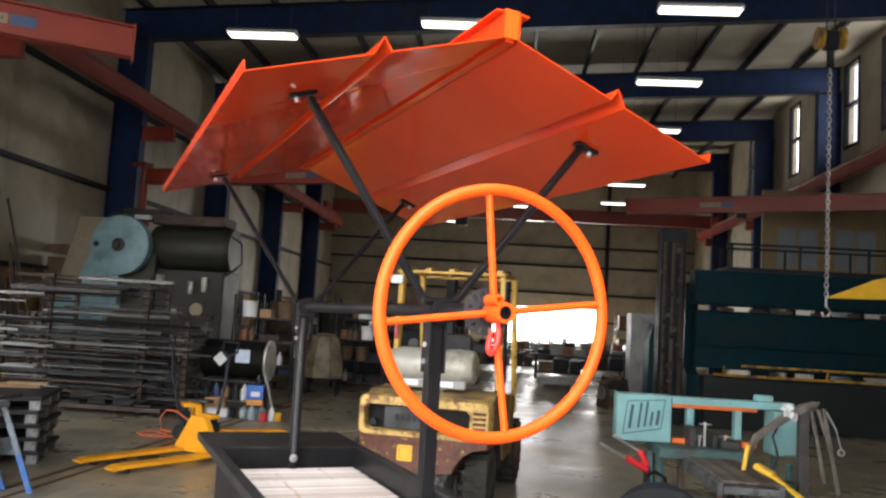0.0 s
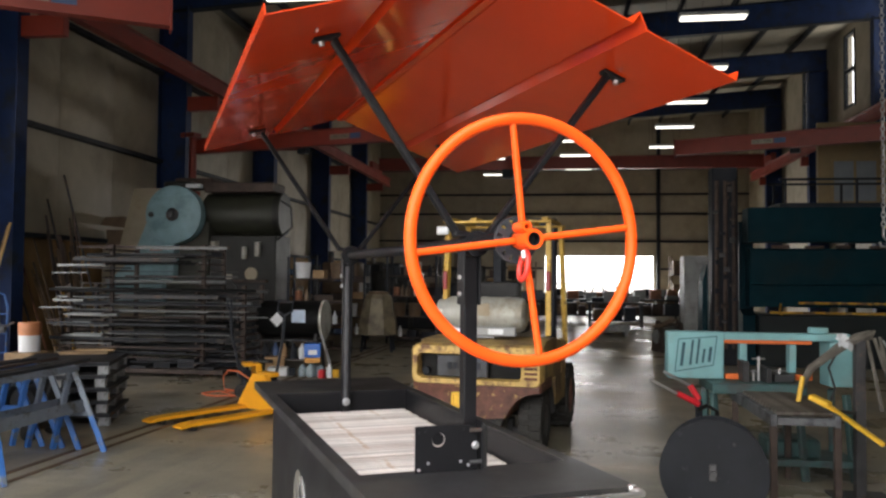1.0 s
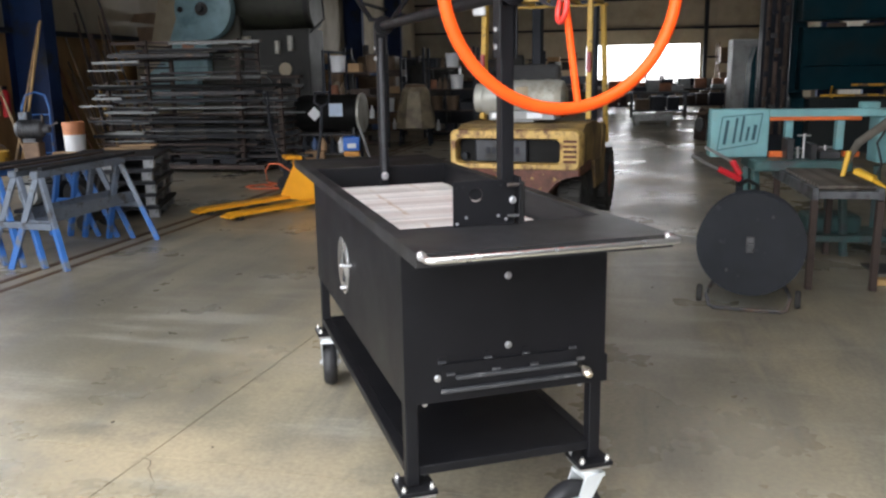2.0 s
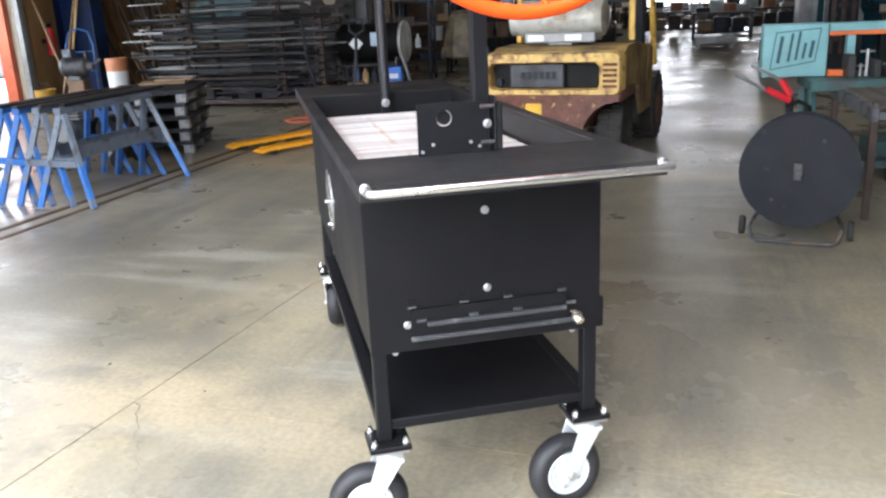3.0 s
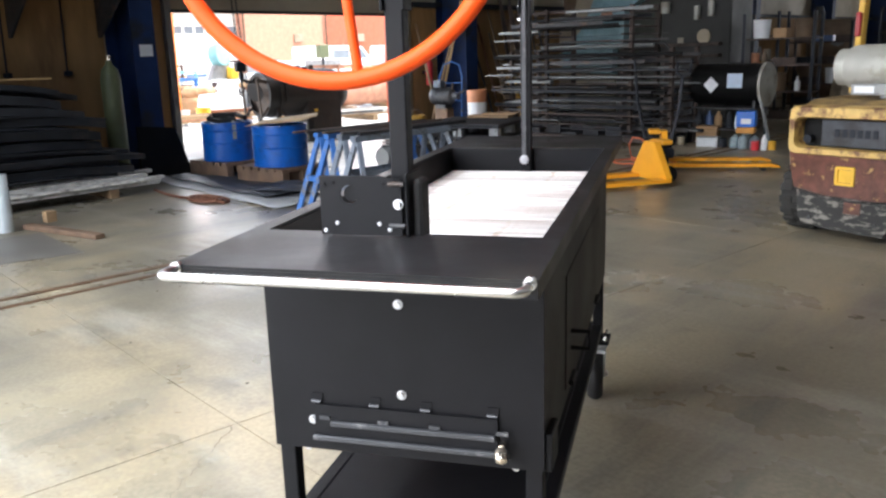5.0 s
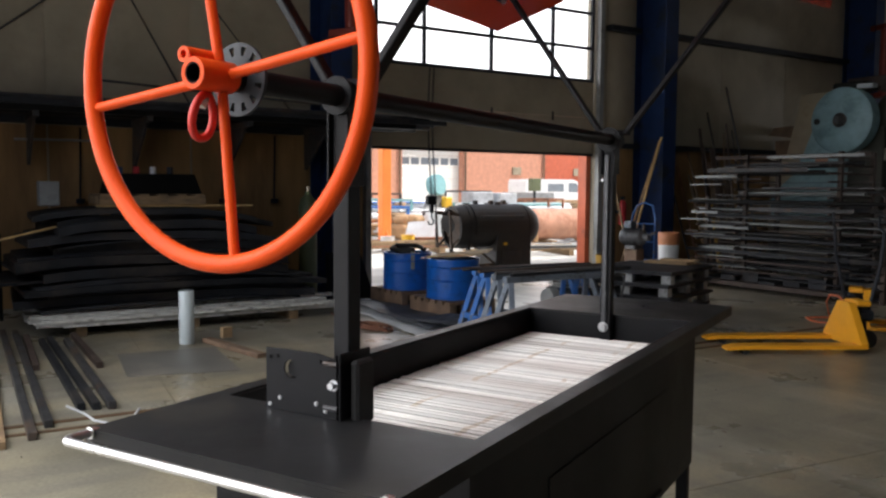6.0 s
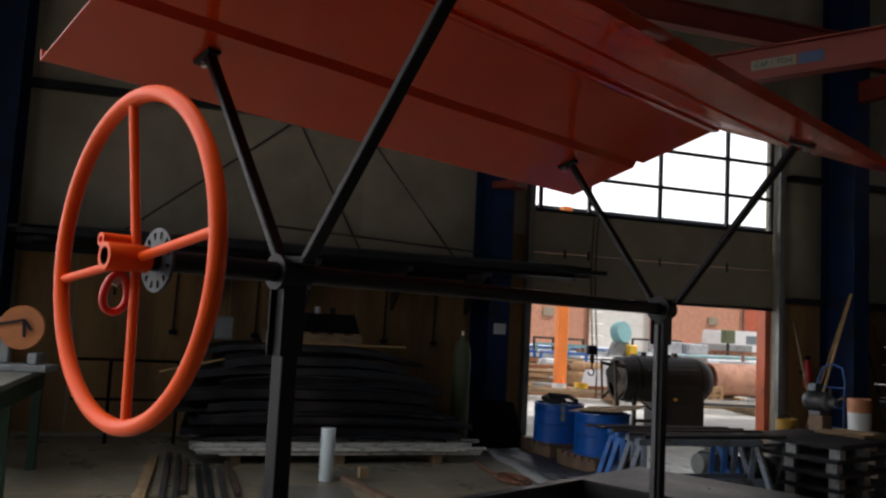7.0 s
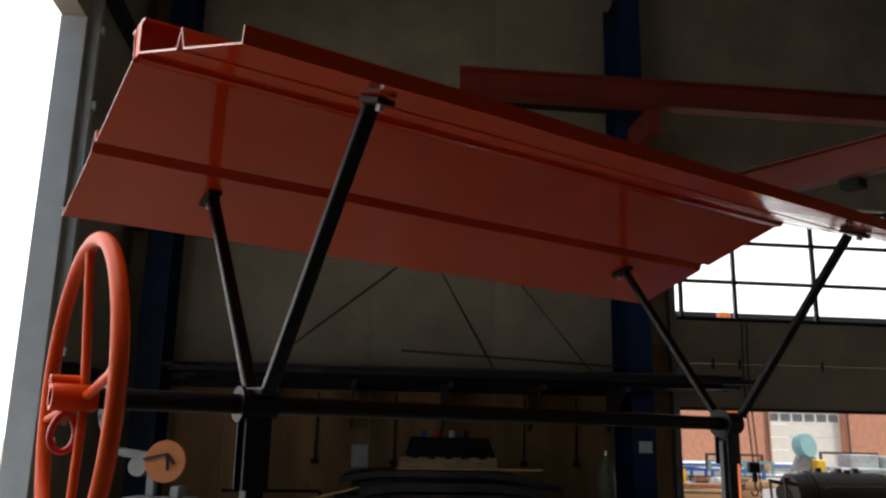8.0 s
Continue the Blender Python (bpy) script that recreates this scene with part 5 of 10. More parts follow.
    for s in (-1, 1):
        b = BM()
        prism(b, [(0.80, 0.62), (0.86, 0.36), (1.42, 0.36), (1.5, 0.9), (1.26, 0.95), (1.2, 0.62)], 0.03, Matrix.Translation((s * (W - 0.02) - 0.015, 0, 0)) @ AX)
        bmesh.ops.recalc_face_normals(b, faces=b.faces)
        part("flank_panel", b, M["fork_hood"], f)
    b = BM()
    box(b, -0.42, 0.42, 0.60, 1.9, 0.28, 0.618)
    part("chassis", b, M["dark_steel"], f)
    b = BM()
    arch = [(0.42 + 0.33 * math.cos(math.pi * k / 14), 0.30 + 0.33 * math.sin(math.pi * k / 14)) for k in range(10)]
    ring_a = [b.verts.new((W - 0.004, y, z)) for y, z in arch]
    ring_b = [b.verts.new((W - 0.25, y, z)) for y, z in arch]
    for k in range(9):
        b.faces.new((ring_a[k], ring_a[k + 1], ring_b[k + 1], ring_b[k]))
    part("wheel_arch", b, M["rubber"], f)
    # wheels: tyre with lugs and a rim
    for x, y, r, w in ((-0.60, 0.42, 0.27, 0.2), (0.44, 0.42, 0.27, 0.2), (-0.48, 1.78, 0.33, 0.2), (0.48, 1.78, 0.33, 0.2)):
        wh = new("wheel")
        wh.parent, wh.matrix_basis = f, pose(x, y, r, 0, 90, 0)
        b = BM()
        hoop(b, [(r * 0.55, -w / 2), (r * 0.9, -w / 2), (r * 0.945, -w * 0.4), (r * 0.945, w * 0.4), (r * 0.9, w / 2), (r * 0.55, w / 2)], 32)
        part("tyre", b, M["tyre"], wh, "dusty lugged solid tyre", smooth=False)
        b = BM()
        box(b, r * 0.94, r * 1.0, -0.026, 0.026, -w * 0.24, w * 0.24, 0.004)
        lug = None
        for k in range(18):
            for s in (-1, 1):
                m = Matrix.Rotation(2 * math.pi * k / 18 + s * 0.09, 4, "Z") @ Matrix.Translation((0, 0, s * w * 0.26))
                lug = again("lug", lug, wh, m) if lug else part("lug", b, M["tyre"], wh, m=m)
        b = BM()
        lathe(b, [(r * 0.1, -w * 0.3), (r * 0.5, -w * 0.32), (r * 0.545, -w * 0.45), (r * 0.545, w * 0.45), (r * 0.5, w * 0.32), (r * 0.1, w * 0.3)], 24)
        part("rim", b, M["tyre"] if y < 1 else M["fork_brown"], wh)
    # gas tank on its cradle
    tank = new("gas_tank")
    tank.parent, tank.matrix_basis = f, pose(-0.02, 0.50, 1.205)
    b = BM()
    prof = [(0.02, -0.40), (0.10, -0.395), (0.145, -0.37), (0.158, -0.33), (0.158, 0.30), (0.145, 0.345), (0.10, 0.37), (0.03, 0.375)]
    lathe(b, prof, 28, pose(0, 0, 0, 0, 90, 0))
    part("cylinder", b, M["tank"], tank, smooth=True)
    b = BM()
    hoop(b, [(0.10, -0.45), (0.13, -0.45), (0.13, -0.37), (0.10, -0.37)], 24, pose(0, 0, 0, 0, 90, 0))
    part("collar", b, M["tank"], tank, smooth=True)
    for x in (-0.02, 0.2):
        b = BM()
        hoop(b, [(0.159, x - 0.02), (0.163, x - 0.02), (0.163, x + 0.02), (0.159, x + 0.02)], 28, pose(0, 0, 0, 0, 90, 0))
        part("strap", b, M["tank"], tank)
    b = BM()
    box(b, -0.05, 0.06, -0.166, -0.16, -0.01, 0.10, 0.002)
    part("label", b, M["machine_cream"], tank, "pale worn label")
    b = BM()
    box(b, -0.3, 0.3, -0.16, -0.13, -0.19, -0.11, 0.01), box(b, -0.3, 0.3, 0.11, 0.14, -0.19, -0.11, 0.01), box(b, -0.1, 0.1, -0.13, 0.11, -0.21, -0.165)
    part("cradle", b, M["grey"], tank)
    for x in (-0.2, 0.12):
        b = BM()
        box(b, x - 0.07, x + 0.07, -0.172, -0.161, -0.175, -0.125, 0.003)
        part("reflector", b, M["white"], tank, "dirty white reflector")
    # overhead guard
    for x, y0, y1 in ((-0.50, 0.78, 0.85), (0.50, 0.78, 0.85)):
        b = BM()
        bar(b, (x, y0, 1.0), (x * 0.98, y1, 2.08), 0.05, 0.07, 0.008)
        part("rear_post", b, M["fork_post"], f)
        b = BM()
        bar(b, (x, 1.95, 0.7), (x * 0.98, 1.62, 2.08), 0.05, 0.06, 0.008)
        part("front_post", b, M["fork_post"], f)
        b = BM()
        box(b, x - 0.022, x + 0.022, y0 - 0.03, y0 - 0.001, 1.42, 1.60, 0.01)
        part("tail_lamp", b, M["tail_red"], f, "dusty red tail lamp")
    for x in (-0.46, -0.23, 0, 0.23, 0.46):
        b = BM()
        box(b, x - 0.03, x + 0.03, 0.80, 1.66, 2.085, 2.115, 0.005)
        part("guard_bar", b, M["fork_post"], f)
    for y in (0.80, 1.66):
        b = BM()
        box(b, -0.53, 0.53, y - 0.04, y + 0.04, 2.06, 2.084, 0.005)
        part("guard_beam", b, M["fork_post"], f)
    b = BM()
    box(b, -0.58, -0.46, 0.72, 0.76, 1.95, 2.03, 0.01)
    part("work_lamp", b, M["white"], f, "white rear work lamp")
    # seat, wheel, mast
    b = BM()
    box(b, -0.22, 0.24, 0.85, 1.3, 1.0, 1.12, 0.04, seg=2), box(b, -0.22, 0.24, 0.72, 0.84, 1.05, 1.5, 0.04, seg=2)
    part("seat", b, M["rubber"], f)
    b = BM()
    for s in (-1, 1):
        box(b, s * 0.30 - 0.05, s * 0.30 + 0.05, 2.15, 2.29, 0.1, 2.2, 0.008)
    for z in (0.5, 1.3, 2.12):
        box(b, -0.24, 0.24, 2.18, 2.25, z, z + 0.08)
    part("mast", b, M["dark_steel"], f)
    for s in (-1, 1):
        b = BM()
        prism(b, [(2.3, 0.05), (3.3, 0.05), (3.3, 0.062), (2.36, 0.1), (2.36, 0.6), (2.3, 0.6)], 0.11, Matrix.Translation((s * 0.25 - 0.055, 0, 0)) @ AX)
        part("fork_tine", b, M["steel"], f)
    return f


forklift()


# ---- saw corner ----
def cable_reel():
    r = thing("cable_reel", pose(1.16, 2.95, 0, 0, 0, -10), "black round steel cable reel on a wheeled stand", "cable reel")
    RC = 0.40
    for y, rad in ((-0.10, 0.312), (0.12, 0.305)):
        b = BM()
        lathe(b, [(0.03, -0.003), (0.285, -0.003), (0.298, -0.010), (rad - 0.004, -0.010), (rad, -0.004), (rad, 0.004), (0.285, 0.004), (0.03, 0.004)], 40, Matrix.Translation((0, y, RC)) @ pose(0, 0, 0, 90, 0, 0))
        part("disc", b, M["reel"], r, smooth=True)
    b = BM()
    rod(b, (0, -0.09, RC), (0, 0.11, RC), 0.16, 28)
    part("drum", b, M["rubber"], r, smooth=True)
    b = BM()
    rod(b, (0, -0.15, RC), (0, 0.17, RC), 0.02, 14)
    box(b, -0.026, 0.02, -0.125, -0.112, RC - 0.045, RC + 0.055, 0.006)
    part("spindle", b, M["steel"], r)
    b = BM()
    pipe(b, [(-0.24, 0.2, 0.05), (-0.24, -0.08, 0.075), (-0.22, -0.12, 0.02), (-0.19, -0.15, 0.014), (0.19, -0.15, 0.014), (0.22, -0.12, 0.02), (0.24, -0.08, 0.075), (0.24, 0.2, 0.05)], 0.012, 8)
    pipe(b, [(-0.24, 0.16, 0.05), (-0.05, 0.16, RC - 0.02), (0.05, 0.16, RC - 0.02), (0.24, 0.16, 0.05)], 0.012, 8)
    part("stand", b, M["steel"], r)
    for s in (-1, 1):
        b = BM()
        lathe(b, [(0.012, -0.016), (0.05, -0.016), (0.055, -0.008), (0.055, 0.008), (0.05, 0.016), (0.012, 0.016)], 20, Matrix.Translation((s * 0.285, 0.0, 0.06)) @ pose(0, 0, 0, 0, 90, 0))
        part("wheel", b, M["tyre"], r, "dusty rubber wheel", smooth=True)
    for x, z in ((0.115, 0.175), (-0.13, -0.16)):
        b = BM()
        rod(b, (x, -0.103, RC + z), (x, -0.112, RC + z), 0.010, 6)
        part("bolt", b, M["steel"], r)
    b = BM()
    pipe(b, [(0.05, 0.17, RC - 0.02), (0.02, 0.2, 0.72), (-0.04, 0.2, 0.75), (-0.1, 0.18, 0.72)], 0.014, 8)
    part("crank", b, M["smoker"], r)
    return r


cable_reel()


def bolt_cutter():
    c = thing("bolt_cutter", pose(0.98, 3.25, 0.0, 0, 0, 20), "long bolt cutter with red grips against the reel", "bolt cutter")
    for s, t in ((-1, 0), (1, 1)):
        b = BM()
        rod(b, (0.02 + 0.09 * t, 0, 0.80 + 0.05 * t), (-0.17 + 0.09 * t, 0.02, 0.90 + 0.05 * t), 0.010, 8)
        part("arm", b, M["bright_steel"], c)
        b = BM()
        rod(b, (0.15, -0.02, 0.74 + 0.03 * t), (0.01 + 0.09 * t, 0.0, 0.81 + 0.05 * t), 0.020, 12)
        part("grip", b, M["tool_red"], c, "red rubber grip", smooth=True)
    b = BM()
    bar(b, (0.15, -0.02, 0.76), (0.22, 0.1, 0.0), 0.045, 0.02, 0.004)
    part("jaw", b, M["dark_steel"], c)
    return c


bolt_cutter()


def roller_table():
    t = thing("roller_table", pose(1.615, 3.38, 0, 0, 0, 0.5), "steel roller table feeding the band saw", "roller table")
    L, W, H = 1.25, 0.395, 0.685
    for x in (0, W):
        b = BM()
        box(b, x - 0.02, x + 0.02, -0.0, L, H - 0.09, H - 0.01, 0.004)
        part("side_rail", b, M["skid_edge"], t)
        for y in (0.02, L - 0.1):
            b = BM()
            box(b, x - 0.022, x + 0.022, y - 0.022, y + 0.022, 0, H - 0.091, 0.004)
            part("leg", b, M["rust_dark"], t)
    b = BM()
    box(b, 0.021, W - 0.021, -0.004, 0.03, H - 0.08, H - 0.03, 0.003)
    part("end_rail", b, M["skid_edge"], t)
    b = BM()
    rod(b, (0.022, 0, 0), (W - 0.022, 0, 0), 0.021, 14)
    r0 = part("roller", b, M["roller"], t, m=pose(0, 0.06, H - 0.012), smooth=True)
    n = 15
    for k in range(1, n):
        again("roller", r0, t, pose(0, 0.06 + k * (L - 0.1) / (n - 1), H - 0.012))
    return t


roller_table()
b = BM()
box(b, 0, 0.75, -0.045, 0.045, 0, 0.04, 0.003)
solid("timber", b, M["wood_pale"], "pale timber lying under the roller table", "timber", m=pose(2.06, 3.58, 0.0005, 0, 0, 4))


def band_saw():
    s = thing("band_saw", pose(1.1, 4.72, 0, 0, 0, 2), "teal horizontal band saw with a lettered blade cover", "band saw")
    b = BM()
    box(b, 0.0, 0.44, -0.10, 0.06, 0.745, 1.12, 0.012, seg=2)
    part("blade_cover", b, M["teal"], s)
    b = BM()
    box(b, 0.445, 1.42, -0.07, 0.05, 1.055, 1.115, 0.006)
    part("frame_beam", b, M["teal"], s)
    b = BM()
    box(b, 0.445, 1.12, -0.085, -0.072, 1.03, 1.058, 0.003)
    part("blade_guard", b, M["saw_orange"], s, "orange blade guard strip")
    for x in (0.60, 0.98):
        b = BM()
        box(b, x - 0.028, x + 0.028, -0.06, 0.02, 0.80, 1.054, 0.004)
        part("guide_arm", b, M["teal"], s)
    b = BM()
    box(b, 1.24, 1.47, -0.11, 0.12, 0.70, 1.05, 0.014, seg=2)
    part("drive_cover", b, M["teal"], s)
    for x in (0.45, 1.0):
        b = BM()
        box(b, x, x + 0.12, -0.10, -0.04, 0.745, 0.79, 0.006)
        part("guard_block", b, M["saw_orange"], s)
    b = BM()
    box(b, 1.12, 1.26, -0.05, 0.03, 1.1155, 1.165, 0.008)
    part("switch_box", b, M["teal"], s)
    for x, z0, z1 in ((0.66, 0.742, 0.83), (0.70, 0.742, 0.93), (0.86, 0.742, 0.84)):
        b = BM()
        rod(b, (x, -0.12, z0), (x, -0.12, z1), 0.011, 10), rod(b, (x - 0.05, -0.12, z1 - 0.015), (x + 0.05, -0.12, z1 - 0.015), 0.007, 8)
        part("vise_screw", b, M["bright_steel"], s)
    b = BM()
    pipe(b, [(1.3, -0.12, 0.98), (1.22, -0.16, 0.86), (1.26, -0.18, 0.70), (1.2, -0.16, 0.5)], 0.009, 7)
    part("cable", b, M["rubber"], s)
    b = BM()
    box(b, 0.30, 1.0, -0.35, 0.2, 0.66, 0.74, 0.01)
    part("bed", b, M["teal_dark"], s)
    b = BM()
    box(b, 0.55, 0.60, -0.25, -0.05, 0.742, 0.90, 0.006), box(b, 0.72, 0.76, -0.28, 0.02, 0.742, 0.86, 0.006), box(b, 0.8, 0.95, -0.2, 0, 0.742, 0.80, 0.006)
    part("vise", b, M["steel"], s)
    for x, z0 in ((0.36, 0.02), (1.0, 0.02), (1.36, 0.02)):
        for y in (-0.3, 0.16):
            b = BM()
            bar(b, (x, y, z0 - 0.02), (x - 0.03, y * 0.7, 0.659), 0.05, 0.05, 0.005)
            part("leg", b, M["teal_dark"], s)
    b = BM()
    box(b, 0.3, 1.42, -0.34, -0.28, 0.12, 0.17), box(b, 0.3, 1.42, -0.279, 0.2, 0.13, 0.15)
    part("tray", b, M["teal_dark"], s)
    b = BM()
    box(b, 0.75, 1.15, -0.2, 0.1, 0.152, 0.30, 0.02)
    part("coolant_tank", b, M["teal_dark"], s)
    # the maker's mark on the cover: slanted bars between two rules, no letters
    for x0, z0, x1, z1, w in ((0.055, 0.80, 0.355, 0.855, 0.007), (0.085, 1.06, 0.385, 1.085, 0.007), (0.055, 0.80, 0.085, 1.06, 0.007), (0.355, 0.855, 0.385, 1.085, 0.007),
                              (0.105, 0.845, 0.128, 1.035, 0.024), (0.175, 0.855, 0.198, 1.055, 0.018), (0.225, 0.865, 0.248, 1.065, 0.018), (0.272, 0.875, 0.288, 0.985, 0.018), (0.322, 0.88, 0.338, 1.0, 0.024)):
        b = BM()
        bar(b, (x0, -0.1012, z0), (x1, -0.1012, z1), w, 0.002, up=(0, 1, 0))
        part("mark_bar", b, M["logo_dark"], s)
    return s


band_saw()


def rag_arm():
    a = thing("work_stand", pose(2.36, 4.04, 0, 0, 0, 0), "steel stand with a rag-wrapped arm and hanging hooks", "work stand")
    b = BM()
    box(b, -0.035, 0.035, -0.035, 0.035, 0.0, 1.12, 0.004)
    part("post", b, M["steel"], a)
    b = BM()
    box(b, -0.2, 0.2, -0.15, 0.15, 0.0005, 0.012)
    part("foot_plate", b, M["steel"], a)
    b = BM()
    pts = [(-0.42, -0.1, 0.78), (-0.36, -0.08, 0.92), (-0.15, -0.04, 1.06), (0.0, 0, 1.14), (0.1, 0.03, 1.16)]
    pipe(b, pts, 0.029, 10)
    for v in b.verts:
        v.co += Vector((noise.noise(v.co * 22), noise.noise(v.co * 22 + Vector((7, 0, 0))), noise.noise(v.co * 22 + Vector((0, 9, 0))))) * 0.034
    part("wrapped_arm", b, M["rag"], a, "grey rag-wrapped arm")
    b = BM()
    bmesh.ops.create_grid(b, x_segments=6, y_segments=6, size=0.06, matrix=Matrix.Translation((-0.12, -0.06, 1.11)) @ pose(0, 0, 0, 55, 15, 20))
    for v in b.verts:
        v.co += Vector((noise.noise(v.co * 30), noise.noise(v.co * 30 + Vector((3, 0, 0))), noise.noise(v.co * 30 + Vector((0, 5, 0))))) * 0.03
    r = bmesh.ops.extrude_face_region(b, geom=list(b.faces))
    for v in r["geom"]:
        if isinstance(v, bmesh.types.BMVert):
            v.co += Vector((0, 0.003, 0.003))
    bmesh.ops.recalc_face_normals(b, faces=b.faces)
    part("white_rag", b, M["sheet_white"], a, "crumpled white rag")
    for dx, dz, L in ((0.06, 1.12, 0.5), (0.11, 1.13, 0.34), (0.15, 1.14, 0.6)):
        b = BM()
        pipe(b, [(dx, 0.02, dz), (dx + 0.03, -0.02, dz - L * 0.4), (dx + 0.05 + 0.04 * math.sin(dz * 40), -0.03, dz - L)], 0.014, 7)
        part("hanging_strap", b, M["rag"], a)
    b = BM()
    pipe(b, [(0.16, 0, 1.12), (0.22, -0.02, 1.0), (0.26, -0.02, 0.86)], 0.007, 7)
    pipe(b, [(0.26 + 0.022 * math.cos(t), -0.02, 0.84 + 0.022 * math.sin(t)) for t in [k * math.pi / 6 for k in range(12)]], 0.006, 7, True)
    part("hook", b, M["bright_steel"], a)
    b = BM()
    pipe(b, [(-0.42, -0.12, 0.86), (-0.46, -0.16, 0.68), (-0.52, -0.2, 0.62)], 0.017, 8)
    part("yellow_strap", b, M["grip_yellow"], a, "yellow strap")
    b = BM()
    bar(b, (-0.37, -0.28, 0.735), (-0.03, -0.54, 0.475), 0.05, 0.025, 0.005)
    bar(b, (-0.41, -0.26, 0.745), (-0.30, -0.33, 0.69), 0.085, 0.04, 0.008)
    part("lever", b, M["grip_yellow"], a, "bright yellow steel lever")
    b = BM()
    bar(b, (-0.31, -0.31, 0.66), (-0.035, -0.02, 0.6), 0.025, 0.025, 0.003)
    part("lever_link", b, M["steel"], a)
    return a


rag_arm()


def chain_hoist():
    h = thing("chain_hoist", pose(3.98, 8.0, 0), "chain hoist with hook block hung from the roof steel", "chain hoist")
    top = roof_z(3.98) - 0.2
    b = BM()
    for s in (-1, 1):
        rod(b, (s * 0.05, 0, 5.45), (s * 0.05, 0, top), 0.008, 6)
    part("wire_rope", b, M["steel"], h)
    for s in (-1, 1):
        b = BM()
        lathe(b, [(0.02, -0.025), (0.14, -0.03), (0.125, 0), (0.14, 0.03), (0.02, 0.025)], 22, Matrix.Translation((s * 0.13, 0, 5.35)) @ pose(0, 0, 0, 0, 90, 0))
        part("sheave", b, M["yellow_dull"], h, smooth=True)
    b = BM()
    box(b, -0.09, 0.09, -0.05, 0.05, 5.2, 5.45, 0.02)
    rod(b, (0, 0, 4.98), (0, 0, 5.2), 0.045, 12)
    part("hook_block", b, M["dark_steel"], h)
    b = BM()
    k = 0
    z = 5.0
    while z > 2.10:
        m = Matrix.Translation((0.0, 0, z)) @ Matrix.Rotation(math.pi / 2 * (k % 2), 4, "Z")
        pts = [m @ Vector((0.022 * math.cos(t), 0, 0.036 * math.sin(t))) for t in [i * math.pi / 4 for i in range(8)]]
        pipe(b, pts, 0.007, 5, True)
        z -= 0.056
        k += 1
    part("chain", b, M["bright_steel"], h)
    b = BM()
    pipe(b, [(0, 0, 2.12), (0.0, 0, 2.05), (0.05, 0, 2.0), (0.03, 0, 1.94), (-0.03, 0, 1.94), (-0.045, 0, 1.99)], 0.016, 8)
    part("hook", b, M["bright_steel"], h)
    return h


chain_hoist()
b = BM()
prism(b, [(0, 0), (0.95, 0.02), (0.95, 0.36), (0.55, 0.24)], 0.02, AY)
solid("lifting_spreader", b, M["grip_yellow"], "yellow steel lifting plate hung beside the chain", "lifting plate", m=pose(4.0, 8.06, 2.16, 0, 0, 0))
b = BM()
pipe(b, [(4.7, 8.07, 2.42), (4.7, 8.07, roof_z(4.7) - 0.2)], 0.01, 6)
solid("sling", b, M["steel"], "steel sling holding the yellow lifting plate", "sling")


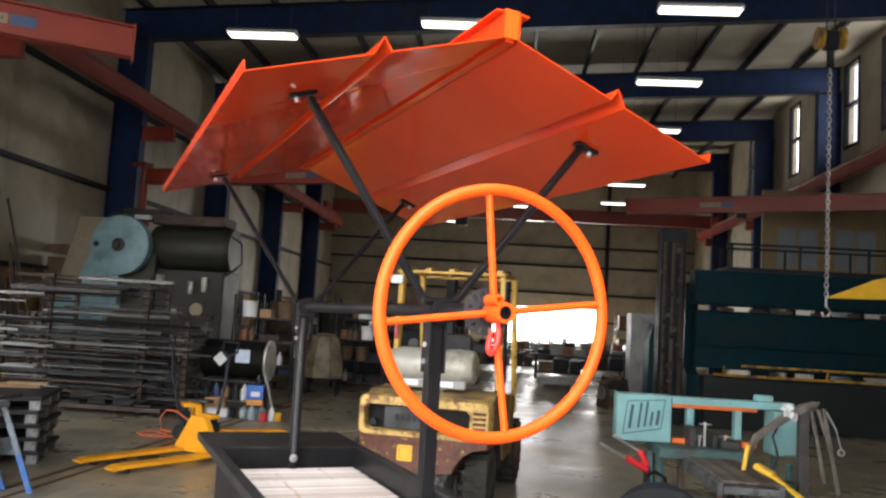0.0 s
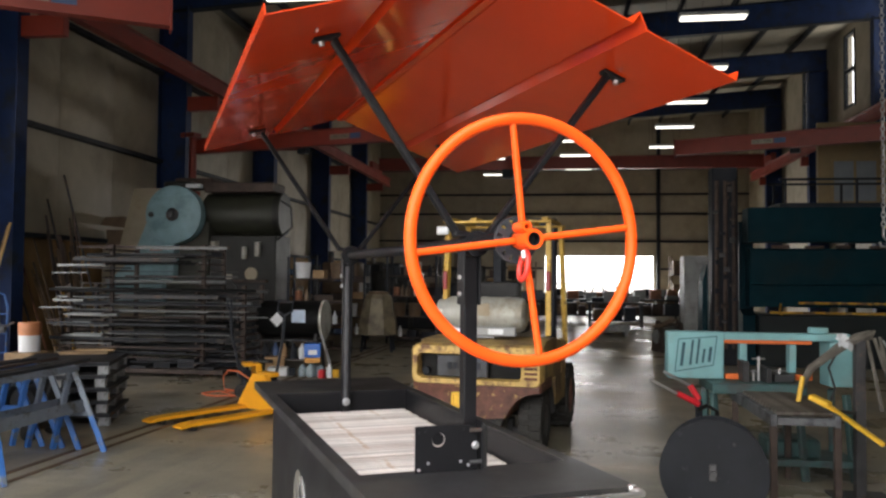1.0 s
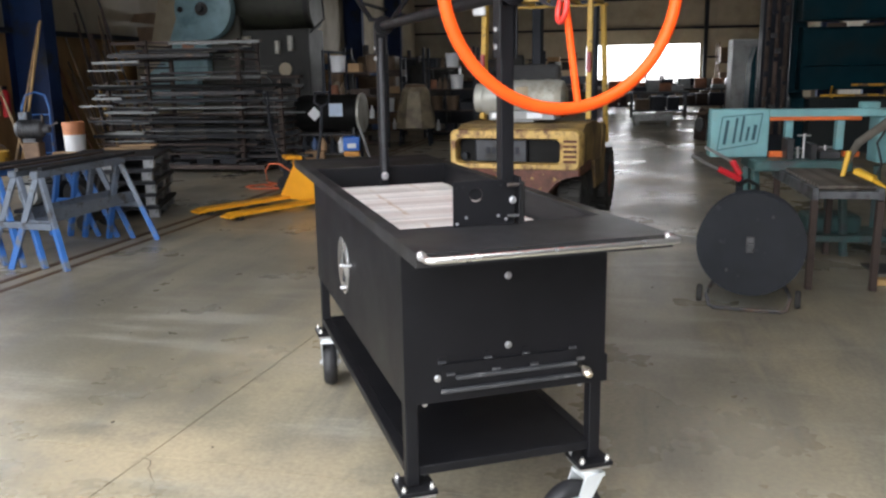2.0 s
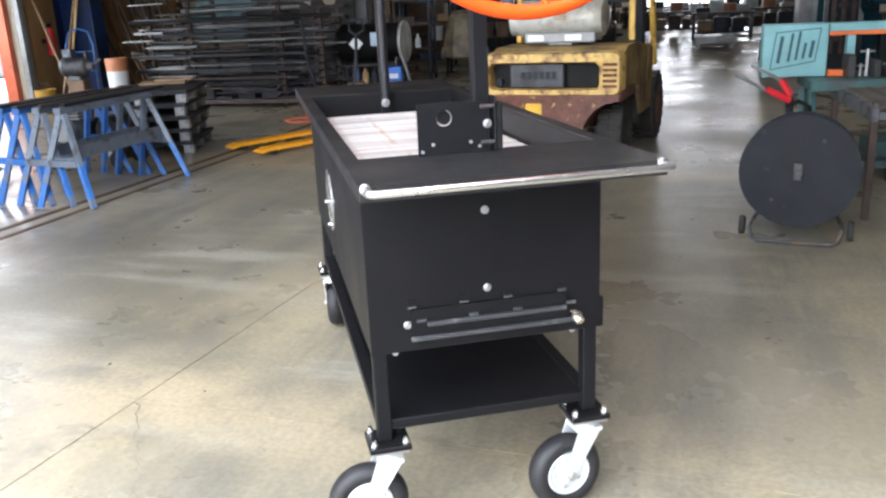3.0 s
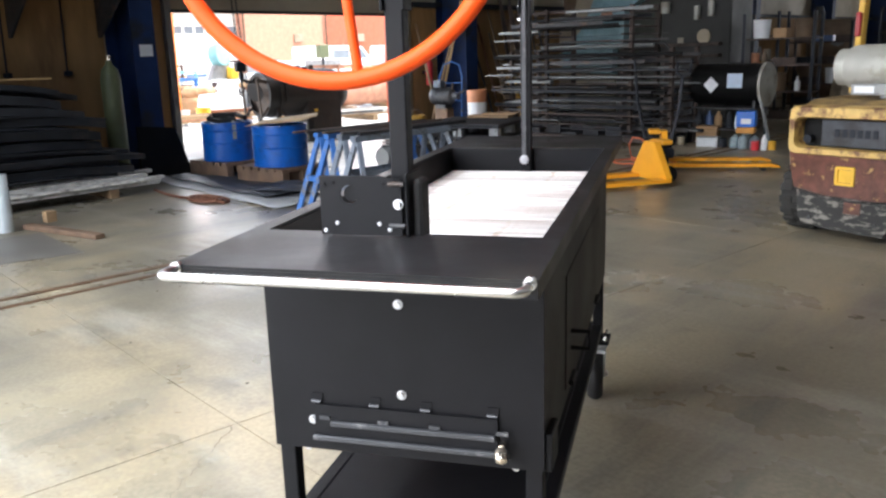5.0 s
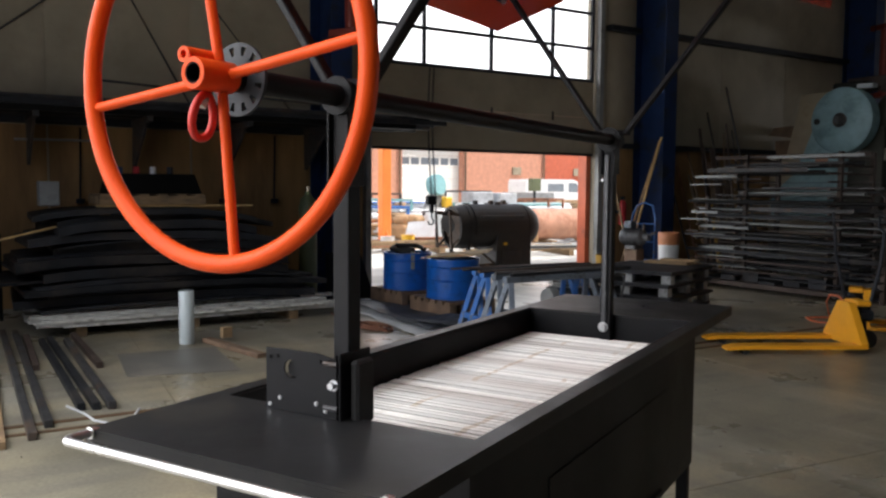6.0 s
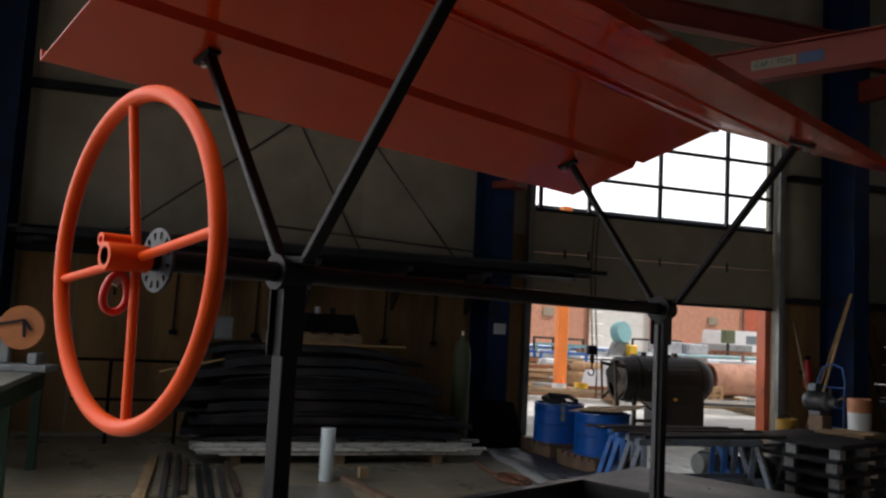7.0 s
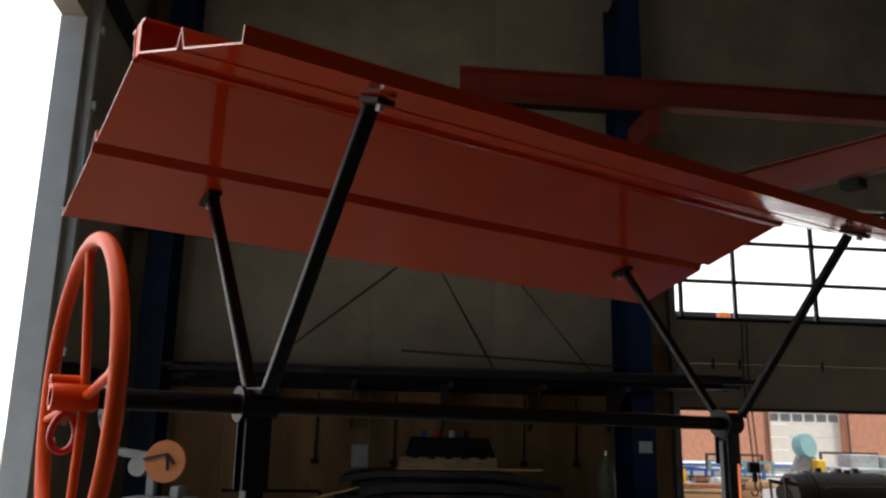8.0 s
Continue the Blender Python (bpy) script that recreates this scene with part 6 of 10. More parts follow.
# ---- big press on the east side ----
def big_press():
    p = thing("press_brake", pose(3.5, 13.0, 0), "large deep teal press brake with hydraulic column", "press")
    b = BM()
    box(b, 0.05, 6.1, 0.0, 0.5, 2.2, 2.82, 0.02)
    part("ram_beam", b, M["press_teal"], p)
    b = BM()
    box(b, 0.1, 6.0, 0.18, 0.45, 1.05, 2.1, 0.01)
    part("back_plate", b, M["press_teal"], p)
    b = BM()
    box(b, 0.1, 6.0, 0.08, 0.17, 1.45, 2.06, 0.01)
    part("ram", b, M["press_teal"], p)
    for x in (0.0, 3.0, 5.8):
        b = BM()
        prism(b, [(0.2, 0), (1.5, 0), (1.5, 2.6), (0.52, 2.6), (0.52, 1.0), (0.2, 0.9)], 0.22, Matrix.Translation((x, 0, 0)) @ AX)
        part("side_frame", b, M["press_teal"], p)
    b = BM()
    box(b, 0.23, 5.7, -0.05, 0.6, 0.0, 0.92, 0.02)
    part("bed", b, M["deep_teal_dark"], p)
    for x0, x1, y, z in ((0.4, 5.5, -0.07, 0.96), (0.9, 5.7, 0.0, 1.13)):
        b = BM()
        box(b, x0, x1, y - 0.03, y + 0.03, z - 0.02, z + 0.02, 0.004)
        part("guard_rail", b, M["yellow_dull"], p, "dull yellow guard rail")
    for x in (0.6, 2.4, 4.2, 5.6):
        b = BM()
        bar(b, (x, -0.07, 0.94), (x, 0.0, 0.90), 0.03, 0.03)
        bar(b, (x, 0.0, 1.11), (x, 0.1, 0.91), 0.03, 0.03)
        part("rail_bracket", b, M["yellow_dull"], p)
    for k in range(9):
        b = BM()
        x = 0.5 + k * 0.56 + random.uniform(-0.1, 0.1)
        box(b, x, x + random.uniform(0.2, 0.45), 0.02, 0.075, 2.09, 2.13 + random.uniform(0, 0.04), 0.004)
        part("die_segment", b, M["rust_dark"], p)
    b = BM()
    box(b, 0.6, 5.8, 0.05, 0.9, 2.825, 2.9), box(b, 0.6, 5.8, 0.05, 0.09, 3.3, 3.34), box(b, 0.6, 5.8, 0.86, 0.9, 3.3, 3.34)
    for x in (0.7, 1.9, 3.1, 4.3, 5.6):
        box(b, x - 0.02, x + 0.02, 0.055, 0.085, 2.9, 3.3), box(b, x - 0.02, x + 0.02, 0.865, 0.895, 2.9, 3.3)
    part("catwalk", b, M["dark_steel"], p)
    # hydraulic column
    b = BM()
    box(b, -0.55, -0.1, 0.1, 0.5, 0, 3.55, 0.02)
    part("hydraulic_column", b, M["dark_steel"], p)
    for x in (-0.48, -0.33, -0.18):
        b = BM()
        rod(b, (x, 0.05, 0.3), (x, 0.05, 3.3), 0.035, 12)
        part("pipe", b, M["rust_dark"], p, smooth=True)
    rq = random.Random(8)
    for k in range(22):
        x, z = rq.uniform(-0.5, -0.18), 0.5 + 0.13 * k
        b = BM()
        box(b, x - rq.uniform(0.03, 0.07), x + rq.uniform(0.03, 0.07), -0.03, 0.012, z, z + rq.uniform(0.04, 0.10), 0.008)
        part("valve_block", b, M[rq.choice(("rust_dark", "steel", "dark_steel"))], p)
    b = BM()
    prism(b, [(0, 0), (0.12, 0), (0.1, 1.8), (0.02, 1.5)], 0.5, Matrix.Translation((-0.75, 0.0, 0)) @ AY)
    part("side_guard", b, M["press_teal"], p)
    return p


big_press()
cab = thing("steel_cabinet", pose(3.25, 18.5, 0), "tall scuffed grey steel cabinet", "cabinet")
b = BM()
box(b, 0, 1.0, 0, 0.7, 0.05, 2.1, 0.01)
part("body", b, M["grey"], cab)
for k in (0, 1):
    b = BM()
    box(b, 0.02 + k * 0.485, 0.495 + k * 0.485, -0.02, -0.0005, 0.08, 2.07, 0.006)
    d = part("door", b, M["grey"], cab)
    b = BM()
    box(b, 0.44 + k * 0.1, 0.46 + k * 0.1, -0.045, -0.0205, 1.0, 1.15, 0.004)
    part("handle", b, M["zinc"], d)
b = BM()
box(b, 0.03, 0.97, 0.03, 0.67, 0, 0.05)
part("plinth", b, M["dark_steel"], cab)
# mezzanine office wall behind the press
b = BM()
box(b, 6.5, XR - 0.01, 19.0, 19.12, 2.9, 5.4)
mz = solid("office_wall", b, M["office_cream"], "cream upper office wall above the machines", "wall", "structure")
b = BM()
box(b, 5.0, XR - 0.01, 18.6, 21.6, 2.7, 2.899)
solid("mezzanine", b, M["dark_steel"], "dark steel mezzanine deck", "mezzanine", "structure")
for x in (5.1, 7.6):
    b = BM()
    box(b, x - 0.1, x + 0.1, 20.0, 20.2, 0, 2.699)
    solid("mezzanine_post", b, M["dark_steel"], "dark steel post under the mezzanine", "post", "structure")
for x in (6.8, 8.2):
    w = thing("office_window", pose(x, 18.99, 3.4), "brown-framed two-pane office window", "window", "office windows", "structure")
    b = BM()
    for x0, x1, z0, z1 in ((0, 1.1, 0, 0.06), (0, 1.1, 1.04, 1.1), (0, 0.06, 0.061, 1.039), (1.04, 1.1, 0.061, 1.039), (0.52, 0.58, 0.061, 1.039)):
        box(b, x0, x1, -0.04, 0.005, z0, z1)
    part("window_frame", b, M["office_cream"], w)
    for x0 in (0.061, 0.581):
        b = BM()
        box(b, x0, x0 + 0.458, -0.015, -0.008, 0.061, 1.039)
        part("pane", b, M["dark_glass"], w)

# ---- west side: trestles, skids, rack, presses ----
def trestle(x, y, L, yaw, mat):
    """A steel saw horse: top beam, two A-frames whose splayed legs are dipped in blue paint, and cross ties."""
    t = thing("saw_horse", pose(x, y, 0, 0, 0, yaw), {"saw_blue": "chipped blue painted steel saw horse", "saw_grey": "scuffed grey steel saw horse with blue legs"}[mat], "saw horse", "saw horses")
    H = 0.75
    b = BM()
    box(b, -0.035, 0.035, 0, L, H - 0.05, H, 0.005)
    part("top_beam", b, M[mat], t)
    for yy, s in ((0.05, -1), (L - 0.05, 1)):
        for sx in (-1, 1):
            p, q = Vector((sx * 0.02, yy, H - 0.052)), Vector((sx * 0.25, yy + s * 0.11, 0.0))
            cut = p.lerp(q, 0.55 if mat == "saw_grey" else 0.25)
            b = BM()
            bar(b, p, cut, 0.044, 0.044, 0.004)
            leg = part("leg", b, M[mat], t)
            b = BM()
            bar(b, cut, q, 0.0455, 0.0455, 0.004)
            part("dipped_foot", b, M["saw_blue"], leg, "blue dipped lower leg")
        b = BM()
        box(b, -0.13, 0.13, yy + s * 0.066 - 0.022, yy + s * 0.066 + 0.022, 0.31, 0.36, 0.003)
        part("tie", b, M[mat], t)
    return t


for x, y, L, yaw, mat in ((-4.60, 3.45, 1.10, -1.5, "saw_blue"), (-4.40, 3.40, 1.12, -2, "saw_blue"), (-4.20, 3.38, 1.10, -1, "saw_grey"), (-3.97, 3.33, 1.12, -2.5, "saw_grey")):
    trestle(x, y, L, yaw, mat)
for k, (x, yaw, w) in enumerate(((-4.66, -2.0, 0.05), (-4.52, -1, 0.04), (-4.33, 0.5, 0.06), (-4.13, -1.5, 0.04), (-3.95, 1, 0.05))):
    b = BM()
    box(b, -w * 0.4, w * 0.4, -0.1 + 0.03 * k, 1.3 + 0.07 * (k % 3), 0, 0.016 + 0.003 * k, 0.003)
    solid("steel_bar", b, M[("rust_dark", "plate", "rust_dark", "steel", "plate")[k]], "dark steel bar laid across the saw horses", "steel bar", group="bars on saw horses", m=pose(x, 3.36, 0.751, 0, 0, yaw))
b = BM()
box(b, -0.12, 0.12, -0.02, 1.12, 0, 0.012), box(b, -0.12, -0.108, -0.02, 1.12, 0.012, 0.1), box(b, 0.108, 0.12, -0.02, 1.12, 0.012, 0.1)
solid("steel_channel", b, M["saw_grey"], "grey steel channel resting on the saw horse ties", "steel channel", m=pose(-3.98, 3.36, 0.361, 0, 0, -2))


def skid(z, yaw, dx):
    """A stackable black steel skid: deck plate with a folded rim on nine grey block feet."""
    s = thing("steel_skid", pose(-4.91 + dx, 5.95, z, 0, 0, yaw), "black steel skid with worn grey feet in a stack", "steel skid", "stacked skids")
    b = BM()
    box(b, -0.475, 0.475, -0.525, 0.525, 0.118, 0.1285, 0.002)
    part("deck", b, M["plate"], s)
    for x0, x1, y0, y1 in ((-0.475, 0.475, -0.525, -0.519), (-0.475, 0.475, 0.519, 0.6), (-0.475, -0.469, -0.518, 0.518), (0.469, 0.475, -0.518, 0.518)):
        b = BM()
        box(b, x0, x1, y0, y1, 0.088, 0.1175)
        part("rim", b, M["plate"], s)
    for x in (-0.415, 0.0, 0.415):
        for y in (-0.465, 0.0, 0.465):
            b = BM()
            box(b, x - 0.05, x - 0.044, y - 0.05, y + 0.05, 0.0, 0.1175), box(b, x + 0.044, x + 0.05, y - 0.05, y + 0.05, 0.0, 0.1175)
            box(b, x - 0.043, x + 0.043, y - 0.05, y - 0.044, 0.0, 0.1175), box(b, x - 0.05, x + 0.05, y + 0.051, y + 0.055, 0.0, 0.05)
            part("foot", b, M["skid_foot"], s, "worn grey steel foot")
    for x in (-0.415, 0.415):
        b = BM()
        box(b, x - 0.04, x + 0.04, -0.525, 0.525, 0.0005, 0.006)
        part("runner", b, M["skid_edge"], s)
    return s


for k in range(5):
    skid(0.0005 + 0.1295 * k, 20 + random.uniform(-1.4, 1.4), random.uniform(-0.02, 0.02))
b = BM()
box(b, -0.25, 0.25, -0.1, 0.1, 0, 0.03, 0.003), box(b, -0.1, 0.3, -0.02, 0.14, 0.031, 0.05, 0.003)
solid("wood_offcut", b, M["wood"], "pale wood offcuts lying on the skid stack", "wood offcut", m=pose(-5.0, 6.35, 0.6485, 0, 0, 20))

cr = thing("crate", pose(-7.64, 9.21, 0), "low dark wooden crate by the wall", "crate")
for k in range(3):
    b = BM()
    box(b, -0.25, 0.25, -0.25 + k * 0.2, -0.15 + k * 0.2, 0, 0.06)
    part("skid", b, M["wood"], cr)
for k in range(6):
    b = BM()
    box(b, -0.25 + k * 0.085, -0.18 + k * 0.085, -0.25, 0.25, 0.0605, 0.08)
    part("board", b, M["wood"], cr)
b = BM()
box(b, -0.25, 0.25, -0.25, 0.25, 0.0805, 0.36, 0.012)
part("box", b, M["wood"], cr)
bk = thing("bucket", pose(-7.66, 9.23, 0.3605), "white plastic bucket with a faded orange band", "bucket")
b = BM()
lathe(b, [(0.15, 0), (0.158, 0.25), (0.15, 0.25), (0.14, 0.01)], 26)
part("body", b, M["white"], bk, smooth=True)
b = BM()
hoop(b, [(0.1585, 0.25), (0.166, 0.42), (0.16, 0.44), (0.15, 0.43), (0.15, 0.25)], 26)
part("band", b, M["bucket_orange"], bk, "faded orange band", smooth=True)
yb = thing("yellow_bucket", pose(-8.8, 8.96, 0), "dull yellow bucket on the floor by the column", "bucket")
b = BM()
lathe(b, [(0.13, 0), (0.16, 0.38), (0.15, 0.38), (0.12, 0.02)], 24)
part("body", b, M["yellow_dull"], yb, smooth=True)
b = BM()
pipe(b, [(0.16 * math.cos(t), 0.0, 0.36 + 0.12 * math.sin(t)) for t in [k * math.pi / 10 for k in range(11)]], 0.005, 6)
part("bail", b, M["steel"], yb)
# pump motor on a block, and the engine cart behind the saw horses
pm = thing("pump_motor", pose(-8.28, 9.12, 0, 0, 0, 12), "dull grey pump motor on a wooden block", "motor")
b = BM()
box(b, -0.13, 0.11, -0.11, 0.11, 0, 0.50, 0.012)
part("block", b, M["wood_dark"], pm, "dark wooden block")
b = BM()
lathe(b, [(0.02, -0.24), (0.11, -0.235), (0.135, -0.20), (0.138, 0.12), (0.12, 0.15), (0.07, 0.17), (0.06, 0.26), (0.02, 0.26)], 22, Matrix.Translation((0, 0, 0.70)) @ pose(0, 0, 0, 0, 90, 0))
part("motor", b, M["skid_edge"], pm, smooth=True)
for k in range(7):
    b = BM()
    hoop(b, [(0.138, -0.17 + 0.04 * k), (0.15, -0.17 + 0.04 * k), (0.15, -0.162 + 0.04 * k), (0.138, -0.162 + 0.04 * k)], 20, Matrix.Translation((0, 0, 0.70)) @ pose(0, 0, 0, 0, 90, 0))
    part("fin", b, M["skid_edge"], pm)
b = BM()
box(b, -0.12, 0.08, -0.12, 0.12, 0.501, 0.565, 0.01)
part("foot", b, M["skid_edge"], pm)
b = BM()
box(b, -0.16, -0.02, -0.09, 0.07, 0.845, 0.96, 0.015, seg=2)
part("junction_box", b, M["saw_grey"], pm)
b = BM()
bar(b, (0.20, 0, 0.70), (0.40, -0.02, 0.80), 0.03, 0.03, 0.006), rod(b, (0.16, 0, 0.62), (0.16, 0, 0.92), 0.022, 10)
part("outlet", b, M["steel"], pm)
ec = thing("engine_cart", pose(-4.92, 4.93, 0, 0, 0, 4), "dark wheeled engine cart with grey castings", "engine cart")
b = BM()
box(b, -0.40, 0.44, -0.16, 0.16, 0.17, 0.21, 0.006)
part("deck", b, M["dark_steel"], ec)
for x in (-0.32, 0.34):
    for y in (-0.19, 0.19):
        b = BM()
        lathe(b, [(0.02, -0.022), (0.075, -0.022), (0.085, -0.01), (0.085, 0.01), (0.075, 0.022), (0.02, 0.022)], 18, Matrix.Translation((x, y, 0.086)) @ pose(0, 0, 0, 90, 0, 0))
        part("wheel", b, M["tyre"], ec, smooth=True)
    b = BM()
    rod(b, (x, -0.17, 0.086), (x, 0.17, 0.086), 0.014, 8), box(b, x - 0.02, x + 0.02, -0.10, 0.10, 0.09, 0.1695)
    part("axle", b, M["steel"], ec)
b = BM()
box(b, -0.33, 0.04, -0.13, 0.13, 0.2105, 0.46, 0.03, seg=2)
part("crankcase", b, M["dark_steel"], ec)
for k in range(6):
    b = BM()
    box(b, -0.30, -0.06, -0.11, 0.11, 0.465 + 0.03 * k, 0.478 + 0.03 * k, 0.003)
    part("cooling_fin", b, M["grey"], ec)
b = BM()
box(b, -0.27, -0.09, -0.08, 0.08, 0.4605, 0.66, 0.01)
part("cylinder", b, M["steel"], ec)
b = BM()
lathe(b, [(0.02, -0.07), (0.095, -0.07), (0.10, -0.05), (0.10, 0.05), (0.095, 0.07), (0.02, 0.07)], 20, Matrix.Translation((-0.18, -0.165, 0.36)) @ pose(0, 0, 0, 90, 0, 0))
part("recoil_cover", b, M["grey"], ec, smooth=True)
b = BM()
rod(b, (0.0, -0.02, 0.52), (0.0, 0.1, 0.60), 0.07, 16)
part("air_filter", b, M["saw_grey"], ec)
b = BM()
lathe(b, [(0.02, -0.2), (0.12, -0.19), (0.14, -0.16), (0.14, 0.14), (0.12, 0.17), (0.02, 0.18)], 22, Matrix.Translation((0.26, 0.0, 0.355)) @ pose(0, 0, 0, 90, 0, 0))
part("air_tank", b, M["rubber"], ec, smooth=True)
b = BM()
pipe(b, [(0.08, -0.1, 0.46), (0.14, -0.16, 0.58), (0.28, -0.14, 0.60), (0.36, -0.05, 0.52), (0.30, 0.05, 0.49)], 0.012, 8)
part("hose", b, M["rubber"], ec)
b = BM()
pipe(b, [(0.42, -0.14, 0.21), (0.50, -0.14, 0.50), (0.52, -0.14, 0.64), (0.52, 0.14, 0.64), (0.50, 0.14, 0.50), (0.42, 0.14, 0.21)], 0.013, 8)
part("push_handle", b, M["steel"], ec)
# poles and boards leaning by the columns
for k, (x0, y0, x1, y1, z1, r, mat, nm, lab) in enumerate((
        (-8.72, 9.3, -8.52, 9.92, 2.35, 0.022, "wood_pale", "wooden_pole", "pale wooden pole leaning at the column"),
        (-8.76, 9.2, -8.56, 9.92, 2.3, 0.018, "wood", "wooden_pole", "brown wooden pole leaning at the column"),
        (-8.35, 10.6, -9.1, 10.75, 1.75, 0.02, "steel", "steel_pole", "dark steel pole leaning on the wall"),
        (-8.3, 10.72, -9.08, 10.95, 1.9, 0.018, "rust", "steel_pole", "rusty steel pole leaning on the wall"),
        (-8.25, 10.9, -9.08, 11.3, 1.6, 0.02, "wood", "wooden_pole", "brown wooden pole leaning on the wall"),
        (-8.2, 11.6, -9.08, 11.7, 2.9, 0.02, "steel", "steel_pole", "dark steel pole leaning on the wall"),
        (-8.2, 11.9, -9.08, 12.4, 2.6, 0.018, "steel", "steel_pole", "dark steel pole leaning on the wall"),
        (-8.1, 12.2, -9.08, 12.2, 3.4, 0.022, "steel", "steel_pole", "dark steel pole leaning on the wall"),
        (-8.5, 9.3, -9.12, 9.35, 1.9, 0.02, "wood", "wooden_pole", "brown wooden pole leaning on the wall"))):
    b = BM()
    rod(b, (x0, y0, 0.004), (x1, y1, z1), r, 8)
    solid(nm, b, M[mat], lab, "pole")
rl = random.Random(14)
for k in range(16):
    x0, y0 = rl.uniform(-8.15, -7.72), rl.uniform(10.75, 11.5)
    x1, y1, z1 = x0 - rl.uniform(0.35, 0.8), y0 + rl.uniform(0.0, 0.25), rl.uniform(1.5, 2.7)
    b = BM()
    if k % 3:
        bar(b, (x0, y0, 0.03), (x1, y1, z1), rl.choice((0.03, 0.05, 0.08)), 0.02, 0.003)
    else:
        rod(b, (x0, y0, 0.012), (x1, y1, z1), 0.02, 8)
    solid("leaning_bar", b, M[rl.choice(("rust_dark", "plate", "rust_dark", "machine_brown", "steel"))], "dark steel length leaning on the wall", "steel bar", group="leaning bars")
b = BM()
bar(b, (-7.75, 10.62, 0.03), (-8.1, 10.7, 1.25), 0.06, 0.02, 0.003)
solid("leaning_bar", b, M["yellow_dull"], "dull yellow painted bar leaning by the rack", "steel bar", group="leaning bars")
ht = thing("hand_truck", pose(-8.45, 9.45, 0, 0, 0, 25), "worn blue steel hand truck standing by the column", "hand truck")
b = BM()
for s in (-1, 1):
    pipe(b, [(s * 0.2, 0, 0.05), (s * 0.2, 0.05, 1.0), (s * 0.14, 0.1, 1.2), (0, 0.11, 1.25)], 0.014, 8)
for z in (0.3, 0.6, 0.9):
    rod(b, (-0.2, 0.02 + z * 0.03, z), (0.2, 0.02 + z * 0.03, z), 0.01, 6)
part("frame", b, M["saw_blue"], ht)
b = BM()
box(b, -0.22, 0.22, -0.2, 0.0, 0.003, 0.012)
part("toe_plate", b, M["steel"], ht)
for s in (-1, 1):
    b = BM()
    lathe(b, [(0.02, -0.025), (0.1, -0.025), (0.12, 0), (0.1, 0.025), (0.02, 0.025)], 18, Matrix.Translation((s * 0.25, 0.08, 0.12)) @ pose(0, 0, 0, 0, 90, 0))
    part("wheel", b, M["tyre"], ht, smooth=True)
ex = thing("fire_extinguisher", pose(-9.02, 9.55, 0.85), "red fire extinguisher hung on the liner", "fire extinguisher")
b = BM()
lathe(b, [(0.02, 0), (0.06, 0.01), (0.065, 0.05), (0.065, 0.36), (0.045, 0.42), (0.02, 0.44)], 18)
part("bottle", b, M["tool_red"], ex, smooth=True)
b = BM()
box(b, -0.02, 0.02, -0.05, 0.04, 0.44, 0.5, 0.006)
part("valve", b, M["dark_steel"], ex)
b = BM()
box(b, -0.175, -0.066, -0.02, 0.02, 0.2, 0.26)
part("bracket", b, M["dark_steel"], ex)


def pallet_jack(x, y, yaw, label):
    """A hand pallet jack: two forks, sloped pump house, handle and wheels."""
    j = thing("pallet_jack", pose(x, y, 0, 0, 0, yaw), label, "pallet jack", "pallet jacks")
    for s in (-1, 1):
        b = BM()
        ol = [(0, 0.05), (0, 0.085), (1.12, 0.085), (1.22, 0.06), (1.22, 0.04), (1.09, 0.05)]
        prism(b, ol, 0.155, Matrix.Translation((s * 0.262 - 0.0775, 0, 0)) @ AX)
        part("fork", b, M["jack_yellow"], j)
        b = BM()
        rod(b, (s * 0.262 - 0.05, 1.05, 0.037), (s * 0.262 + 0.05, 1.05, 0.037), 0.036, 14)
        part("load_roller", b, M["rubber"], j, smooth=True)
    b = BM()
    chamfered(b, [(-0.34, 0.05), (0.34, 0.05), (0.34, 0.10), (0.10, 0.44), (-0.10, 0.44), (-0.34, 0.10)], 0.07, 0.012, Matrix.Translation((0, -0.06, 0)) @ AY)
    box(b, -0.12, 0.12, -0.20, -0.062, 0.405, 0.455, 0.012)
    part("pump_house", b, M["jack_yellow"], j)
    b = BM()
    rod(b, (0, -0.17, 0.1), (0, -0.17, 0.40), 0.05, 14)
    box(b, -0.08, 0.08, -0.26, -0.1, 0.26, 0.36, 0.02)
    part("pump", b, M["dark_steel"], j)
    for s in (-1, 1):
        b = BM()
        lathe(b, [(0.02, -0.025), (0.085, -0.025), (0.09, 0), (0.085, 0.025), (0.02, 0.025)], 22, Matrix.Translation((s * 0.06, -0.2, 0.09)) @ pose(0, 0, 0, 0, 90, 0))
        part("steer_wheel", b, M["rubber"], j, smooth=True)
    b = BM()
    pipe(b, [(0, -0.24, 0.36), (0, -0.34, 0.8), (0, -0.36, 1.08)], 0.018, 10)
    pipe(b, [(0, -0.36, 1.08), (-0.12, -0.37, 1.13), (-0.12, -0.38, 1.24), (0.12, -0.38, 1.24), (0.12, -0.37, 1.13), (0, -0.36, 1.08)], 0.013, 8)
    part("handle", b, M["dark_steel"], j, smooth=True)
    return j


pallet_jack(-3.07, 6.60, 150.5, "yellow hand pallet jack parked on the floor")
pallet_jack(-3.5, 7.75, -58, "second yellow pallet jack behind the first")

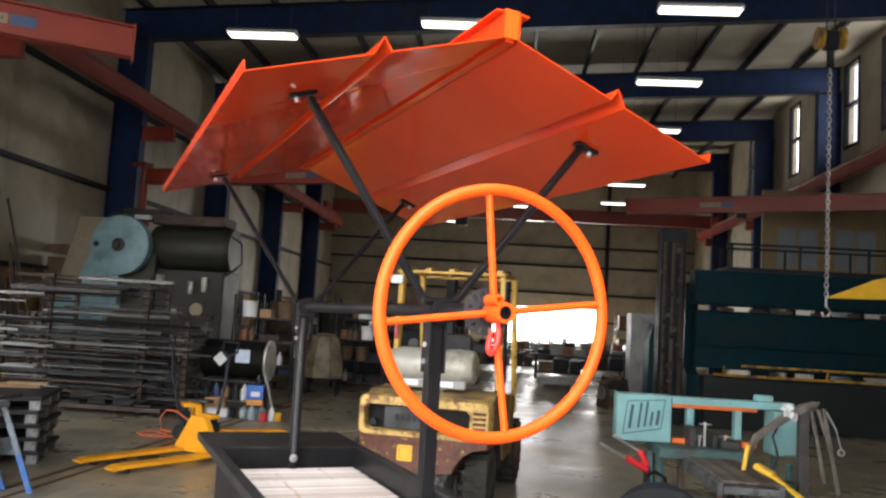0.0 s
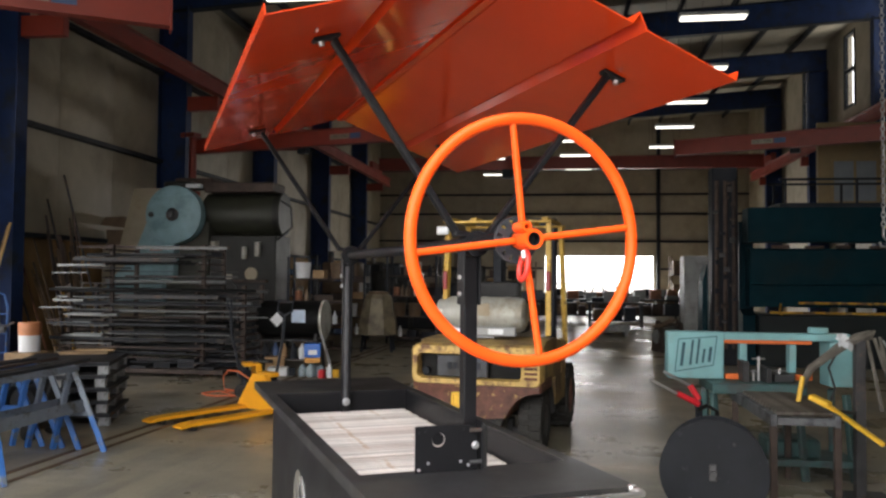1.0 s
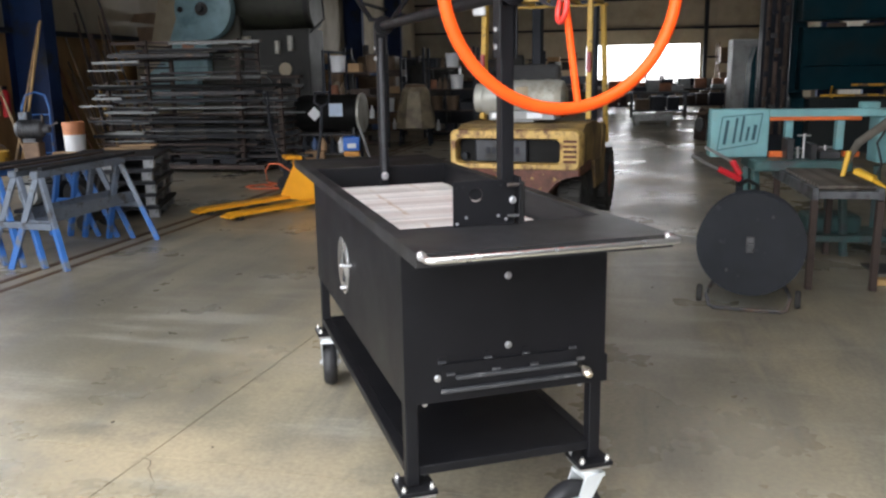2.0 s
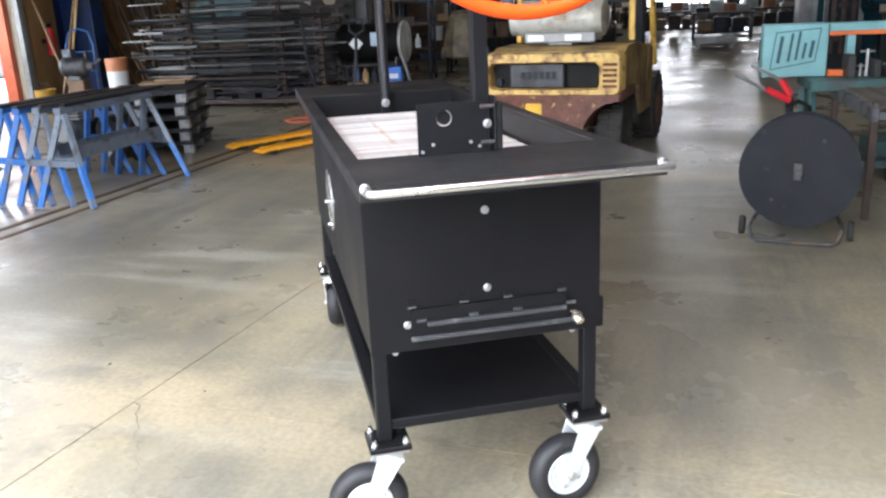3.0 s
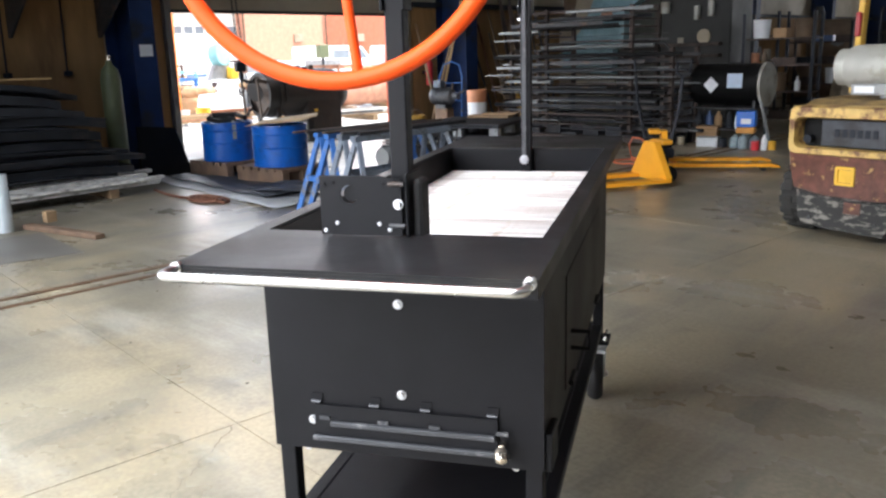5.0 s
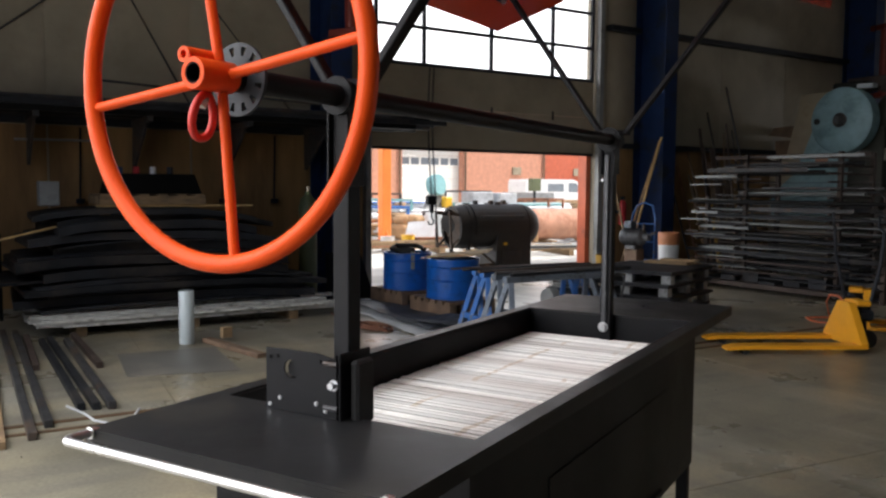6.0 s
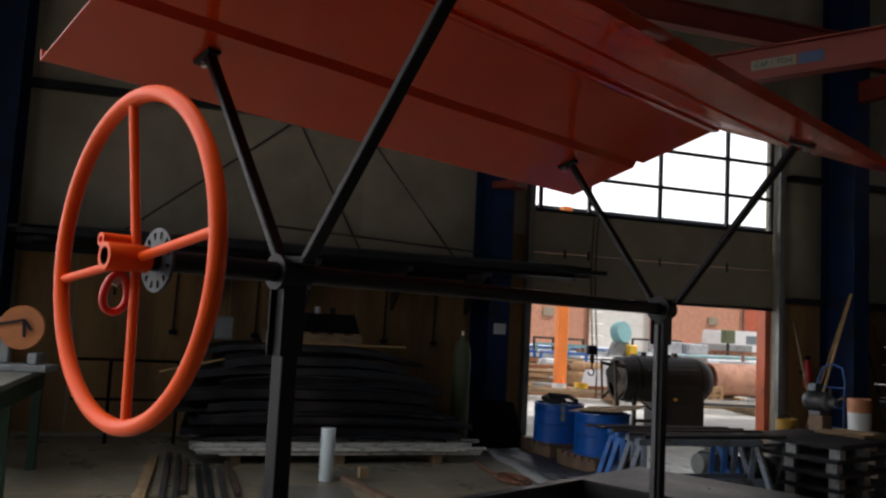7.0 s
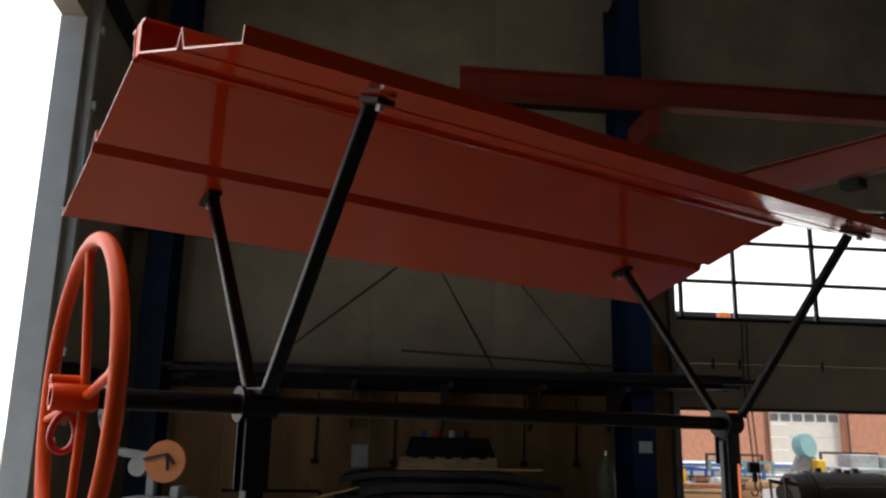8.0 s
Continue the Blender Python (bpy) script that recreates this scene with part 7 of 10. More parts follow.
b = BM()
pts = [(-4.05 + (0.30 + 0.09 * math.sin(2.3 * t)) * math.cos(t) + 0.035 * t, 7.95 + (0.24 + 0.06 * math.cos(1.7 * t)) * math.sin(t), 0.012 + 0.008 * (t > 6.3) + 0.012 * math.sin(3.1 * t) ** 2) for t in [k * 0.35 for k in range(34)]]
pts += [(-3.95, 7.75, 0.10), (-3.93, 7.66, 0.26), (-3.82, 7.55, 0.36), (-3.64, 7.42, 0.37), (-3.46, 7.30, 0.30), (-3.36, 7.22, 0.22)]
pipe(b, pts, 0.011, 6)
solid("air_hose", b, M["hose"], "orange air hose coiled on the floor", "hose")

# bar rack
RX0, RX1, RY = -7.3, -4.4, 9.75
rack = thing("bar_rack", pose(0, 0, 0), "dark steel rack holding rows of bar stock", "bar rack")
LEVELS = [0.2 + 0.108 * k for k in range(17)]
for x in (-7.35, -6.65, -5.15, -4.5):
    tall = -7 < x < -5
    for y in (RY, RY + 0.75):
        b = BM()
        box(b, x - 0.03, x + 0.03, y - 0.03, y + 0.03, 0, 2.0 if tall else 1.38, 0.004)
        part("upright", b, M["rust_dark"], rack)
    for z in LEVELS[:None if tall else 11]:
        b = BM()
        box(b, x - 0.02, x + 0.02, RY - 0.25, RY - 0.031, z - 0.028, z - 0.004), box(b, x - 0.02, x + 0.02, RY + 0.031, RY + 0.719, z - 0.028, z - 0.004)
        part("arm", b, M["rust_dark"], rack)
b = BM()
box(b, -7.6, -4.7, RY - 0.3, RY + 0.8, 0.06, 0.12)
part("base_beam", b, M["rust_dark"], rack)
rs = random.Random(5)
for k, z in enumerate(LEVELS):
    y = RY - 0.235
    while y < RY + 0.5:
        if RY - 0.075 < y < RY + 0.065:
            y = RY + 0.07
        w, h = rs.choice((0.02, 0.03, 0.045)), rs.choice((0.008, 0.012, 0.018, 0.028, 0.045))
        gap = rs.choice((0.01, 0.03, 0.09, 0.2) if k < 11 else (0.12, 0.2, 0.35, 0.5))
        low = k < 11
        full = rs.random() < 0.5
        x0 = (RX0 if low else -6.95) + rs.uniform(-0.35, 0.3) if full or rs.random() < 0.5 else -6.3 + rs.uniform(-0.4, 0.3)
        x1 = (RX1 if low else -4.9) - rs.uniform(-0.25, 0.6) if full or x0 > -7 else x0 + rs.uniform(0.8, 2.2)
        x1 = max(x1, x0 + 0.6)
        b = BM()
        kind = rs.random()
        if kind < 0.35:
            r = h / 2 + 0.004
            rod(b, (x0, w / 2, r), (x1, w / 2, r), r, 10)
        elif kind < 0.6:
            box(b, x0, x1, 0, w, 0, 0.006), box(b, x0, x1, 0, 0.006, 0.0061, h + 0.01)
        else:
            box(b, x0, x1, 0, w, 0, h)
        mat = "bright_dull" if rs.random() < (0.28 if x1 - x0 < 2 else 0.05) else rs.choice(("steel", "plate", "rust_dark", "smoker", "plate", "smoker"))
        solid("bar_stock", b, M[mat], "length of steel bar stock on the rack", "bar stock", group="bar stock", m=pose(0, y, z - 0.0035, 0, rs.uniform(-0.25, 0.25), rs.uniform(-0.5, 0.5)))
        y += w + gap
# short bright flats pushed in at the rack's end
for k in range(9):
    z = LEVELS[2 + (k * 5) % 12]
    b = BM()
    w, L = rs.uniform(0.05, 0.12), rs.uniform(0.45, 0.95)
    box(b, 0, L, 0, w, 0, rs.choice((0.012, 0.02, 0.04)), 0.002)
    solid("flat_stock", b, M["bright_dull"], "short bright steel flat at the rack's end", "bar stock", group="short flats", m=pose(-7.65 + rs.uniform(-0.15, 0.35), RY - 0.2 + rs.uniform(0, 0.08), z + 0.046, 0, rs.uniform(-0.8, 0.8), rs.uniform(-2, 2)))
b = BM()
for i in range(7):
    box(b, -7.3 + 0.36 * i, -7.3 + 0.36 * i + 0.26, RY - 0.2 + 0.05 * (i % 3), RY + 0.2 + 0.1 * (i % 2), 0.121, 0.15 + 0.05 * (i % 3))
solid("steel_offcuts", b, M["plate"], "dark steel offcuts on the rack's base", "offcuts", kind="stuff")


def flywheel_press():
    p = thing("flywheel_press", pose(-7.34, 13.2, 0), "old punch press with a pale teal flywheel guard", "press")
    b = BM()
    n = 40
    lathe(b, [(0.02, -0.02), (0.55, -0.02), (0.58, 0.0), (0.58, 0.22), (0.02, 0.22)], n, Matrix.Translation((0, -0.05, 2.72)) @ pose(0, 0, 0, -90, 0, 0))
    part("flywheel_guard", b, M["press_blue"], p, smooth=True)
    b = BM()
    lathe(b, [(0.02, 0), (0.12, 0), (0.13, 0.03), (0.09, 0.05), (0.02, 0.05)], 24, Matrix.Translation((0.0, -0.072, 2.72)) @ pose(0, 0, 0, 90, 0, 0))
    part("hub_ring", b, M["steel"], p, smooth=True)
    b = BM()
    rod(b, (0, -0.13, 2.72), (0, -0.2, 2.72), 0.06, 14)
    part("shaft_end", b, M["steel"], p)
    b = BM()
    rod(b, (-0.45, -0.09, 2.72), (-0.45, -0.073, 2.72), 0.055, 16)
    part("inspection_hole", b, M["rubber"], p)
    b = BM()
    prism(b, [(-0.56, 2.62), (-0.76, 2.13), (-0.97, 1.75), (-1.40, 1.38), (-1.40, 0.95), (-0.24, 0.9), (-0.24, 1.36), (0.0, 1.5), (0.02, 2.15), (0.3, 2.45), (0.0, 2.72)], 0.2, AY)
    bmesh.ops.recalc_face_normals(b, faces=b.faces)
    part("belt_guard", b, M["press_blue"], p)
    b = BM()
    box(b, -0.5, -0.25, -0.012, -0.0005, 2.0, 2.08, 0.003)
    part("maker_plate", b, M["rust_light"], p)
    b = BM()
    prism(b, [(-1.48, 0.0), (-0.3, 0.0), (-0.3, 3.27), (-0.97, 3.27), (-1.45, 1.4)], 0.9, Matrix.Translation((0, 0.21, 0)) @ AY)
    part("frame", b, M["machine_cream"], p)
    b = BM()
    box(b, -0.295, 0.62, 0.25, 1.3, 0.0, 2.6, 0.02)
    part("body", b, M["olive"], p)
    b = BM()
    rod(b, (0.42, 0.75, 2.77), (2.03, 0.75, 2.77), 0.43, 32)
    part("motor_housing", b, M["olive"], p, smooth=True)
    b = BM()
    hoop(b, [(0.431, 1.9), (0.45, 1.9), (0.45, 2.0), (0.431, 2.0)], 32, Matrix.Translation((0, 0.75, 2.77)) @ pose(0, 0, 0, 0, 90, 0))
    part("end_band", b, M["olive_dark"], p, smooth=True)
    b = BM()
    box(b, 0.45, 1.9, 0.35, 1.1, 3.205, 3.40, 0.02), box(b, -0.2, 0.6, 0.4, 1.0, 3.3, 3.5, 0.02)
    part("top_beam", b, M["rust_dark"], p)
    b = BM()
    pipe(b, [(2.0, 0.5, 3.05), (2.25, 0.45, 2.9), (2.28, 0.45, 2.5), (2.0, 0.4, 2.25), (1.7, 0.3, 2.1)], 0.02, 7)
    part("cable", b, M["rubber"], p)
    b = BM()
    box(b, 0.63, 2.0, 0.3, 1.2, 0.0, 2.33, 0.02)
    part("side_cabinet", b, M["olive_dark"], p)
    for x, z, r, h in ((1.38, 1.98, 0.055, 0.12), (1.65, 2.05, 0.06, 0.14), (0.75, 2.1, 0.09, 0.1)):
        b = BM()
        rod(b, (x, 0.22, z - h), (x, 0.22, z + h), r, 14)
        part("oil_cup", b, M["tank"], p, smooth=True)
    b = BM()
    rod(b, (1.5, 0.27, 1.56), (1.5, 0.2995, 1.56), 0.13, 20)
    part("round_cover", b, M["machine_cream"], p, "round cream cover plate")
    b = BM()
    box(b, 0.98, 1.10, 0.28, 0.2995, 1.45, 1.55)
    part("notice", b, M["label_cream"], p)
    for z in (1.42, 1.22):
        b = BM()
        box(b, 0.5, 1.85, 0.16, 0.2995, z - 0.03, z + 0.03, 0.005)
        part("slide_rail", b, M["rust_dark"], p)
    b = BM()
    box(b, -0.3, 0.3, 0.1, 0.6, 3.27, 3.4, 0.03)
    part("top_cap", b, M["olive_dark"], p)
    b = BM()
    box(b, 0.2, 0.5, 0.05, 0.2, 3.26, 3.34, 0.01)
    part("top_plate", b, M["pale_metal"], p)
    return p


flywheel_press()
bx = thing("control_box", pose(-8.85, 13.6, 0), "open cream control cabinet against the wall", "cabinet")
b = BM()
box(b, -0.25, 0.45, 0, 0.5, 0, 2.1, 0.01)
part("body", b, M["machine_cream"], bx)
b = BM()
prism(b, [(-0.3, 2.55), (0.5, 2.45), (0.5, 2.55), (0.2, 2.72), (-0.2, 2.7)], 0.5, AY)
box(b, -0.22, 0.42, 0.1, 0.45, 2.105, 2.45)
part("hood", b, M["machine_brown"], bx)

# tank on its stand, carts and small things near the rack
tk = thing("tank_stand", pose(-3.95, 10.6, -0.0, 0, 0, 0), "black horizontal tank on a steel stand with labels", "tank")
b = BM()
lathe(b, [(0.05, -0.55), (0.25, -0.54), (0.29, -0.48), (0.29, 0.48), (0.05, 0.48)], 28, Matrix.Translation((-0.05, 0, 0.84)) @ pose(0, 0, 0, 0, 90, 0))
part("tank", b, M["smoker"], tk, smooth=True)
b = BM()
lathe(b, [(0.02, 0.49), (0.26, 0.49), (0.31, 0.50), (0.31, 0.54), (0.02, 0.56)], 28, Matrix.Translation((-0.05, 0, 0.84)) @ pose(0, 0, 0, 0, 90, 0))
part("tank_end", b, M["tank"], tk, "dull grey round tank end", smooth=True)
b = BM()
box(b, -0.08, 0.08, -0.302, -0.298, -0.08, 0.08, m=Matrix.Translation((-0.22, 0, 0.84)) @ Matrix.Rotation(math.pi / 4, 4, "Y"))
part("diamond_label", b, M["white"], tk, "white diamond label")
b = BM()
box(b, 0.02, 0.24, -0.305, -0.299, 0.80, 1.0)
part("label", b, M["label_blue"], tk, "pale blue label")
for x in (-0.55, 0.38):
    for y in (-0.22, 0.22):
        b = BM()
        bar(b, (x, y * 1.2, 0), (x, y * 0.85, 0.62), 0.04, 0.04)
        part("leg", b, M["steel"], tk)
for z in (0.2, 0.5):
    b = BM()
    box(b, -0.54, 0.37, -0.26, 0.26, z, z + 0.02)
    part("shelf", b, M["steel"], tk)
for k in range(6):
    b = BM()
    lathe(b, [(0.05, 0), (0.055, 0.02), (0.055, 0.16), (0.02, 0.21), (0.018, 0.24)], 12)
    solid("bottle", b, M[("dark_steel", "maker_blue", "card", "dark_steel", "white", "machine_brown")[k]], "small plastic bottle on the stand's shelf", "bottle", group="shelf bottles", m=pose(-4.4 + 0.15 * k, 10.45 + 0.03 * (k % 2), 0.2205), smooth=True)
ct = thing("tool_cart", pose(-5.15, 10.75, 0), "black steel push cart with a loop handle", "cart")
for z in (0.16, 0.75):
    b = BM()
    box(b, -0.35, 0.35, -0.25, 0.25, z, z + 0.04, 0.005)
    part("deck", b, M["dark_steel"], ct)
for x in (-0.33, 0.33):
    for y in (-0.23, 0.23):
        b = BM()
        box(b, x - 0.02, x + 0.02, y - 0.02, y + 0.02, 0.2005, 0.7495)
        part("post", b, M["dark_steel"], ct)
b = BM()
pipe(b, [(-0.25, -0.24, 0.79), (-0.25, -0.3, 1.35), (-0.15, -0.3, 1.45), (0.15, -0.3, 1.45), (0.25, -0.3, 1.35), (0.25, -0.24, 0.79)], 0.02, 10)
part("handle", b, M["steel"], ct, smooth=True)
for x in (-0.3, 0.3):
    for y in (-0.2, 0.2):
        b = BM()
        lathe(b, [(0.01, -0.02), (0.075, -0.02), (0.08, 0), (0.075, 0.02), (0.01, 0.02)], 16, Matrix.Translation((x, y, 0.08)) @ pose(0, 0, 0, 0, 90, 0))
        part("wheel", b, M["tyre"], ct, smooth=True)
gc = thing("fluid_jug", pose(-3.5, 9.98, 0, 0, 0, 8), "cloudy grey plastic jugs strapped together on the floor", "jug")
for k, (x, y, h) in enumerate(((-0.13, 0.02, 0.19), (0.0, -0.05, 0.21), (0.13, 0.03, 0.18), (0.01, 0.11, 0.2))):
    b = BM()
    lathe(b, [(0.055, 0), (0.072, 0.012), (0.074, h * 0.6), (0.05, h * 0.85), (0.025, h * 0.9), (0.025, h), (0.01, h)], 14, Matrix.Translation((x, y, 0)))
    part("bottle", b, M["clear_jug"], gc, smooth=True)
tn = thing("solvent_tin", pose(-3.49, 10.0, 0.2115, 0, 0, 14), "blue square tin with an amber band on the jugs", "tin")
b = BM()
box(b, -0.12, 0.12, -0.1, 0.1, 0.0, 0.085, 0.012)
part("band", b, M["tin_amber"], tn, "amber lower band")
b = BM()
box(b, -0.125, 0.125, -0.1, 0.1, 0.0855, 0.30, 0.014, seg=2)
part("tin", b, M["blue"], tn)
b = BM()
box(b, -0.06, 0.07, -0.1035, -0.1005, 0.13, 0.20)
part("label", b, M["pale_metal"], tn, "pale label")
b = BM()
rod(b, (0.06, 0, 0.3005), (0.06, 0, 0.335), 0.025, 12)
part("cap", b, M["dark_steel"], tn)
for x, y, kind, mat in ((-3.30, 9.86, "can", "tool_red"), (-3.20, 9.92, "bottle", "white"), (-3.12, 9.98, "can", "yellow"), (-3.24, 10.08, "bottle", "clear_jug"), (-3.82, 10.02, "can", "dark_steel"), (-4.45, 10.0, "can", "machine_cream"), (-4.55, 9.92, "bottle", "dark_steel")):
    b = BM()
    if kind == "can":
        lathe(b, [(0.05, 0), (0.055, 0.005), (0.053, 0.11), (0.055, 0.12), (0.04, 0.124), (0.01, 0.12)], 14)
    else:
        lathe(b, [(0.04, 0), (0.046, 0.01), (0.045, 0.13), (0.018, 0.18), (0.016, 0.21), (0.005, 0.21)], 12)
    solid("floor_" + kind, b, M[mat], {"can": "small dented paint can standing on the floor", "bottle": "small plastic bottle standing on the floor"}[kind], kind, group="floor " + kind + "s", m=pose(x, y, 0.0005), smooth=True)
b = BM()
bar(b, (-3.22, 10.18, 0.02), (-3.46, 10.36, 0.62), 0.035, 0.03, 0.004)
solid("steel_strut", b, M["grey"], "grey steel strut leaning on the tank stand", "strut")
for x, y, w, d, h, mat, nm, lab in ((-4.2, 10.35, 0.3, 0.25, 0.26, "card", "cardboard_box", "brown cardboard box on the floor"), (-4.05, 10.05, 0.3, 0.22, 0.13, "sheet_white", "paper_bundle", "white paper bundle on the floor"), (-4.65, 10.4, 0.3, 0.3, 0.22, "smoker", "battery", "black battery on the floor"), (-4.9, 10.15, 0.35, 0.25, 0.16, "dark_steel", "toolbox", "dark steel toolbox on the floor")):
    o = thing(nm, pose(x, y, 0, 0, 0, 12), lab, nm.split("_")[-1])
    b = BM()
    box(b, -w / 2, w / 2, -d / 2, d / 2, 0.0, h * 0.85, 0.01)
    part("body", b, M[mat], o)
    b = BM()
    box(b, -w / 2 - 0.004, w / 2 + 0.004, -d / 2 - 0.004, d / 2 + 0.004, h * 0.85 + 0.001, h, 0.008)
    part("top", b, M[mat], o)

# distant machines and shelves along the west wall, seen past the forklift
for k, (x, y, w, d, h, mat) in enumerate(((-2.2, 18.0, 1.0, 0.8, 1.4, "dark_steel"), (-5.6, 19.5, 1.5, 1.0, 1.9, "machine_brown"), (-3.6, 22.0, 2.0, 0.9, 1.2, "dark_steel"), (-5.2, 25.0, 2.4, 1.0, 1.7, "olive_dark"), (-1.8, 25.0, 1.4, 0.8, 1.1, "olive"), (-6.5, 29.0, 2.0, 1.2, 2.0, "dark_steel"), (-3.5, 31.0, 2.2, 1.0, 1.6, "machine_brown"))):
    mc = thing("shop_machine", pose(x, y, 0, 0, 0, random.uniform(-8, 8)), "dark old workshop machine far down the hall", "machine", "far machines")
    b = BM()
    box(b, -w / 2, w / 2, -d / 2, d / 2, 0.0, h * 0.55, 0.03)
    part("base", b, M[mat], mc)
    b = BM()
    box(b, -w / 2 * 0.6, w / 2 * 0.75, -d / 2 * 0.7, d / 2 * 0.7, h * 0.55 + 0.001, h, 0.05)
    part("head", b, M[mat], mc)
    b = BM()
    rod(b, (w * 0.2, -d / 2 - 0.08, h * 0.75), (w * 0.2, -d * 0.35 - 0.001, h * 0.75), 0.12, 18)
    part("handwheel", b, M["bright_dull"], mc)
    b = BM()
    rod(b, (-w * 0.2, 0, h + 0.001), (-w * 0.2, 0, h + 0.3), 0.08, 14)
    part("motor", b, M["steel"], mc)
hp = thing("feed_hopper", pose(-3.45, 14.4, 0, 0, 0, 6), "cream tapered feed hopper on a dark frame", "hopper")
b = BM()
lathe(b, [(0.30, 0.32), (0.42, 0.36), (0.40, 0.60), (0.30, 1.08), (0.24, 1.16), (0.2, 1.16)], 8, pose(0, 0, 0, 0, 0, 22.5))
part("body", b, M["hopper_tan"], hp)
b = BM()
lathe(b, [(0.02, 1.162), (0.22, 1.165), (0.2, 1.22), (0.02, 1.24)], 14)
part("lid", b, M["machine_brown"], hp)
for x in (-0.28, 0.28):
    for y in (-0.24, 0.24):
        b = BM()
        bar(b, (x * 1.1, y * 1.1, 0), (x, y, 0.34), 0.04, 0.04)
        part("leg", b, M["dark_steel"], hp)
SMALL = {}


def small_thing(kind, mat, m):
    """A small shop item, sharing one mesh with all others of its kind and colour."""
    if (kind, mat) not in SMALL:
        b = BM()
        if kind == "bottle":
            lathe(b, [(0.045, 0), (0.05, 0.01), (0.05, 0.15), (0.02, 0.2), (0.018, 0.25), (0.012, 0.25)], 10)
        elif kind == "can":
            lathe(b, [(0.07, 0), (0.075, 0.006), (0.073, 0.19), (0.075, 0.2), (0.06, 0.205)], 12)
        elif kind == "carton":
            box(b, -0.12, 0.12, -0.09, 0.09, 0, 0.16, 0.006), box(b, -0.02, 0.02, -0.0915, 0.0915, 0.02, 0.161)
        elif kind == "tray":
            holed(b, -0.18, 0.18, -0.12, 0.12, -0.17, 0.17, -0.11, 0.11, 0.008, 0.12), box(b, -0.17, 0.17, -0.11, 0.11, 0, 0.0079)
        else:
            lathe(b, [(0.12, 0), (0.13, 0.01), (0.15, 0.3), (0.155, 0.31), (0.14, 0.31), (0.12, 0.02)], 14)
        ob = solid(kind, b, M[mat], "", "", m=m, smooth=kind != "carton" and kind != "tray")
        SMALL[kind, mat] = ob
    else:
        ob = new(kind, SMALL[kind, mat].data)
        ob.matrix_basis = m
    words = {"bottle": "small plastic bottle on a cluttered shop shelf", "can": "paint can on a cluttered shop shelf", "carton": "small carton on a cluttered shop shelf", "tray": "open parts tray on a cluttered shop shelf", "pail": "plastic pail on a cluttered shop shelf"}
    return tagged(ob, words[kind], kind, "shelf " + kind + "s")


rz = random.Random(41)


def shop_shelf(x0, x1, y, h, levels, yaw=0):
    """Steel shelving crowded with bottles, cans, cartons and trays."""
    base = pose(x0, y, 0, 0, 0, yaw)
    r = thing("shop_shelf", base, "dark steel shelving crowded with shop supplies", "shelf", "shop shelves")
    L = x1 - x0
    for px in (0, L - 0.05):
        for dy in (0, 0.45):
            b = BM()
            box(b, px, px + 0.05, dy, dy + 0.05, 0, h)
            part("upright", b, M["dark_steel"], r)
    for k in range(levels):
        z = 0.12 + k * (h - 0.12) / levels
        b = BM()
        box(b, 0.0, L, 0.0505, 0.4495, z, z + 0.03)
        part("shelf", b, M["rust_dark"], r)
        px = 0.12
        while px < L - 0.1:
            kind = rz.choice(("bottle", "bottle", "can", "carton", "tray", "pail"))
            mat = rz.choice({"bottle": ("white", "machine_brown", "maker_blue", "dark_steel"), "can": ("tank", "machine_cream", "dark_steel", "rust"), "carton": ("card", "machine_brown", "dark_steel"), "tray": ("dark_steel", "maker_blue", "rust_dark"), "pail": ("white", "machine_brown", "dark_steel")}[kind])
            px += {"bottle": 0.05, "can": 0.08, "carton": 0.12, "tray": 0.18, "pail": 0.15}[kind]
            if px < L - 0.15:
                small_thing(kind, mat, base @ pose(px, 0.18 + rz.uniform(-0.04, 0.08), z + 0.0305, 0, 0, rz.uniform(-15, 15)))
            px += {"bottle": 0.05, "can": 0.08, "carton": 0.12, "tray": 0.18, "pail": 0.15}[kind] + rz.uniform(0.005, 0.16)
    return r


shop_shelf(-5.0, -3.8, 13.2, 1.9, 4, 4)
shop_shelf(-3.7, -2.5, 16.3, 2.0, 4, -3)
shop_shelf(-5.6, -4.3, 16.8, 1.8, 4)
shop_shelf(-2.6, -1.3, 21.5, 2.0, 4, 2)
shop_shelf(-2.3, -1.5, 14.9, 1.3, 3, 8)
shop_shelf(-6.6, -5.2, 15.4, 2.0, 4, -2)
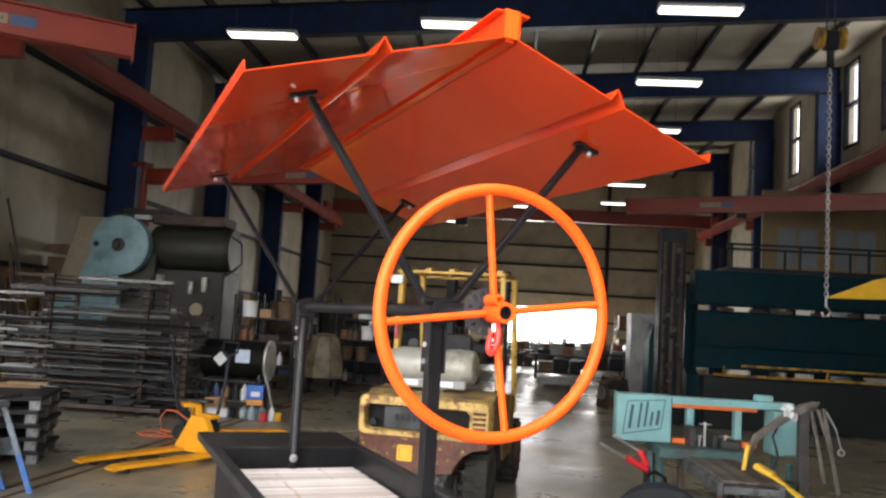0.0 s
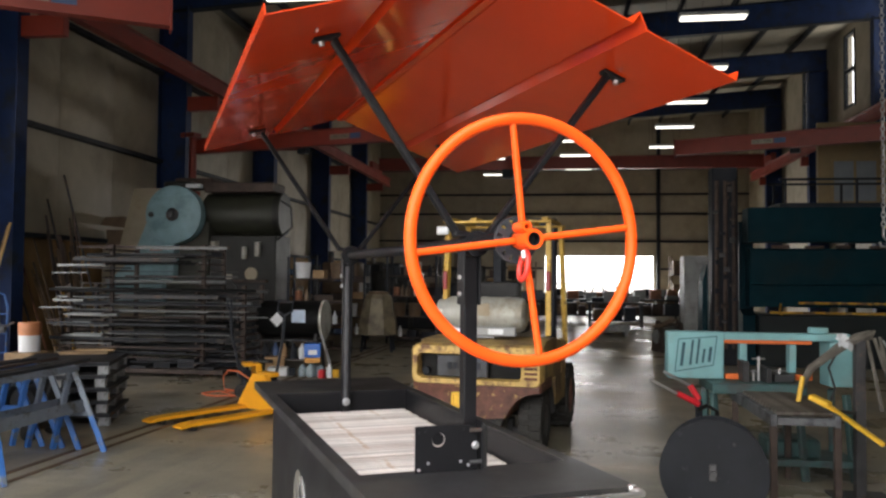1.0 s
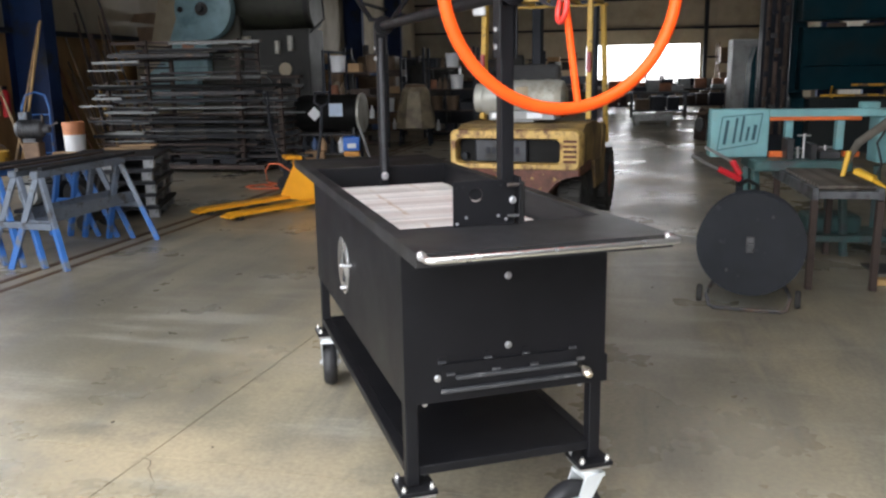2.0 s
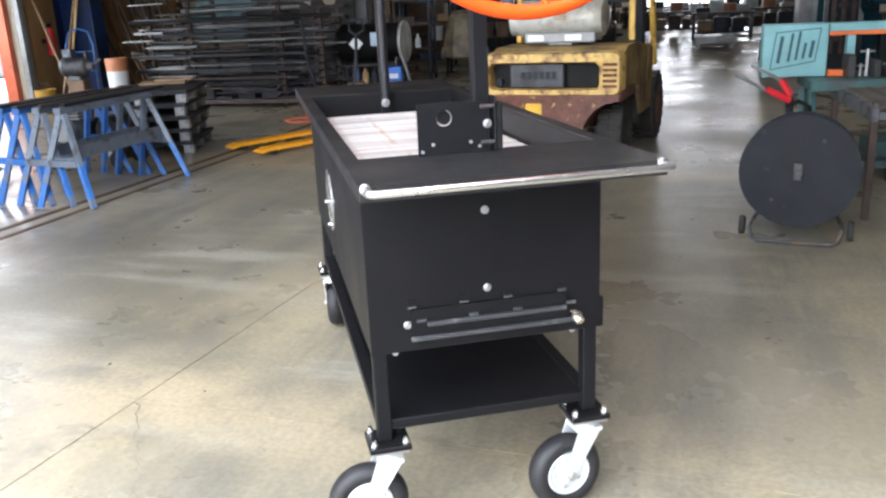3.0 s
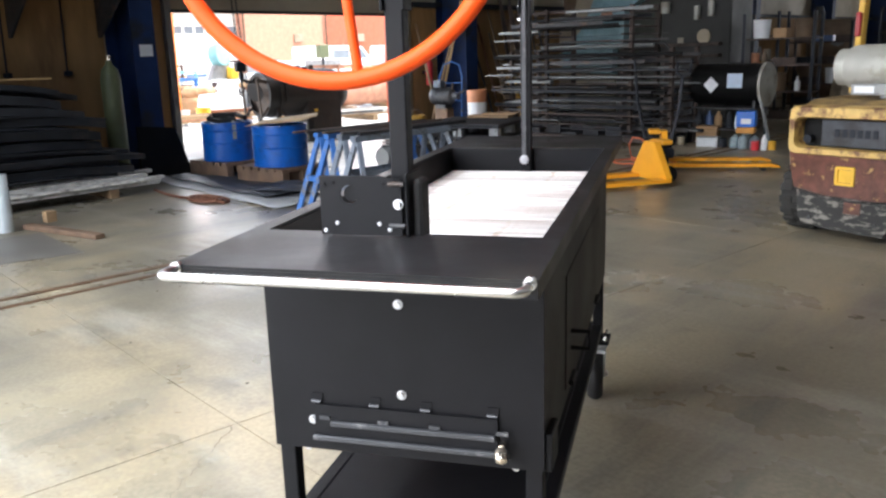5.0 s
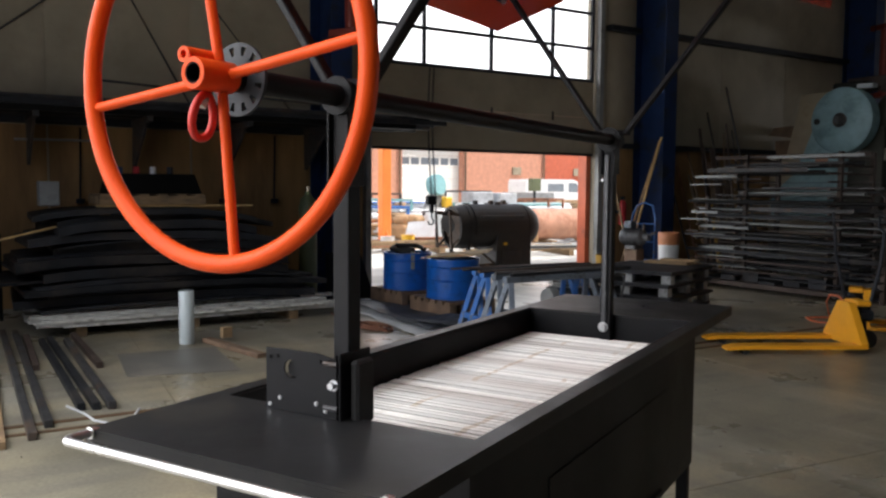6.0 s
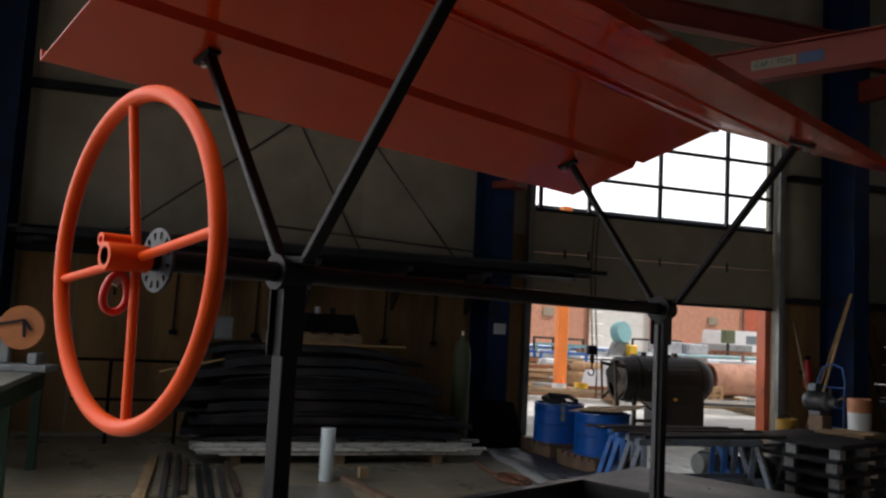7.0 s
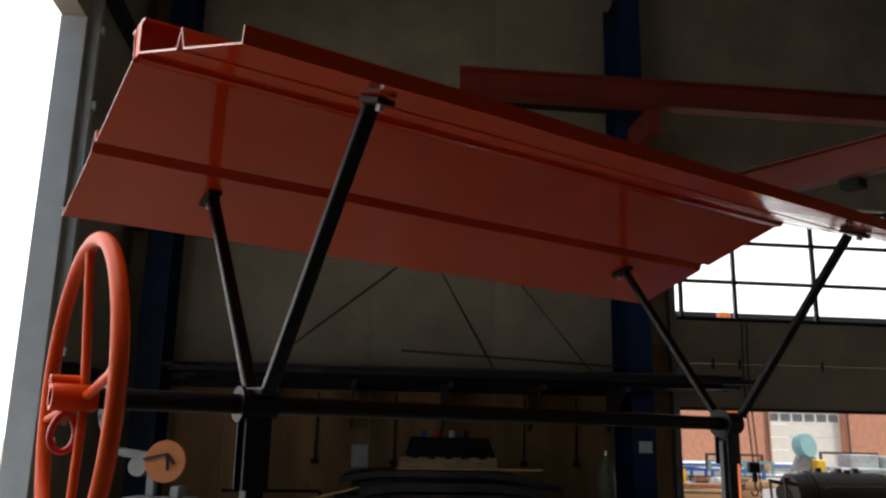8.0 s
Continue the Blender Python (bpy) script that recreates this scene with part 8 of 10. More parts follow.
# pillar drills among them
for x, y, yaw in ((-1.55, 15.6, 12), (-3.4, 17.6, -8), (-2.6, 20.6, 5), (-4.6, 21.0, 20), (-1.4, 28.5, -14)):
    pd = thing("pillar_drill", pose(x, y, 0, 0, 0, yaw), "grimy dark pillar drill down the hall", "drill press", "pillar drills")
    b = BM()
    box(b, -0.28, 0.28, -0.4, 0.3, 0, 0.10, 0.02)
    part("base", b, M["dark_steel"], pd)
    b = BM()
    rod(b, (0, 0.15, 0.101), (0, 0.15, 1.45), 0.055, 16)
    part("pillar", b, M["steel"], pd)
    b = BM()
    box(b, -0.22, 0.22, -0.36, 0.09, 0.82, 0.87, 0.01), box(b, -0.05, 0.05, 0.0, 0.2, 0.74, 0.819, 0.01)
    part("table", b, M["steel"], pd)
    b = BM()
    box(b, -0.15, 0.15, -0.42, 0.32, 1.451, 1.78, 0.05, seg=2), rod(b, (0, -0.24, 1.18), (0, -0.24, 1.45), 0.04, 12)
    part("head", b, M["olive_dark"], pd)
    b = BM()
    rod(b, (0, 0.42, 1.42), (0, 0.42, 1.76), 0.10, 14)
    part("motor", b, M["dark_steel"], pd)
    for a in (0, 120, 240):
        b = BM()
        rod(b, (0.16, -0.2, 1.5), (0.17, -0.2 + 0.22 * math.cos(radians(a)), 1.5 + 0.22 * math.sin(radians(a))), 0.01, 8)
        part("feed_handle", b, M["bright_dull"], pd)
# bins and stillages standing in a row before the far door, and racks at its sides
rb = random.Random(77)
x = -1.3
while x < 5.6:
    w, h = rb.uniform(0.55, 1.3), rb.uniform(0.62, 1.08)
    sb = thing("scrap_bin", pose(x + w / 2, 36.4 + rb.uniform(-0.5, 0.5), 0, 0, 0, rb.uniform(-6, 6)), "dark steel bin heaped with offcuts", "bin", "far bins")
    b = BM()
    for x0, x1, y0, y1 in ((-w / 2, w / 2, -0.4, -0.36), (-w / 2, w / 2, 0.36, 0.4), (-w / 2, -w / 2 + 0.04, -0.359, 0.359), (w / 2 - 0.04, w / 2, -0.359, 0.359)):
        box(b, x0, x1, y0, y1, 0.1, h * 0.85)
    box(b, -w / 2 + 0.041, w / 2 - 0.041, -0.359, 0.359, 0.1, 0.14)
    part("body", b, M[rb.choice(("rust_dark", "dark_steel", "machine_brown"))], sb)
    for s in (-1, 1):
        b = BM()
        box(b, s * w * 0.4 - 0.05, s * w * 0.4 + 0.05, -0.38, 0.38, 0, 0.099)
        part("runner", b, M["dark_steel"], sb)
    b = BM()
    for i in range(7):
        px = rb.uniform(-w * 0.35, w * 0.35)
        bar(b, (px, rb.uniform(-0.25, 0.2), h * 0.4), (px + rb.uniform(-0.25, 0.25), rb.uniform(-0.2, 0.25), h + rb.uniform(-0.1, 0.16)), 0.06, 0.05)
    part("offcuts", b, M["steel"], sb)
    x += w + rb.uniform(0.02, 0.2)


def storage_rack(x0, x1, y, h, levels):
    r = thing("storage_rack", pose(x0, y, 0), "dark storage rack filled with boxes and parts", "rack", "far racks")
    L = x1 - x0
    n = max(2, int(L / 1.8) + 1)
    for i in range(n):
        for dy in (0, 0.8):
            b = BM()
            px = i * (L - 0.06) / (n - 1)
            box(b, px, px + 0.06, dy, dy + 0.06, 0, h)
            part("upright", b, M["machine_brown"], r)
    for k in range(levels):
        z = 0.15 + k * (h - 0.3) / levels
        b = BM()
        box(b, 0.0, L, 0.061, 0.799, z, z + 0.04)
        part("shelf", b, M["dark_steel"], r)
        px = 0.1
        while px < L - 0.7:
            w, hh = rb.uniform(0.25, 0.7), rb.uniform(0.2, (h - 0.5) / levels)
            b = BM()
            box(b, px, px + w, 0.08, 0.7, 0, hh, 0.015)
            solid("stored_box", b, M[rb.choice(("machine_brown", "dark_steel", "olive_dark", "rust_dark", "machine_brown", "card"))], "grimy box of parts on the storage rack", "box", group="boxes on racks", m=pose(x0, y, z + 0.0405))
            px += w + rb.uniform(0.03, 0.3)


storage_rack(-8.4, -4.9, 38.6, 2.7, 3)
storage_rack(-4.7, -0.9, 38.6, 2.3, 3)
storage_rack(5.5, 9.0, 38.2, 2.6, 3)
for k, (x, y, L) in enumerate(((2.0, 24.5, 1.8), (0.4, 28.0, 2.6), (3.4, 28.5, 2.4), (1.5, 33.0, 3.5), (4.6, 33.0, 2.2))):
    wt = thing("work_table", pose(x, y, 0, 0, 0, random.uniform(-6, 6)), "low steel work table loaded with parts", "work table", "far tables")
    b = BM()
    box(b, -L / 2, L / 2, -0.5, 0.5, 0.72, 0.78, 0.005)
    part("tabletop", b, M["steel"], wt)
    for sx in (-1, 1):
        for sy in (-1, 1):
            b = BM()
            box(b, sx * (L / 2 - 0.1) - 0.04, sx * (L / 2 - 0.1) + 0.04, sy * 0.4 - 0.04, sy * 0.4 + 0.04, 0, 0.719)
            part("leg", b, M["steel"], wt)
    b = BM()
    box(b, -L / 2 + 0.15, L / 2 - 0.15, -0.35, 0.35, 0.18, 0.22)
    part("lower_shelf", b, M["dark_steel"], wt)
    px = -L / 2 + 0.2
    while px < L / 2 - 0.5:
        w = random.uniform(0.2, 0.5)
        b = BM()
        box(b, 0, w, -0.3, 0.3, 0, random.uniform(0.25, 0.45), 0.02)
        solid("parts_bin", b, M[random.choice(("dark_steel", "machine_brown", "rust_dark"))], "dark parts bin under the far work table", "bin", group="bins under tables", m=pose(x + px, y, 0.2205))
        px += w + random.uniform(0.01, 0.08)
    for i in range(4):
        b = BM()
        h = random.uniform(0.06, 0.35)
        box(b, -0.2, 0.2, -0.18, 0.18, 0, h, 0.02)
        solid("machine_part", b, M[("dark_steel", "grey", "rust", "bright_dull")[i]], "loose machine part lying on the table", "machine part", group="parts on tables", m=pose(x - L / 2 + 0.35 + i * (L - 0.7) / 3, y, 0.7815, 0, 0, random.uniform(-4, 4)))
b = BM()
box(b, -0.5, 0.5, -0.4, 0.4, 0.12, 0.3, 0.02), box(b, -0.45, -0.35, -0.35, 0.35, 0, 0.12), box(b, 0.35, 0.45, -0.35, 0.35, 0, 0.12)
solid("low_platform", b, M["grey"], "low grey steel platform on the floor", "platform", m=pose(1.6, 20.5, 0))
for k, (x, y, L) in enumerate(((1.1, 36.2, 3.2), (3.9, 36.4, 2.2), (-0.6, 35.0, 1.6))):
    lr = thing("stock_rack", pose(x, y, 0, 0, 0, (2, -3, 6)[k]), "low dark rack of steel lengths far down the hall", "rack", "low stock racks")
    for sx in (-0.42, 0.0, 0.42):
        b = BM()
        box(b, sx * L - 0.04, sx * L + 0.04, -0.35, 0.35, 0, 0.9)
        part("frame", b, M["dark_steel"], lr)
    for i in range(5):
        b = BM()
        box(b, -L / 2, L / 2, -0.3 + 0.05 * i, 0.2 + 0.03 * i, 0.04 + 0.17 * i, 0.16 + 0.17 * i, 0.01)
        part("length", b, M[("rust_dark", "steel", "dark_steel", "plate", "rust_dark")[i]], lr)
dr = thing("plate_roll", pose(2.50, 15.6, 0, 0, 0, 20) @ Matrix.Diagonal((0.8, 0.8, 0.72, 1)), "rusty plate roll with tilted side plates", "plate roll")
for x in (-0.28, 0.28):
    b = BM()
    prism(b, [(-0.3, 0.0), (0.35, 0.0), (0.3, 0.5), (0.05, 0.92), (-0.2, 0.85), (-0.32, 0.4)], 0.05, Matrix.Translation((x - 0.025, 0, 0)) @ AX)
    part("side_plate", b, M["rust_dark"], dr)
for y, z in ((-0.1, 0.62), (0.08, 0.62), (0.0, 0.77)):
    b = BM()
    rod(b, (-0.25, y, z), (0.25, y, z), 0.07, 16)
    part("roll", b, M["steel"], dr, smooth=True)
b = BM()
bar(b, (-0.5, -0.3, 0.75), (0.1, -0.1, 0.95), 0.3, 0.02)
part("tray", b, M["machine_brown"], dr)
b = BM()
box(b, -0.25, 0.25, -0.25, 0.3, 0.05, 0.3, 0.02)
part("gearbox", b, M["machine_brown"], dr)
b = BM()
lathe(b, [(0.02, -0.02), (0.2, -0.02), (0.2, 0.02), (0.02, 0.02)], 20, Matrix.Translation((-0.33, 0.02, 0.45)) @ pose(0, 0, 0, 0, 90, 0))
part("drive_gear", b, M["bright_dull"], dr)

# ---- drums, sheets and steel by the west wall ----
def pallet(x, y, yaw, w=1.1, d=1.0, mat="wood"):
    p = thing("pallet", pose(x, y, 0, 0, 0, yaw), "worn wooden pallet on the floor", "pallet", "pallets")
    for k in range(3):
        b = BM()
        yy = -d / 2 + 0.05 + k * (d - 0.1) / 2
        box(b, -w / 2, w / 2, yy - 0.045, yy + 0.045, 0.0, 0.09, 0.003)
        part("stringer", b, M[mat], p)
    for k in range(6):
        b = BM()
        xx = -w / 2 + 0.06 + k * (w - 0.12) / 5
        box(b, xx - 0.05, xx + 0.05, -d / 2, d / 2, 0.0905, 0.11, 0.002)
        part("board", b, M[mat], p)
    return p


def drum(x, y, dent):
    d = thing("steel_drum", pose(x, y, 0.2105, 0, 0, dent * 60), "blue cut-down steel drum on a pallet", "drum", "blue drums")
    b = BM()
    r, h = 0.305, 0.455
    prof = [(r - 0.012, 0.0), (r + 0.006, 0.0), (r + 0.006, 0.018), (r, 0.022), (r, 0.20), (r + 0.008, 0.21), (r, 0.22), (r, 0.35), (r + 0.008, 0.36), (r, 0.37), (r, h - 0.02), (r + 0.008, h - 0.012), (r + 0.006, h), (r - 0.012, h), (r - 0.012, 0.02)]
    lathe(b, prof, 40)
    for v in b.verts:
        a = math.atan2(v.co.y, v.co.x)
        v.co.x *= 1 - 0.01 * math.sin(2 * a + dent)
    part("shell", b, M["blue"], d, smooth=True)
    b = BM()
    lathe(b, [(0.001, 0.03), (r - 0.014, 0.03), (r - 0.014, 0.35), (0.15, 0.38 + 0.04 * dent), (0.001, 0.40 + 0.04 * dent)], 20)
    for v in b.verts:
        v.co.z += 0.05 * noise.noise(v.co * 9) * (v.co.z > 0.3)
    part("scrap_fill", b, M["machine_brown"], d)
    if dent:
        b = BM()
        prism(b, [((r + 0.0015) * math.cos(t), (r + 0.0015) * math.sin(t)) for t in (-1.28, -1.33, -1.38, -1.43)] + [((r + 0.003) * math.cos(t), (r + 0.003) * math.sin(t)) for t in (-1.43, -1.38, -1.33, -1.28)], 0.22, Matrix.Translation((0, 0, 0.262)))
        part("paint_run", b, M["tank"], d, "grey paint run")
    return d


for x, yaw, w in ((-7.62, 2, 0.78), (-6.58, 4, 0.80)):
    pallet(x, 4.50, yaw, w, 0.66, "wood_dark").matrix_basis = pose(x, 4.50, 0, 0, 0, yaw) @ Matrix.Diagonal((1, 1, 1.9, 1))
drum(-7.60, 4.48, 1)
drum(-6.57, 4.50, 0)
b = BM()
for k in range(3):
    box(b, -0.32 + 0.05 * k, 0.38 + 0.03 * k, -0.22, 0.2, 0.006 * k, 0.006 * k + 0.0055, m=Matrix.Rotation(0.2 * k, 4, "Z"))
solid("cardboard_sheet", b, M["card_pale"], "pale cardboard sheets lying over the drum", "cardboard", m=pose(-6.62, 4.54, 0.695, 4, -5, 25))
b = BM()
pipe(b, [(-0.3, 0, 0.02), (-0.1, 0.1, 0.05), (0.1, 0.02, 0.03), (0.3, -0.08, 0.06), (0.1, -0.15, 0.03), (-0.2, -0.12, 0.05), (-0.32, 0.02, 0.08), (0.0, 0.14, 0.09), (0.25, 0.1, 0.06)], 0.03, 7)
solid("rubber_hose", b, M["rubber"], "black rubber hose heaped on the drum", "hose", m=pose(-7.60, 4.48, 0.65))


def loose_sheet(name, x, y, w, d, yaw, mat, label, z, wave, seed):
    """A thin sheet that lies a little wavy on the floor."""
    b = BM()
    n = 14
    g = [[b.verts.new((-w / 2 + w * i / n, -d / 2 + d * j / 8 + 0.05 * noise.noise((i * 0.4, seed, 0)), max(0, wave * (0.5 + noise.noise((i * 0.35, j * 0.45, seed))))) ) for j in range(9)] for i in range(n + 1)]
    top = []
    for i in range(n):
        for j in range(8):
            top.append(b.faces.new((g[i][j], g[i + 1][j], g[i + 1][j + 1], g[i][j + 1])))
    r = bmesh.ops.extrude_face_region(b, geom=top)
    for v in r["geom"]:
        if isinstance(v, bmesh.types.BMVert):
            v.co.z += 0.004
    bmesh.ops.recalc_face_normals(b, faces=b.faces)
    return solid(name, b, M[mat], label, "sheet", m=pose(x, y, z, 0, 0, yaw))


loose_sheet("poly_sheet", -6.65, 3.86, 3.0, 0.65, -6, "sheet_white", "white plastic sheet crumpled on the floor", 0.001, 0.03, 1)
loose_sheet("rubber_mat", -6.75, 4.06, 2.3, 0.75, -6, "mat", "grey black rubber mat on the floor", 0.036, 0.03, 4)
loose_sheet("rubber_mat", -5.7, 4.0, 0.75, 0.5, 20, "mat", "folded black rubber mat on the floor", 0.075, 0.04, 8)
b = BM()
pts = [(-6.2 + (0.32 - 0.018 * t) * math.cos(t * 1.3), 3.28 + (0.16 - 0.008 * t) * math.sin(t * 1.3), 0.016 + 0.004 * (t % 3)) for t in [k * 0.35 for k in range(44)]]
pipe(b, [(-7.3, 3.3, 0.016), (-6.9, 3.22, 0.016), (-6.6, 3.2, 0.016)] + pts, 0.015, 6)
solid("brown_hose", b, M["brown_hose"], "dusty brown hose coiled on the floor", "hose")

# stack of dark plates on bright bars
for k in range(5):
    x = -8.8 + k * 0.36
    for i in range(3):
        b = BM()
        L = 2.9 + random.uniform(-0.15, 0.25)
        box(b, -0.045 - 0.02 * (i % 2), 0.045, 0, L, 0, 0.035, 0.003)
        solid("flat_bar", b, M["bright_bar"], "bright steel flat bar under the plate stack", "flat bar", group="flat bars", m=pose(x + 0.05 * i - 0.05, 0.26 + random.uniform(-0.12, 0.12), 0.101 + 0.0365 * i, 0, 0, random.uniform(-0.6, 0.6)))
for y in (0.6, 1.7, 2.8):
    b = BM()
    box(b, -8.95, -7.2, y - 0.05, y + 0.05, 0.0, 0.1, 0.004)
    solid("wooden_bearer", b, M["wood"], "wooden bearer under the steel stack", "bearer", group="bearers")
for k in range(3):
    for i in range(3):
        b = BM()
        box(b, -0.04, 0.04, 0, 2.95 + random.uniform(-0.2, 0.2), 0, 0.022, 0.003)
        solid("flat_bar", b, M["bright_bar"], "bright steel flat bar at the stack's edge", "flat bar", group="flat bars", m=pose(-7.32 + 0.07 * k, 0.3 + random.uniform(-0.15, 0.15), 0.101 + 0.0245 * i, 0, 0, random.uniform(-1.0, 1.0)))


def plate_sheet(k, z, x, y, w, d, yaw, thick):
    """A dark sheet that sags at its ends."""
    b = BM()
    n = 12
    g = [[b.verts.new((-w / 2 + w * j, -d / 2 + d * i / n, -0.13 * max(0, abs(i / n - 0.47) * 2 - 0.35) ** 2 * (0.4 + z) + 0.012 * noise.noise((i * 0.4, k * 3.1, j * 2)))) for j in (0, 1)] for i in range(n + 1)]
    top = [b.faces.new((g[i][0], g[i][1], g[i + 1][1], g[i + 1][0])) for i in range(n)]
    r = bmesh.ops.extrude_face_region(b, geom=top)
    for v in r["geom"]:
        if isinstance(v, bmesh.types.BMVert):
            v.co.z += thick
    bmesh.ops.recalc_face_normals(b, faces=b.faces)
    return solid("steel_plate", b, M["plate"], "dark steel plate in a tall uneven stack", "steel plate", group="plate stack", m=pose(x, y, z, 0, 0, yaw))


z = 0.245
k = 0
rk = random.Random(21)
while z < 1.24:
    f = (z - 0.24) / 1.0
    step = rk.choice((0.022, 0.03, 0.045, 0.06, 0.09))
    plate_sheet(k, z, -8.12 + rk.uniform(-0.10, 0.14) - 0.12 * f, 1.62 + rk.uniform(-0.16, 0.16) - 0.15 * f, 1.45 - 0.1 * f, 2.95 - 0.95 * f * f + rk.uniform(-0.45, 0.3), rk.uniform(-3.5, 3.5), step - rk.choice((0.004, 0.004, 0.012)))
    z += step
    k += 1
TOPZ = z
b = BM()
box(b, -0.06, 0.06, -0.9, 0.75, 0, 0.02, 0.002)
solid("wooden_board", b, M["wood_pale"], "pale wooden board lying on the plate stack", "board", m=pose(-7.75, 1.75, TOPZ + 0.005, 0, 0, -2))
b = BM()
box(b, -0.05, 0.05, -0.65, 0.65, 0, 0.02, 0.002)
solid("wooden_board", b, M["wood_pale"], "pale wooden board sloping off the plate stack", "board", m=pose(-7.62, 0.42, TOPZ - 0.20, 14, 0, -4))
p2 = pallet(-8.2, 1.45, 88, 1.1, 0.9)
p2.matrix_basis = pose(-8.2, 1.45, TOPZ + 0.03, 0, 0, 88)
bb = thing("battery_box", pose(-8.2, 1.5, TOPZ + 0.142, 0, 0, 2), "black box with sloped ends on a pallet", "box")
b = BM()
prism(b, [(-0.5, 0), (0.5, 0), (0.42, 0.22), (-0.44, 0.22)], 0.5, Matrix.Translation((-0.25, 0, 0)) @ AX)
part("case", b, M["smoker"], bb)
for k in range(4):
    b = BM()
    rod(b, (-0.15 + 0.09 * k, -0.3 + 0.16 * k, 0.2205), (-0.15 + 0.09 * k, -0.3 + 0.16 * k, 0.30), 0.035, 12)
    part("cap", b, M[("maker_blue", "tool_red", "white", "dark_steel")[k]], bb)
b = BM()
box(b, 0.1, 0.3, -0.1, 0.1, 0, 0.26, 0.01)
solid("steel_post", b, M["grey"], "grey steel box standing behind the plates", "box", m=pose(-8.4, 0.45, TOPZ + 0.01))
gcy = thing("gas_cylinder", pose(-8.35, 3.45, 0), "tall dull green gas cylinder by the column", "gas cylinder")
b = BM()
lathe(b, [(0.10, 0), (0.115, 0.02), (0.115, 1.2), (0.09, 1.32), (0.035, 1.38), (0.03, 1.42)], 22)
part("bottle", b, M["cyl_green"], gcy, smooth=True)
b = BM()
rod(b, (0, 0, 1.4205), (0, 0, 1.48), 0.02, 10), rod(b, (-0.05, 0, 1.46), (0.05, 0, 1.46), 0.012, 8)
part("valve", b, M["brass"], gcy)
b = BM()
prism(b, [(3.62, 0), (4.62, 0), (4.42, 0.35), (4.15, 1.25), (3.66, 1.3)], 0.03, Matrix.Translation((-8.33, 0, 0)) @ AX)
solid("scrap_plate", b, M["smoker"], "black steel plate leaning at the column", "steel plate", m=pose(0.12, 0, 0.001, 0, -4.5, 0))
b = BM()
box(b, FLANGE_L + 0.0005, FLANGE_L + 0.004, 3.93, 4.10, 1.46, 1.60)
solid("paper_notice", b, M["paper"], "white paper notice taped to the column", "notice")

# cantilever rack with long tubes on the wall
cr = thing("wall_rack", pose(0, 0, 0), "steel wall brackets carrying long dark tubes", "wall rack")
for y in (-0.8, 0.35, 1.5, 2.65, 3.7):
    b = BM()
    box(b, XL + 0.17, -8.15, y - 0.03, y + 0.03, 2.19, 2.25)
    prism(b, [(XL + 0.17, 1.7), (XL + 0.22, 1.7), (-8.3, 2.188), (XL + 0.17, 2.188)], 0.03, Matrix.Translation((0, y - 0.015, 0)) @ AY)
    part("bracket", b, M["steel"], cr)
rs = random.Random(11)
for k in range(26):
    row, col = divmod(k, 9)
    b = BM()
    y0 = -1.9 + rs.uniform(-0.1, 0.5)
    y1 = 5.0 + rs.uniform(-0.6, 0.45)
    if rs.random() < 0.5:
        rod(b, (0, y0, 0), (0, y1, 0), 0.03, 8)
    else:
        box(b, -0.03, 0.03, y0, y1, -0.03, 0.03)
    solid("steel_tube", b, M[rs.choice(("plate", "smoker", "steel"))], "long dark steel tube on the wall rack", "steel tube", group="tubes on wall rack", m=pose(-8.92 + col * 0.085 + 0.04 * (row % 2), 0, 2.281 + row * 0.0625))
for y0, y1, z0, z1, x in ((0.9, 3.6, 2.62, 2.50, -8.25), (0.2, 1.1, 1.98, 1.99, -8.9)):
    b = BM()
    rod(b, (x, y0, z0), (x, y1, z1), 0.014, 8)
    solid("thin_rod", b, M["steel" if z0 > 2.2 else "bright_steel"], "thin steel rod lying on the wall rack", "rod")
for y in (-0.1, 0.9, 1.5, 2.6, 3.3):
    b = BM()
    rod(b, (XL + 0.06, y, 1.3), (XL + 0.05, y + 0.02, 2.15), 0.012, 6)
    lathe(b, [(0.005, 0), (0.05, 0.01), (0.05, 0.06), (0.005, 0.07)], 12, Matrix.Translation((XL + 0.08, y, 1.25)))
    solid("hanging_tool", b, M["dark_steel"], "dark tool hanging on the plywood liner", "tool", group="hanging tools")
# bracing rods on the wall
for (ya, za, yb, zb) in ((-1.0, 2.3, 1.2, 4.1), (2.2, 4.1, 3.7, 2.3), (1.3, 4.1, 2.2, 2.5)):
    b = BM()
    rod(b, (XL + 0.06, ya, za), (XL + 0.06, yb, zb), 0.012, 6)
    solid("brace_rod", b, M["steel"], "thin steel wall brace rod", "brace", "structure")

